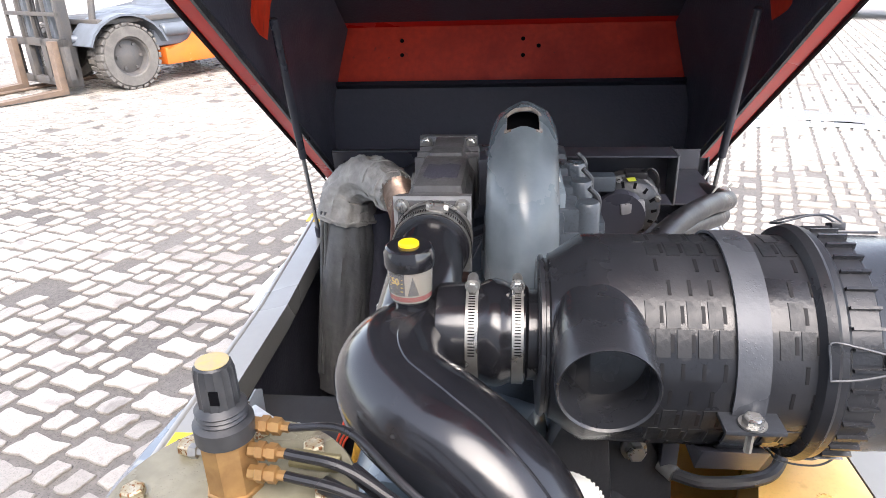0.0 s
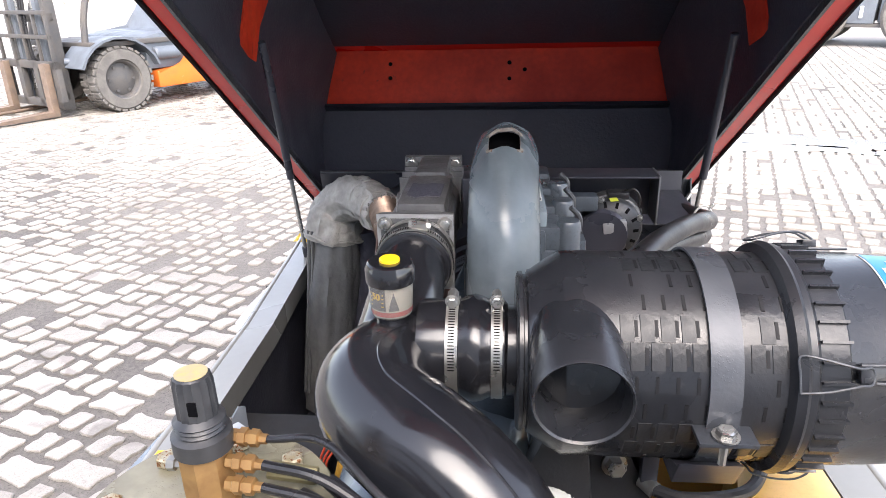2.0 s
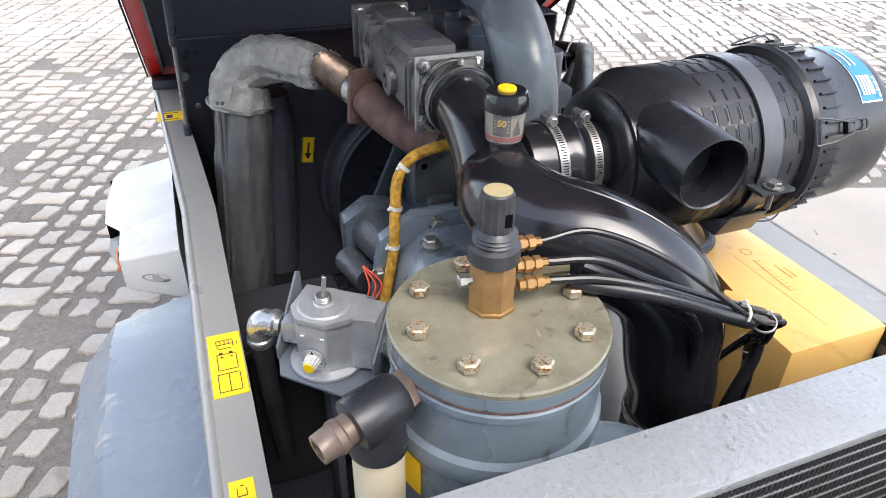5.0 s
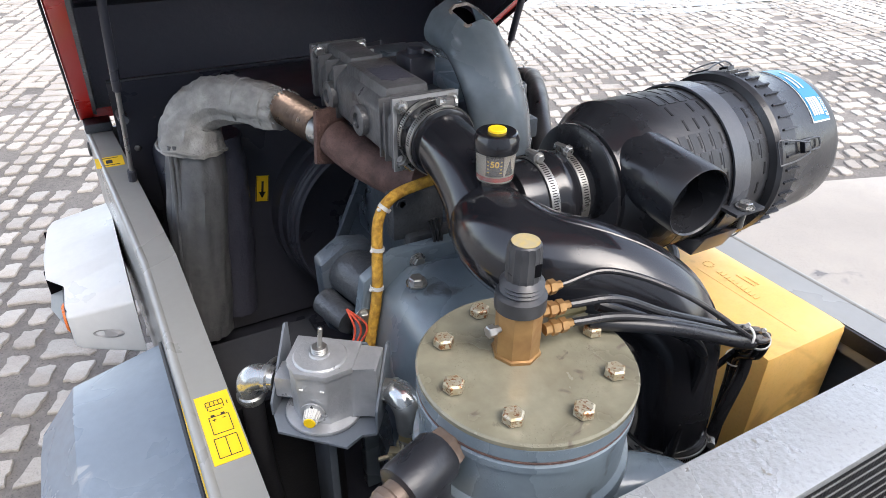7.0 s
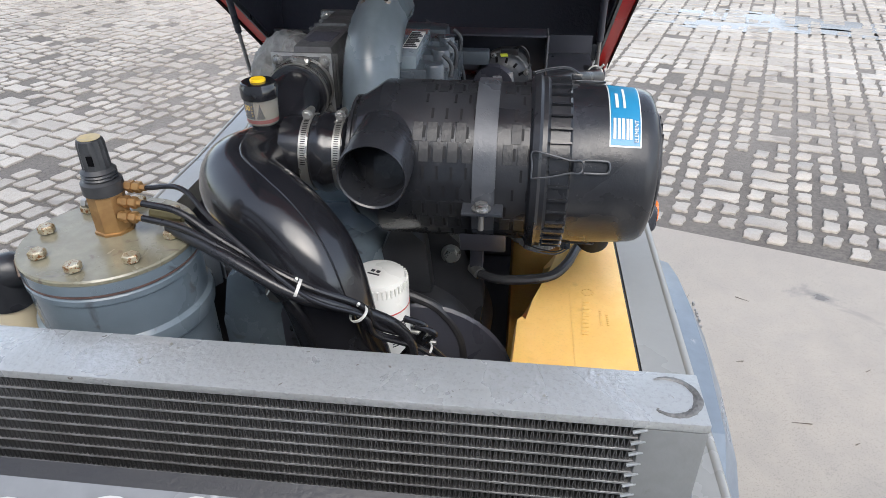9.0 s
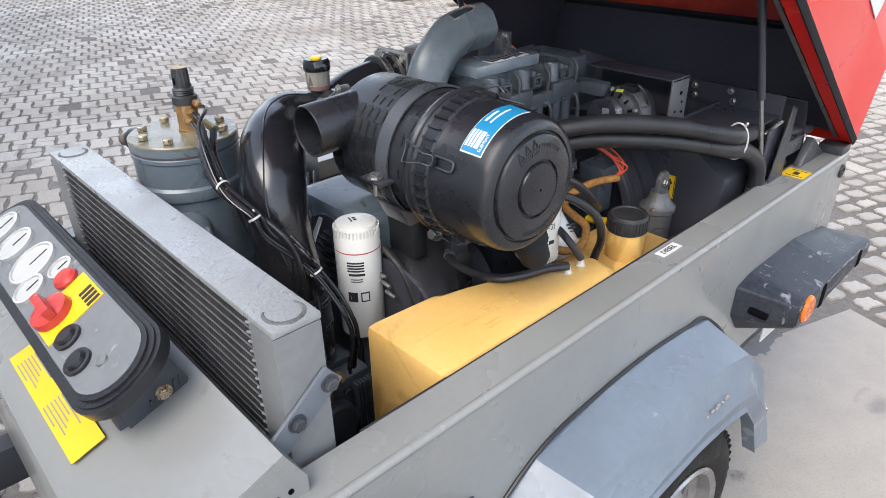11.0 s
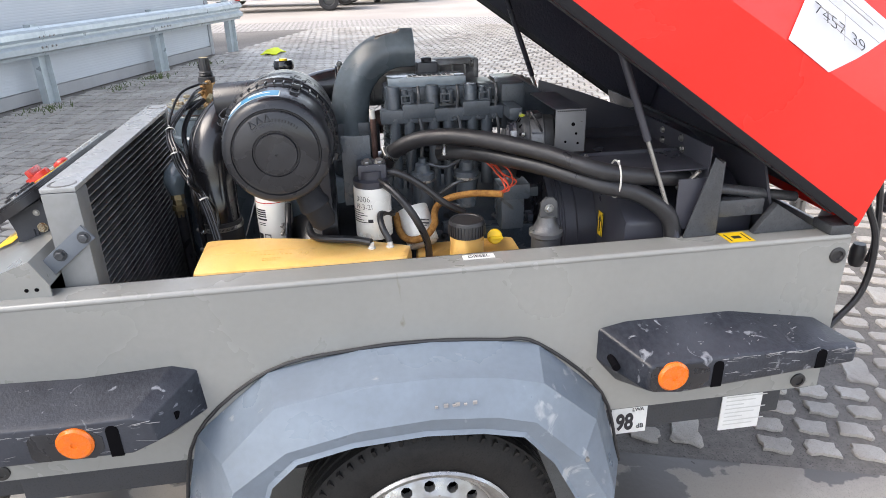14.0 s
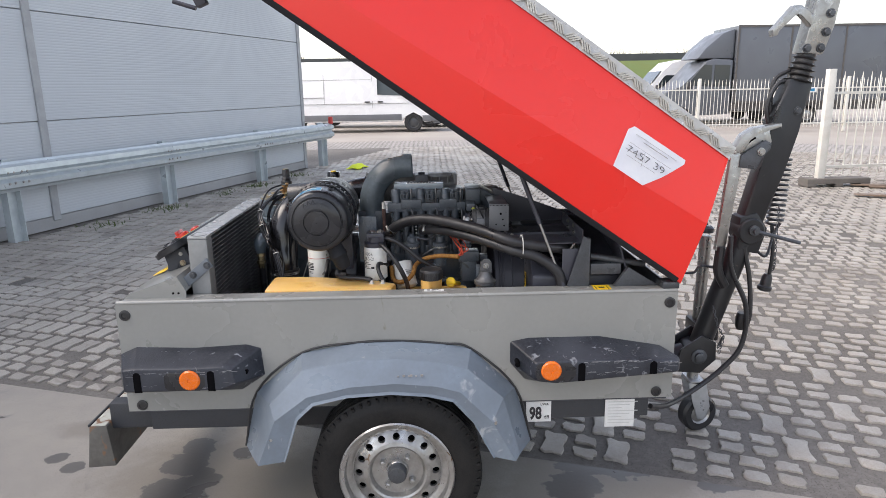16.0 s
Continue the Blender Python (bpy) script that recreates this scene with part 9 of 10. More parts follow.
box(b, 0.455, 0.46, 1.56, 1.64, 0.93, 1.05, 0.002)
solo("tap_plate", b, BLACK_SHEET, "black plate behind the drain tap", "plate")

# ---- fuel side ----
tank = thing("fuel_tank", (0.37, 0.8, 0.51), "amber plastic fuel tank with black screw cap", "tank")
b = nbm()
prism(b, [(0.272, 0.492), (0.462, 0.492), (0.462, 0.95), (0.395, 0.965), (0.36, 0.87), (0.325, 0.80), (0.325, 0.688), (0.281, 0.645)], "z", 0.52, 0.922, 0.016)
part("tank_body", b, TANK, tank)
b = nbm()
prism(b, [(0.27, 0.985), (0.46, 0.97), (0.46, 1.23), (0.27, 1.23)], "z", 0.52, 0.872, 0.018)
part("tank_front", b, TANK, tank)
CAP = (0.39, 1.092, 0)
b = nbm()
lathe(b, [(0.86, 0.040), (0.945, 0.0385)], CAP, (0, 0, 1), 36)
part("filler_neck", b, TANK, tank)
b = nbm()
lathe(b, [(0.932, 0.0405), (0.964, 0.041), (0.969, 0.038), (0.969, 0.034), (0.967, 0.032), (0.967, 0.0001)], CAP, (0, 0, 1), 48)
for k in range(36):
    a = 2 * math.pi * k / 36
    box(b, 0.040, 0.043, -0.0018, 0.0018, 0.935, 0.961, 0, Matrix.Translation(CAP) @ Matrix.Rotation(a, 4, "Z"))
part("screw_cap", b, RUBBER, tank, "ribbed black screw cap")
b = nbm()
bars(b, (0.392, 0.608, 0.9225), (0, 1, 0), (-1, 0, 0), [(0.0093 * k, -0.0008 * k, 0.0055, 0.010) for k in range(10)], 0.0012)
bars(b, (0.416, 0.635, 0.9225), (0, 1, 0), (-1, 0, 0), [(0.005 * k, 0, 0.0035, 0.004) for k in range(8)] + [(0.005 * k, -0.01, 0.0035, 0.004) for k in range(6)], 0.001)
for k in range(10):
    a = 2 * math.pi * k / 10
    lathe(b, [(0, 0.0022), (0.001, 0.002)], (0.398 + 0.009 * math.cos(a), 0.7225 + 0.009 * math.sin(a), 0.9222), (0, 0, 1), 6)
box(b, 0.368, 0.3705, 0.52, 0.72, 0.921, 0.9226)
part("moulded_mark", b, TANK, tank)
for y in (0.873, 0.914):
    b = nbm()
    lathe(b, [(0.92, 0.009), (0.924, 0.009), (0.925, 0.006), (0.935, 0.006)], (0.404, y, 0), (0, 0, 1), 14)
    part("tank_nipple", b, TIE, tank)
b = nbm()
tube(b, [(0.404, 0.873, 0.936), (0.385, 0.835, 0.938), (0.366, 0.785, 0.936), (0.34, 0.75, 0.933), (0.30, 0.735, 0.932), (0.25, 0.733, 0.931), (0.216, 0.742, 0.935)], 0.0085, 10, 8)
solo("fuel_hose", b, HOSE, "black fuel hose running over the tank", "hose", "fuel hoses")
b = nbm()
tube(b, [(0.404, 0.914, 0.936), (0.39, 0.9, 0.965), (0.36, 0.9, 0.985), (0.32, 0.93, 0.97)], 0.0075, 10, 8)
solo("fuel_hose", b, HOSE, "short black fuel hose to the tank", "hose", "fuel hoses")
for e in ((0.33, 0.915, 1.07), (0.335, 0.9, 1.055)):
    b = nbm()
    if e[0] < 0.332:
        tube(b, [(0.308, 0.901, 1.072), (0.325, 0.95, 1.066), (0.33, 1.0, 1.035), (0.328, 1.05, 0.99), (0.31, 1.10, 0.955)], 0.0085, 10, 8)
    else:
        tube(b, [(0.335, 0.895, 1.058), (0.37, 0.925, 1.045), (0.398, 0.96, 1.008), (0.395, 0.99, 0.95), (0.377, 1.004, 0.90), (0.36, 1.005, 0.84)], 0.0085, 10, 8)
    solo("fuel_hose", b, HOSE, "black fuel hose from the filter head", "hose", "fuel hoses")


def spin_on(name, base, way, r, length, label, pack):
    f = thing(name, base, label, "filter", "white spin-on filters")
    b = nbm()
    lathe(b, [(0, r * 0.6), (0.004, r * 0.86), (0.012, r * 0.93), (0.02, r * 0.95), (0.024, r), (length - 0.006, r), (length, r * 0.97)], base, way, 48)
    c = part("can", b, WHITE_CAN, f)
    w, a, d = axes(way)
    b = nbm()
    for k in range(40):
        an = 2 * math.pi * k / 40
        q = Vector(base) + w * 0.016 + (a * math.cos(an) + d * math.sin(an)) * r * 0.95
        box(b, -0.0012, 0.0012, -0.007, 0.007, -0.001, 0.002, 0, basis(q, w.cross(a * math.cos(an) + d * math.sin(an)), w))
    part("grip_ribs", b, WHITE_CAN, c)
    return f, c


def wrap_bars(c, axis_at, r, rows, material, name="print_bar"):
    """Plain print on an upright can: rows of (angle, span in degrees, z, height)."""
    for a0, span, z, h in rows:
        b = nbm()
        n = max(1, int(span / 8))
        sheet(b, [[Vector((axis_at[0] + (r + 0.0004) * math.cos(radians(a0 + span * k / n)), axis_at[1] + (r + 0.0004) * math.sin(radians(a0 + span * k / n)), zz)) for zz in (z, z + h)] for k in range(n + 1)], 0.0004)
        part(name, b, material, c)



# fuel filter, lettering in pen
FF = (0.318, 0.885)
ff, c = spin_on("fuel_filter", (FF[0], FF[1], 0.915), (0, 0, 1), 0.0425, 0.128, "white spin-on fuel filter with pen marks, hanging from its head", 0)
wrap_bars(c, FF, 0.0425, [(-75 + 0, 30 + 12 * (k % 3), 0.992 - 0.0055 * k, 0.0018) for k in range(6)] + [(-20, 16, 0.965, 0.008), (12, 26, 0.985, 0.003), (10, 20, 0.978, 0.003)], INK)
for text, z in (("3006", 1.02), ("19-3-21", 1.002)):
    for i, ch in enumerate(text):
        a = radians(-27 + (i - len(text) / 2) * (12.0 if len(text) < 5 else 8.6))
        words(ch, 0.0185, basis((FF[0] + 0.0431 * math.cos(a), FF[1] + 0.0431 * math.sin(a), z), (-math.sin(a), math.cos(a), 0.06), (0, 0, 1)), INK, c, thick=0.0003, fat=-0.00035, slim=0.92)
b = nbm()
lathe(b, [(1.043, 0.040), (1.058, 0.041), (1.062, 0.03), (1.08, 0.03)], (*FF, 0), (0, 0, 1), 32)
box(b, FF[0] - 0.035, FF[0] + 0.02, FF[1] - 0.03, FF[1] + 0.035, 1.06, 1.095, 0.006)
hd = part("filter_head", b, BLACK_SHEET, ff)
for y in (0.877, 0.905):
    b = nbm()
    hexbolt(b, (FF[0] + 0.008, y, 1.096), (0.5, 0, 0.9), 0.009, 0.008)
    part("head_bolt", b, STEEL, hd)
b = nbm()
box(b, 0.266, 0.273, 0.822, 0.89, 0.98, 1.146, 0.003)
part("mount_plate", b, ENGINE, ff)
# small oil filter, leaning out of the block
_, c = spin_on("oil_filter", (0.305, 1.003, 0.872), (-0.5, -0.22, 0.8), 0.039, 0.1, "small white oil filter leaning out of the engine block", 0)
b = nbm()
bars(b, (0.312, 0.995, 0.93), (0.35, 0.92, 0.0), (-0.5, -0.22, 0.8), [(-0.025, 0.0, 0.04, 0.002), (-0.03, 0.006, 0.05, 0.004), (-0.02, 0.014, 0.04, 0.003)], 0.0006)
part("print_bar", b, INK, c)
# large separator filter
OF = (0.068, 0.632)
_, c = spin_on("separator_filter", (OF[0], OF[1], 1.0), (0, 0, -1), 0.046, 0.25, "tall white separator filter with black print and red line", 0)
wrap_bars(c, OF, 0.046, [(-100, 260, 0.945, 0.0022)], RED_PLASTIC, "red_line")
wrap_bars(c, OF, 0.046, [(-65, 42, 0.925 - 0.006 * k, 0.0035) for k in range(4)] + [(-62, 40, 0.898, 0.005), (-58, 30, 0.889, 0.002), (-58, 30, 0.884, 0.002), (-68, 24, 0.838, 0.022), (-36, 22, 0.838, 0.022)], INK)
wrap_bars(c, OF, 0.0464, [(-33, 16, 0.841, 0.016), (-62, 10, 0.844, 0.009)], WHITE, "print_gap")
wrap_bars(c, OF, 0.046, [(120, 40, 0.92 - 0.03 * k, 0.02) for k in range(4)], INK)
b = nbm()
bars(b, (0.052, 0.625, 1.0004), (1, -0.3, 0), (0.3, 1, 0), [(0.0, 0.0, 0.02, 0.003), (0.002, 0.007, 0.006, 0.006), (0.011, 0.007, 0.006, 0.006)], 0.0005)
part("handwriting_bars", b, INK, c)
# water separator
b = nbm()
lathe(b, [(0.84, 0.032), (0.852, 0.035), (0.915, 0.0355), (0.919, 0.041), (0.93, 0.041), (0.934, 0.034), (0.95, 0.024), (0.966, 0.02), (0.968, 0.0001)], (0.345, 1.294, -0.022), (0, 0, 1), 30)
wsep = solo("water_separator", b, MANI, "silver water separator bowl on a bracket", "filter")
b = nbm()
prism(b, [(1.275, 0.938), (1.32, 0.938), (1.318, 0.978), (1.308, 0.99), (1.29, 0.99), (1.278, 0.978)], "x", 0.34, 0.352, 0.003)
part("bracket_ear", b, MANI, wsep)
for at, way, r, h in (((0.353, 1.297, 0.965), (1, 0, 0), 0.0085, 0.008), ((0.355, 1.3265, 0.908), (0, 0, 1), 0.005, 0.005), ((0.355, 1.2575, 0.908), (0, 0, 1), 0.005, 0.005)):
    b = nbm()
    hexbolt(b, at, way, r, h)
    part("bracket_bolt", b, STEEL, wsep)

# ---- air regulator on its bracket ----
RG = Matrix.Translation((-0.325, 0.728, 0.9)) @ Matrix.Rotation(radians(-36), 4, "Z") @ Matrix.Scale(0.86, 4) @ Matrix.Translation((0.004, 0, -0.9))
rgl = thing("air_regulator", (-0.324, 0.728, 0.9), "silver cast regulator with yellow knob between galvanised elbows", "regulator")


def reg_part(name, fn, material, parent=rgl, label=""):
    q = nbm()
    fn(q)
    bmesh.ops.transform(q, matrix=RG, verts=q.verts)
    return part(name, q, material, parent, label)


tray = reg_part("bracket_tray", lambda q: prism(q, [(-0.08, -0.03), (-0.062, -0.062), (0.05, -0.078), (0.066, -0.05), (0.087, -0.045), (0.087, 0.055), (-0.08, 0.07)], "z", 0.896, 0.901, 0.001), FORK_GREY, rgl, "bent grey sheet tray")
reg_part("tray_cheek", lambda q: prism(q, [(-0.03, 0.9), (0.07, 0.9), (0.07, 1.008), (0.058, 1.014), (-0.03, 0.925)], "x", -0.083, -0.079, 0.001), FORK_GREY, tray)
reg_part("tray_cheek", lambda q: prism(q, [(-0.045, 0.9), (0.055, 0.9), (0.055, 1.0), (0.04, 1.006), (-0.045, 0.945)], "x", 0.086, 0.09, 0.001), FORK_GREY, tray)
reg_part("tray_back", lambda q: prism(q, [(0.0, 0.9), (0.086, 0.9), (0.086, 0.93), (0.05, 0.985), (0.03, 0.985)], "y", 0.062, 0.066, 0.001), FORK_GREY, tray)
reg_part("base_flange", lambda q: (lathe(q, [(0.9015, 0.059), (0.906, 0.061), (0.909, 0.06), (0.912, 0.05)], (-0.004, -0.006, 0), (0, 0, 1), 44)), ALU)
cast = reg_part("regulator_body", lambda q: (prism(q, [(-0.05, 0.036), (-0.05, -0.02), (-0.03, -0.046), (0.016, -0.048), (0.046, -0.022), (0.085, -0.022), (0.085, 0.034)], "z", 0.911, 1.006, 0.003),
                                              prism(q, [(-0.052, 0.038), (-0.052, -0.022), (-0.031, -0.049), (0.018, -0.051), (0.05, -0.024), (0.05, 0.038)], "z", 0.998, 1.0095, 0.002),
                                              box(q, -0.079, -0.045, -0.015, 0.028, 0.925, 0.965, 0.005)), ALU)
reg_part("top_disc", lambda q: lathe(q, [(1.009, 0.0405), (1.011, 0.0405), (1.0135, 0.0385), (1.014, 0.036), (1.0145, 0.016), (1.018, 0.0145), (1.019, 0.0001)], (-0.004, -0.005, 0), (0, 0, 1), 48), ALU)
reg_part("spring_washer", lambda q: [lathe(q, [(z, 0.011), (z + 0.0015, 0.0125), (z + 0.003, 0.011)], (-0.004, -0.005, 0), (0, 0, 1), 20) for z in (1.018, 1.0215, 1.025)], STEEL)
reg_part("adjusting_pin", lambda q: rod(q, (-0.004, -0.005, 1.025), (0.0, -0.003, 1.062), 0.0036, seg=12, bev=0.001), STEEL)
k_o, k_d = Vector((-0.008, -0.049, 0.936)), Vector((0.05, -1.0, -0.04)).normalized()
reg_part("dial_plate", lambda q: lathe(q, [(0, 0.019), (0.0025, 0.019), (0.003, 0.0175)], k_o, k_d, 28), ALU, cast)
reg_part("dial_mark", lambda q: prism(q, [(-0.0105, 0.948), (-0.0055, 0.948), (-0.008, 0.9535)], "y", -0.0535, -0.0518), INK, cast)
for x0 in (-0.026, 0.006):
    reg_part("cast_mark", lambda q: box(q, x0, x0 + 0.006, -0.0492, -0.047, 0.9765, 0.9785), WHITE_CAN, cast)


def ribbed_knob(q):
    lathe(q, [(0.002, 0.012), (0.019, 0.0095), (0.0215, 0.009)], k_o, k_d, 20)
    _, p, r = axes(k_d)
    for k in range(14):
        a = 2 * math.pi * k / 14
        w = p * math.cos(a) + r * math.sin(a)
        rod(q, k_o + k_d * 0.003 + w * 0.0118, k_o + k_d * 0.02 + w * 0.0096, 0.0016, seg=5)


kn = reg_part("knob", ribbed_knob, DIAL, rgl, "ribbed white knob with yellow face")
reg_part("knob_face", lambda q: lathe(q, [(0.0213, 0.0092), (0.0232, 0.0086), (0.0235, 0.0001)], k_o, k_d, 20), YELLOW, kn)
ZINC = mat("bright_galvanised_fitting", (0.56, 0.57, 0.56), 0.26, metal=0.85, col2=(0.36, 0.36, 0.34), amount=0.7, scale=22, bump=0.12, relief=70, spots=((0.2, 0.18, 0.15), 30, 0.3))
reg_part("pipe_elbow", lambda q: (tube(q, [(-0.085, 0.004, 0.945, 0.0195), (-0.104, 0.004, 0.946, 0.0205), (-0.122, 0.004, 0.94, 0.022), (-0.129, 0.004, 0.922, 0.0215), (-0.129, 0.004, 0.895, 0.02)], None, 24, 8),
                                       lathe(q, [(0, 0.021), (0.003, 0.0235), (0.01, 0.0235), (0.012, 0.021)], (-0.129, 0.004, 0.913), (0, 0, -1), 24),
                                       lathe(q, [(0, 0.021), (0.003, 0.0235), (0.009, 0.0235), (0.011, 0.021)], (-0.092, 0.004, 0.9455), (-1, 0, 0), 24)), ZINC, rgl, "galvanised pipe elbow")
reg_part("drop_pipe", lambda q: tube(q, [(-0.129, 0.004, 0.9, 0.018), (-0.129, 0.006, 0.8, 0.018), (-0.12, 0.01, 0.62, 0.018)], None, 16, 4), HOSE)
reg_part("pipe_nut", lambda q: lathe(q, [(0, 0.02), (0.011, 0.02)], (0.09, 0.004, 0.944), (1, 0, 0), 6), ZINC)
reg_part("pipe_elbow", lambda q: (tube(q, [(0.1, 0.004, 0.944, 0.02), (0.114, -0.002, 0.945, 0.0225), (0.126, -0.01, 0.938, 0.0235), (0.132, -0.016, 0.92, 0.022), (0.133, -0.018, 0.89, 0.02)], None, 24, 8),
                                 lathe(q, [(0, 0.0195), (0.003, 0.022), (0.009, 0.022), (0.011, 0.0195)], (0.101, 0.004, 0.944), (1, 0, 0), 24)), ZINC, rgl, "galvanised pipe elbow")
reg_part("union_nut", lambda q: lathe(q, [(0, 0.0195), (0.016, 0.0195)], (0.133, -0.018, 0.892), (0, 0, -1), 6), mat("yellow_zinc", (0.5, 0.42, 0.24), 0.35, metal=0.8, col2=(0.36, 0.3, 0.18)))
reg_part("union_sleeve", lambda q: lathe(q, [(0, 0.0175), (0.018, 0.0175)], (0.133, -0.018, 0.8755), (0, 0, -1), 24), STEEL)
reg_part("hose_clip", lambda q: (lathe(q, [(0, 0.0195), (0.002, 0.0215), (0.019, 0.0215), (0.021, 0.0195)], (0.133, -0.018, 0.859), (0, 0, -1), 26),
                                rod(q, (0.119, -0.032, 0.849), (0.089, -0.05, 0.849), 0.0038, seg=8, bev=0.001),
                                lathe(q, [(0, 0.007), (0.006, 0.007)], (0.103, -0.0416, 0.849), (0.86, 0.5, 0), 6),
                                box(q, 0.103, 0.121, -0.041, -0.027, 0.84, 0.858, 0.002)), mat("passivated_clip", (0.46, 0.41, 0.28), 0.35, metal=0.75, col2=(0.33, 0.28, 0.18)))
reg_part("outlet_hose", lambda q: tube(q, [(0.133, -0.018, 0.842), (0.135, -0.02, 0.78), (0.135, -0.03, 0.6)], 0.0175, 16), HOSE)
b = nbm()
box(b, -0.33, -0.318, 0.72, 0.8, 0.51, 0.906, 0.002)
solo("regulator_stay", b, FORK_GREY, "grey sheet stay under the regulator", "bracket")
# battery tucked beside the wall, its dark lid just showing
FOAM_DARK = mat("dusty_black_plastic", (0.02, 0.021, 0.024), 0.7, spec=0.3, col2=(0.035, 0.035, 0.037), amount=0.6, scale=14)
batt = thing("battery", (-0.35, 0.92, 0.51), "black battery with a dark grey lid low in the bay", "battery")
b = nbm()
box(b, -0.435, -0.262, 0.855, 1.01, 0.511, 0.815, 0.012)
part("battery_case", b, RUBBER, batt)
b = nbm()
box(b, -0.442, -0.256, 0.848, 1.017, 0.815, 0.838, 0.01, None, 3)
part("battery_lid", b, FOAM_DARK, batt)
b = nbm()
tube(b, [(-0.40, 0.87, 0.839), (-0.395, 0.875, 0.856), (-0.36, 0.9, 0.858), (-0.34, 0.93, 0.839)], 0.004, 8, 5)
part("lid_strap", b, STEEL, batt)

# ---- drawbar, folded up ----
db = thing("drawbar", (0.02, 2.3, 0.4), "black folding drawbar standing up with coupling head and brake lever", "drawbar")
BLK = mat("worn_black_drawbar_paint", (0.011, 0.012, 0.014), 0.4, col2=(0.024, 0.024, 0.027), amount=0.5, bump=0.08, spots=((0.12, 0.11, 0.1), 14, 0.3))
b = nbm()
tube(b, [(0.02, 1.9, 0.425, 0.05), (0.02, 2.1, 0.43, 0.05), (0.02, 2.2, 0.455, 0.048)], None, 24, 6)
rod(b, (0.02, 2.26, 0.47), (0.02, 2.425, 0.99), 0.047, seg=24, bev=0.006)
lathe(b, [(-0.05, 0.044), (-0.046, 0.05), (0.046, 0.05), (0.05, 0.044)], (0.02, 2.235, 0.465), (1, 0, 0), 32)
part("lower_arm", b, BLK, db)
for x in (-0.045, 0.085):
    b = nbm()
    prism(b, [(2.14, 0.4), (2.25, 0.39), (2.315, 0.45), (2.31, 0.53), (2.25, 0.56), (2.16, 0.5)], "x", x - 0.006, x + 0.006, 0.003)
    cheek = part("knuckle_plate", b, BLK, db)
    b = nbm()
    lathe(b, [(0, 0.034), (0.01, 0.034), (0.014, 0.022), (0.024, 0.022), (0.026, 0.018)], (x, 2.24, 0.467), (1 if x > 0 else -1, 0, 0), 20)
    part("knuckle_pin", b, CASTING, cheek)
b = nbm()
prism(b, [(2.385, 1.03), (2.47, 1.0), (2.545, 1.25), (2.59, 1.42), (2.632, 1.61), (2.535, 1.63), (2.49, 1.5), (2.45, 1.28)], "x", -0.02, 0.06, 0.018)
part("upper_arm", b, BLK, db)
b = nbm()
lathe(b, [(-0.055, 0.05), (-0.05, 0.056), (0.05, 0.056), (0.055, 0.05)], (0.02, 2.43, 1.01), (1, 0, 0), 32)
prism(b, [(2.38, 0.93), (2.47, 0.91), (2.5, 1.02), (2.45, 1.09), (2.38, 1.07)], "x", -0.025, 0.065, 0.01)
part("pivot", b, BLK, db)
b = nbm()
lathe(b, [(0, 0.022), (0.012, 0.022), (0.014, 0.012), (0.03, 0.012)], (0.075, 2.436, 1.016), (1, 0, 0), 14)
rod(b, (0.095, 2.44, 1.015), (0.105, 2.62, 0.965), 0.008, seg=10, bev=0.002)
part("clamp_lever", b, CASTING, db)
b = nbm()
prof = [(0.0, 0.04)]
for k in range(5):
    prof += [(0.008 + 0.022 * k, 0.036), (0.014 + 0.022 * k, 0.056 - 0.003 * k), (0.02 + 0.022 * k, 0.036)]
prof += [(0.12, 0.036)]
lathe(b, prof, (0.02, 2.582, 1.603), (0, 0.22, 0.975), 28)
part("rubber_bellows", b, RUBBER, db)
b = nbm()
prism(b, [(2.568, 1.722), (2.654, 1.715), (2.685, 1.823), (2.7, 1.93), (2.702, 2.03), (2.645, 2.04), (2.607, 1.924), (2.594, 1.838)], "x", -0.02, 0.06, 0.008)
coup = part("coupling_head", b, STEEL, db, "zinc coupling head")
b = nbm()
prism(b, [(2.60, 1.85), (2.57, 1.88), (2.542, 1.90), (2.51, 1.90), (2.435, 1.81), (2.44, 1.785), (2.46, 1.79), (2.46, 1.81), (2.525, 1.872), (2.545, 1.868), (2.585, 1.82)], "x", 0.04, 0.075, 0.004)
part("coupling_lever", b, STEEL, coup)
for y, z in ((2.655, 1.80), (2.665, 1.87), (2.64, 1.74), (2.585, 1.74)):
    b = nbm()
    hexbolt(b, (0.061, y, z), (1, 0, 0), 0.013, 0.012)
    part("coupling_bolt", b, CASTING, coup)
b = nbm()
prism(b, [(2.308, 1.327), (2.33, 1.345), (2.361, 1.326), (2.345, 1.2), (2.317, 0.938), (2.29, 0.93), (2.274, 0.939), (2.296, 1.18)], "x", 0.065, 0.088, 0.004)
lev = part("brake_lever", b, STEEL, db, "zinc handbrake lever")
b = nbm()
prism(b, [(2.318, 1.336), (2.322, 1.367), (2.346, 1.412), (2.39, 1.439), (2.497, 1.455), (2.499, 1.437), (2.408, 1.419), (2.371, 1.393), (2.352, 1.343)], "x", 0.05, 0.1, 0.005)
part("lever_guard", b, STEEL, lev, "rounded zinc guard over the brake sector")
b = nbm()
prism(b, [(2.342, 1.281), (2.346, 1.328), (2.39, 1.358), (2.442, 1.388), (2.466, 1.376), (2.464, 1.352), (2.426, 1.311), (2.414, 1.271)], "x", 0.082, 0.094, 0.003)
part("lever_hub", b, CASTING, lev)
b = nbm()
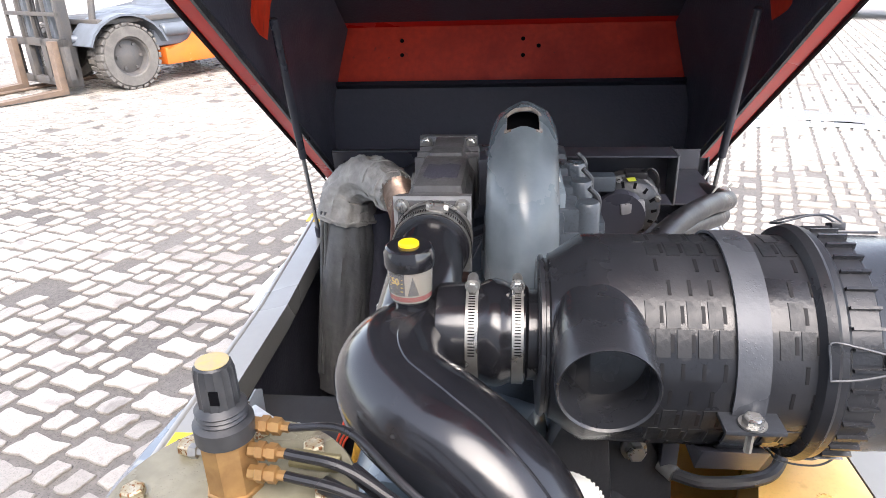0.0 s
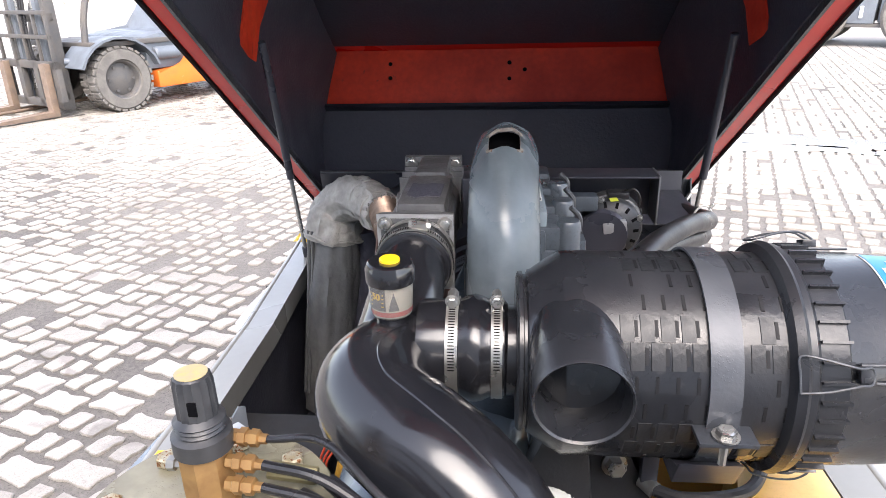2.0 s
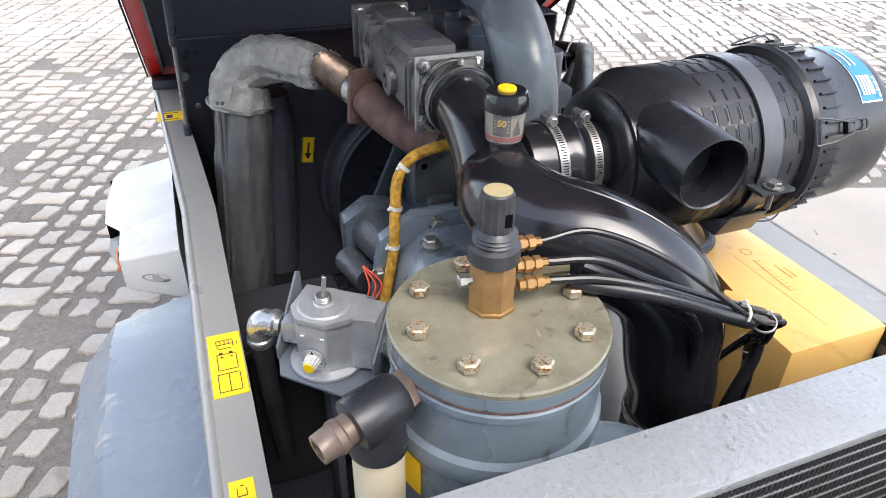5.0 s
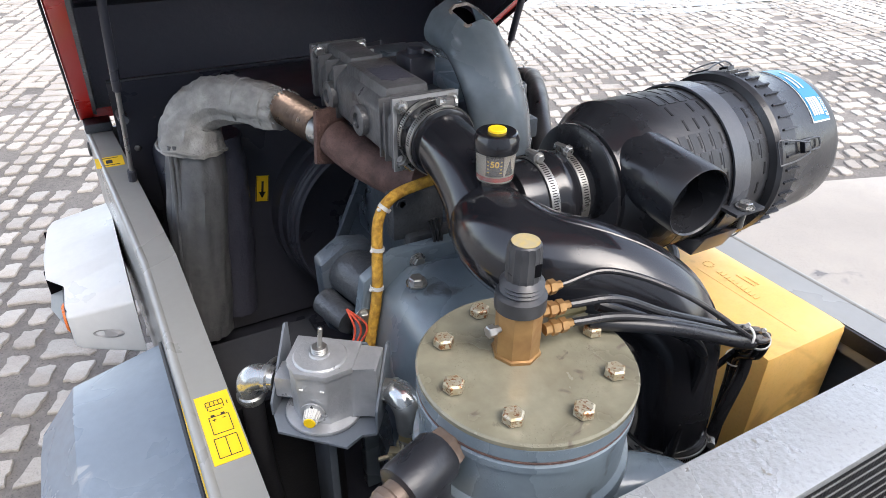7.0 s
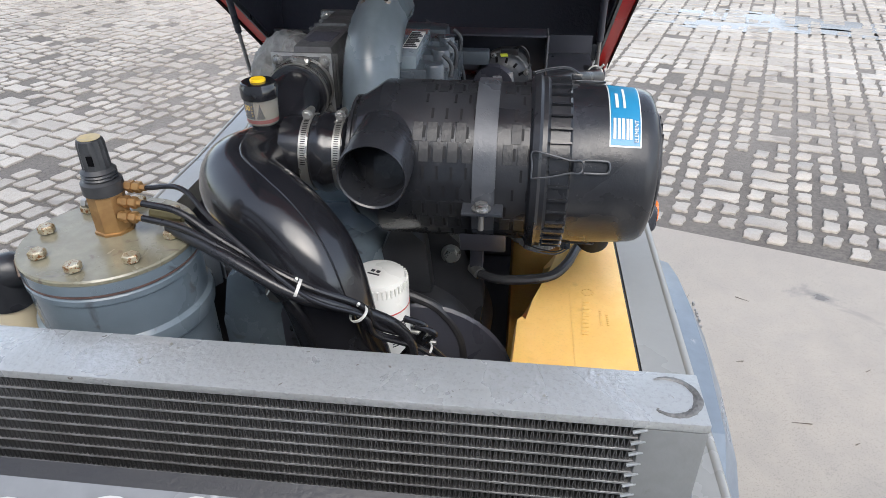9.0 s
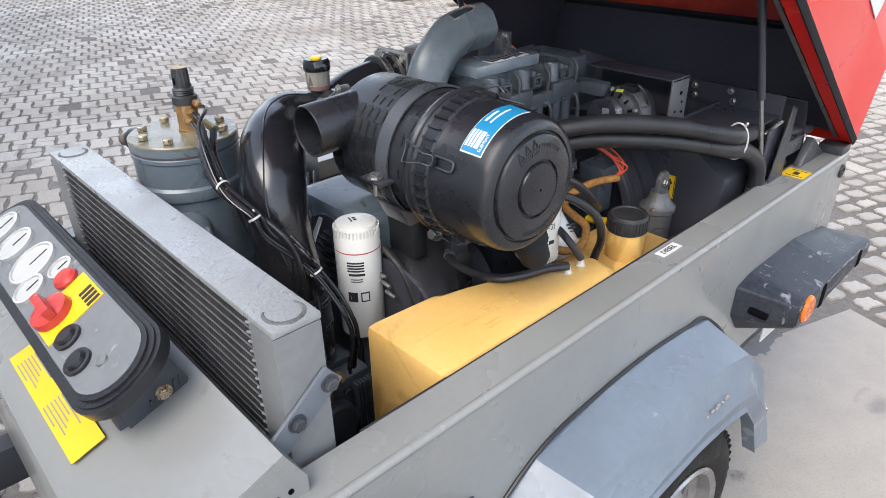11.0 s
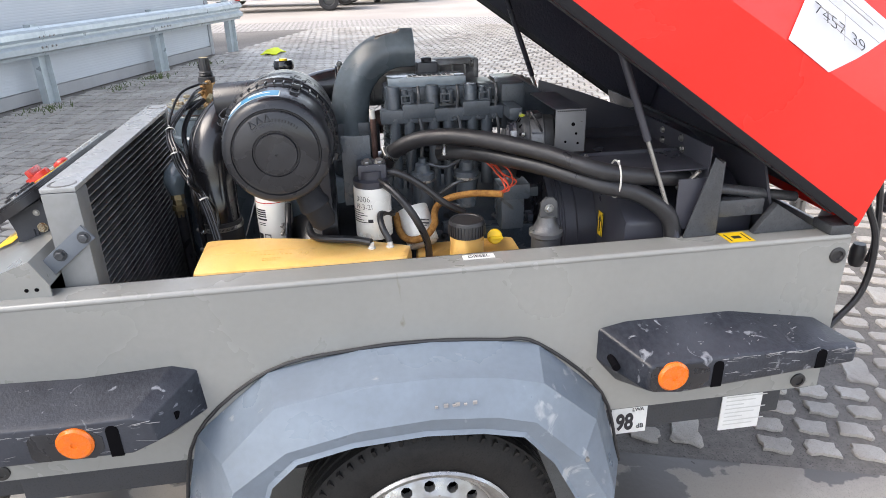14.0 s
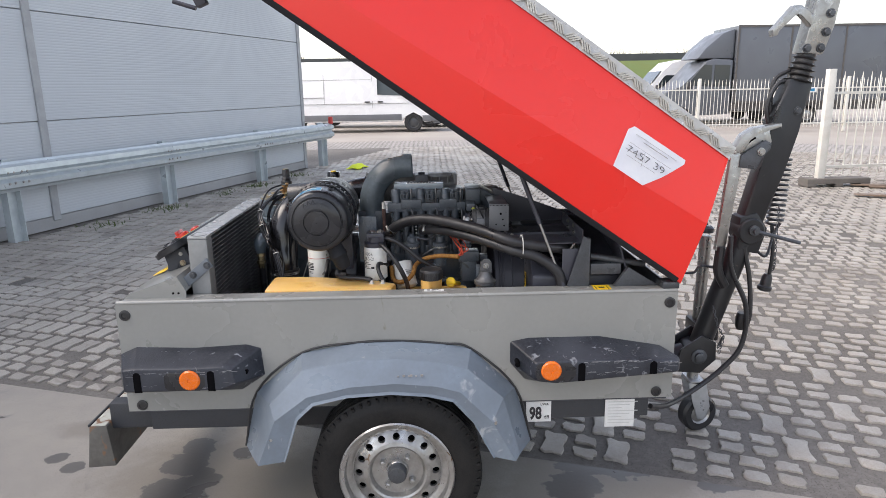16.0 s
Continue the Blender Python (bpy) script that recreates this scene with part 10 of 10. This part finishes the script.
prism(b, [(2.35, 1.33), (2.37, 1.392), (2.46, 1.43), (2.475, 1.38), (2.44, 1.34)], "x", 0.066, 0.076, 0.002)
part("tooth_sector", b, STEEL, lev)
b = nbm()
lathe(b, [(0, 0.017), (0.008, 0.016), (0.009, 0.011), (0.016, 0.011)], (0.092, 2.425, 1.343), (1, 0, 0), 18)
part("pivot_bolt", b, STEEL, lev)
b = nbm()
tube(b, [(0.08, 2.3, 0.95), (0.085, 2.295, 0.85), (0.08, 2.33, 0.78)], 0.02, 10, 6)
part("lever_grip", b, RUBBER, lev)
for k in range(8):
    b = nbm()
    lathe(b, [(0, 0.004), (0.004, 0.004)], (0.0755, 2.362 + 0.006 * k, 1.36 + 0.0072 * k - 0.0003 * k * k), (1, 0, 0), 8)
    part("sector_tooth", b, HOLE_SHADE, db)
b = nbm()
hexbolt(b, (0.061, 2.575, 1.5), (1, 0, 0), 0.012, 0.01)
part("quadrant_bolt", b, CASTING, db)
# coiled cable, plug and safety chain
b = nbm()
pts = []
for k in range(170):
    a = 2 * math.pi * k / 13
    t = k / 169
    pts.append((-0.03 + 0.032 * math.cos(a), 2.585 + 0.03 * t + 0.032 * math.sin(a) - 0.04 * t, 1.30 - 0.28 * t))
tube(b, pts, 0.0055, 6, 1)
tube(b, [(0.0, 2.55, 1.3), (0.0, 2.53, 1.42), (0.01, 2.49, 1.5), (0.0, 2.5, 1.62), (0.0, 2.56, 1.66)], 0.009, 8, 6)
tube(b, [(0.02, 2.52, 1.36), (0.02, 2.47, 1.5), (0.02, 2.5, 1.6), (0.02, 2.55, 1.62)], 0.009, 8, 6)
solo("coiled_cable", b, HOSE, "coiled black trailer cable hanging at the drawbar", "cable")
b = nbm()
tube(b, [(-0.02, 2.56, 1.02), (-0.01, 2.57, 0.9), (-0.01, 2.565, 0.8)], 0.008, 8, 6)
lathe(b, [(0, 0.016), (0.015, 0.022), (0.05, 0.024), (0.055, 0.03), (0.07, 0.03), (0.075, 0.02)], (-0.012, 2.56, 0.80), (0, -0.15, -1), 16)
solo("trailer_plug", b, RUBBER, "black trailer plug hanging on its cable", "plug")
b = nbm()
tube(b, [(0.06, 2.41, 0.94), (0.07, 2.44, 0.8), (0.08, 2.45, 0.66), (0.08, 2.44, 0.6)], 0.01, 8, 6)
lathe(b, [(0, 0.018), (0.02, 0.024), (0.06, 0.024), (0.075, 0.018)], (0.04, 2.435, 0.645), (0, 0, -1), 16)
solo("trailer_plug", b, RUBBER, "black trailer plug on the lower arm", "plug")
b = nbm()
tube(b, [(0.1, 2.33, 1.0), (0.11, 2.34, 0.86), (0.12, 2.41, 0.7), (0.13, 2.40, 0.53), (0.14, 2.31, 0.42), (0.2, 2.16, 0.35), (0.3, 2.03, 0.35), (0.40, 1.93, 0.40)], 0.0105, 10, 8)
solo("brake_cable", b, HOSE, "thick black cable looping under the drawbar", "cable")
b = nbm()
tube(b, [(0.05, 2.42, 0.98), (0.06, 2.5, 0.9), (0.0, 2.56, 0.98), (0.0, 2.585, 1.03)], 0.006, 8, 8)
solo("lighting_cable", b, HOSE, "thin black cable at the drawbar pivot", "cable")


def chain(name, pts, label):
    q = nbm()
    dense = [Vector(p) for p in spline(pts, max(2, int(60 / len(pts))))]
    k, last = 0, dense[0]
    for p in dense[1:]:
        if (p - last).length > 0.013:
            w = (p - last).normalized()
            m = basis((p + last) / 2, w, Vector((1, 0, 0)) if abs(w.x) < 0.9 else Vector((0, 1, 0))) @ Matrix.Rotation(radians(90 * (k % 2)), 4, "X")
            loop = [(0.0095 * math.cos(a), 0.005 * math.sin(a), 0) for a in [2 * math.pi * i / 10 for i in range(11)]]
            tube(q, [tuple(m @ Vector(c)) for c in loop], 0.0018, 5, 1)
            k += 1
            last = p
    return solo(name, q, CASTING, label, "chain", "chains")


chain("safety_chain", [(0.08, 2.53, 1.12), (0.08, 2.53, 1.0), (0.06, 2.545, 0.87), (0.04, 2.55, 0.83)], "thin steel chain hanging from the drawbar")
chain("safety_chain", [(0.1, 2.28, 0.7), (0.11, 2.3, 0.62), (0.1, 2.33, 0.56), (0.1, 2.31, 0.5), (0.1, 2.34, 0.57), (0.1, 2.32, 0.48)], "knotted steel chain at the lower arm")
# jockey wheel
jk = thing("jockey_wheel", (-0.14, 2.37, 0), "jockey wheel with steel tube clamped beside the drawbar", "jockey wheel")
b = nbm()
rod(b, (-0.14, 2.315, 0.24), (-0.14, 2.33, 0.95), 0.026, seg=20, bev=0.004)
part("tube", b, STEEL, jk, "tarnished steel tube")
b = nbm()
lathe(b, [(0, 0.03), (0.02, 0.033), (0.03, 0.02)], (-0.14, 2.33, 0.965), (0, 0, 1), 18)
tube(b, [(-0.14, 2.33, 1.0), (-0.12, 2.31, 1.03), (-0.1, 2.3, 1.02), (-0.1, 2.3, 0.98)], 0.006, 8, 4)
tube(b, [(-0.1, 2.21, 0.79), (-0.1, 2.27, 0.79), (-0.1, 2.3, 0.82), (-0.08, 2.38, 0.81)], 0.006, 8, 4)
part("crank", b, CASTING, jk)
b = nbm()
box(b, -0.185, 0.0, 2.28, 2.36, 0.50, 0.56, 0.008)
part("tube_clamp", b, BLK, jk)
b = nbm()
lathe(b, [(-0.03, 0.05), (-0.032, 0.078), (-0.02, 0.09), (0.02, 0.09), (0.032, 0.078), (0.03, 0.05)], (-0.135, 2.349, 0.09), (1, 0.22, 0), 32, False)
w = part("tyre", b, RUBBER, jk)
b = nbm()
lathe(b, [(0.027, 0.055), (0.018, 0.045), (0.032, 0.018), (0.034, 0.0001)], (-0.135, 2.349, 0.09), (1, 0.22, 0), 24, False)
part("rim", b, RIM, w)
b = nbm()
prism(b, [(2.28, 0.26), (2.36, 0.27), (2.385, 0.14), (2.362, 0.075), (2.33, 0.08), (2.3, 0.17)], "x", -0.088, -0.081, 0.002)
prism(b, [(2.28, 0.26), (2.36, 0.27), (2.385, 0.14), (2.362, 0.075), (2.33, 0.08), (2.3, 0.17)], "x", -0.19, -0.183, 0.002)
box(b, -0.19, -0.081, 2.285, 2.355, 0.255, 0.268, 0.002)
part("fork", b, ALU, jk)
# twigs and grit on the slab
random.seed(77)
twig = nbm()
for k in range(30):
    x, y = random.uniform(0.9, 3.2), random.uniform(0.2, 2.1)
    a, n_l = random.uniform(0, 6.3), random.uniform(0.015, 0.07)
    rod(twig, (x, y, 0.005), (x + n_l * math.cos(a), y + n_l * math.sin(a), 0.007), 0.0016, 0.0007, 5)
solo("twigs", twig, TWIG, "scattered dry twigs on the concrete", "twigs", kind="stuff")

# ---- pavers: the nearest are objects of their own, the rest one joined mesh ----
random.seed(12)
BONE = [(-1.0, -0.76), (-0.9, -0.99), (-0.5, -0.95), (-0.2, -0.86), (0.12, -0.85), (0.48, -0.93), (0.88, -0.99), (1.0, -0.74), (0.92, -0.25), (0.93, 0.2),
        (1.0, 0.76), (0.9, 0.99), (0.5, 0.94), (0.18, 0.86), (-0.14, 0.86), (-0.5, 0.94), (-0.88, 0.99), (-1.0, 0.75), (-0.93, 0.22), (-0.92, -0.2)]
HALF_BONE = [(-1.0, -0.82), (-0.85, -0.98), (-0.3, -0.96), (0.35, -0.9), (0.88, -0.84), (1.0, -0.3), (0.98, 0.3), (0.88, 0.84), (0.3, 0.9), (-0.3, 0.95), (-0.86, 0.98), (-1.0, 0.78), (-0.94, 0.2), (-0.95, -0.25)]


def soiled(p):
    """How far dirt has buried the stones: 0 where the joints are clean, 1 along the slab and in the wheel tracks."""
    u, v = p.dot(U), p.dot(V)
    slab_far = max(SLAB_U - u, 0.0) if v < SLAB_V else max(v - SLAB_V, 0.0)
    track = 0.5 + 1.3 * noise.noise(Vector((u * 0.16 + 3, v * 0.45, 1.5)))
    close = max(0.0, 1.0 - slab_far / 3.2)
    wall = max(0.0, min(1.0, (2.6 - v - 3.6) / 1.2)) if u < 2 else 0.0
    return max(0.0, min(1.0, 0.3 + 0.45 * track + 0.55 * close - 0.9 * wall))


def paver_outline(rng, half, dirt):
    """A waisted block, or half of one, with as much of it showing as the dirt leaves."""
    gap = 0.004 + 0.0095 * dirt
    hu, hv = (PITCH_U / 4 if half else PITCH_U / 2) - gap, PITCH_V / 2 * 1.04 - gap * 1.1
    side = rng.choice((-1, 1)) if half else 1
    lean = rng.uniform(0.0, 0.012)
    bite = 0.0015 + 0.0095 * dirt
    o = []
    for x, y in (HALF_BONE if half else BONE):
        o.append((side * x * hu - rng.random() * bite * (1 if x > 0 else -1) * side + lean * y, y * hv - rng.random() * bite * (1 if y > 0 else -1)))
    return o[::side]


def paver_mesh(rng, half, dirt):
    q = nbm()
    o = paver_outline(rng, half, dirt)
    n = len(o)
    top = [q.verts.new((x * 0.95, y * 0.93, 0.0)) for x, y in o]
    rim = [q.verts.new((x, y, -0.004)) for x, y in o]
    low = [q.verts.new((x, y, -0.016)) for x, y in o]
    q.faces.new(top)
    for a, c in ((top, rim), (rim, low)):
        for k in range(n):
            q.faces.new((a[k], a[(k + 1) % n], c[(k + 1) % n], c[k]))
    return finish(q, STONE_ONE, 50)


rng = random.Random(4)
near = tagged(new("paving", None), "uneven grey concrete pavers with dirty joints", "paving", kind="structure")
spots = []
for i in range(-82, 40):
    for k in range(-40, 120):
        u, v = (i + 0.5) * PITCH_U, (k + (0.5 if i % 2 else 0.0)) * PITCH_V + 0.05
        if u > SLAB_U - PITCH_U / 2 and v < SLAB_V + PITCH_V / 2:
            continue
        if v < WALL_V + 0.15:
            continue
        p = uv(u, v)
        if p.length > 16.5 or (p.x > 5.5 and p.y < 0) or p.y < -5.0:
            continue
        dirt = soiled(p)
        if rng.random() < 0.08 + 0.8 * dirt:
            for e in (-PITCH_U / 4, PITCH_U / 4):
                if rng.random() > 0.14 * dirt:
                    spots.append((uv(u + e, v), True, dirt))
        elif rng.random() > 0.05 * dirt:
            spots.append((p, False, dirt))
# a stretch beside the drawbar and along the kerb side of the slab counts as nearest
spots.sort(key=lambda s: min((s[0] - Vector((0.9, 3.2, 0))).length, (s[0] - Vector((-0.3, 2.9, 0))).length))
kinds = {(half, d): [paver_mesh(rng, half, d / 4) for _ in range(4)] for half in (True, False) for d in range(5)}
for p, half, dirt in spots[:295]:
    m = Matrix.Translation((p.x, p.y, rng.uniform(-0.003, 0.002))) @ Matrix.Rotation(YARD + rng.uniform(-0.03, 0.03) + (math.pi if rng.random() < 0.5 else 0), 4, "Z")
    piece("paver", rng.choice(kinds[half, round(dirt * 4)]), m @ Matrix.Rotation(rng.uniform(-0.012, 0.012), 4, "X"), near)
verts, faces = [], []
for p, half, dirt in spots[295:]:
    o = paver_outline(rng, half, dirt)
    n = len(o)
    a = rng.uniform(-0.02, 0.02) + YARD
    c, s = math.cos(a), math.sin(a)
    z, tx, ty = rng.uniform(-0.004, 0.002), rng.uniform(-0.012, 0.012), rng.uniform(-0.012, 0.012)
    n0 = len(verts)
    for f, dz in ((0.95, 0.0), (1.0, -0.004), (1.0, -0.016)):
        for x, y in o:
            verts.append((p.x + (x * c - y * s) * f, p.y + (x * s + y * c) * f, z + dz + tx * x + ty * y))
    faces.append(tuple(range(n0, n0 + n)))
    for k in range(n):
        j = (k + 1) % n
        faces.append((n0 + k, n0 + n + k, n0 + n + j, n0 + j))
        faces.append((n0 + n + k, n0 + 2 * n + k, n0 + 2 * n + j, n0 + n + j))
me = bpy.data.meshes.new("pavers")
me.from_pydata(verts, [], faces)
me.materials.append(STONE)
ob = new("paver_field", me)
ob.parent = near
ob["kind"] = "stuff"
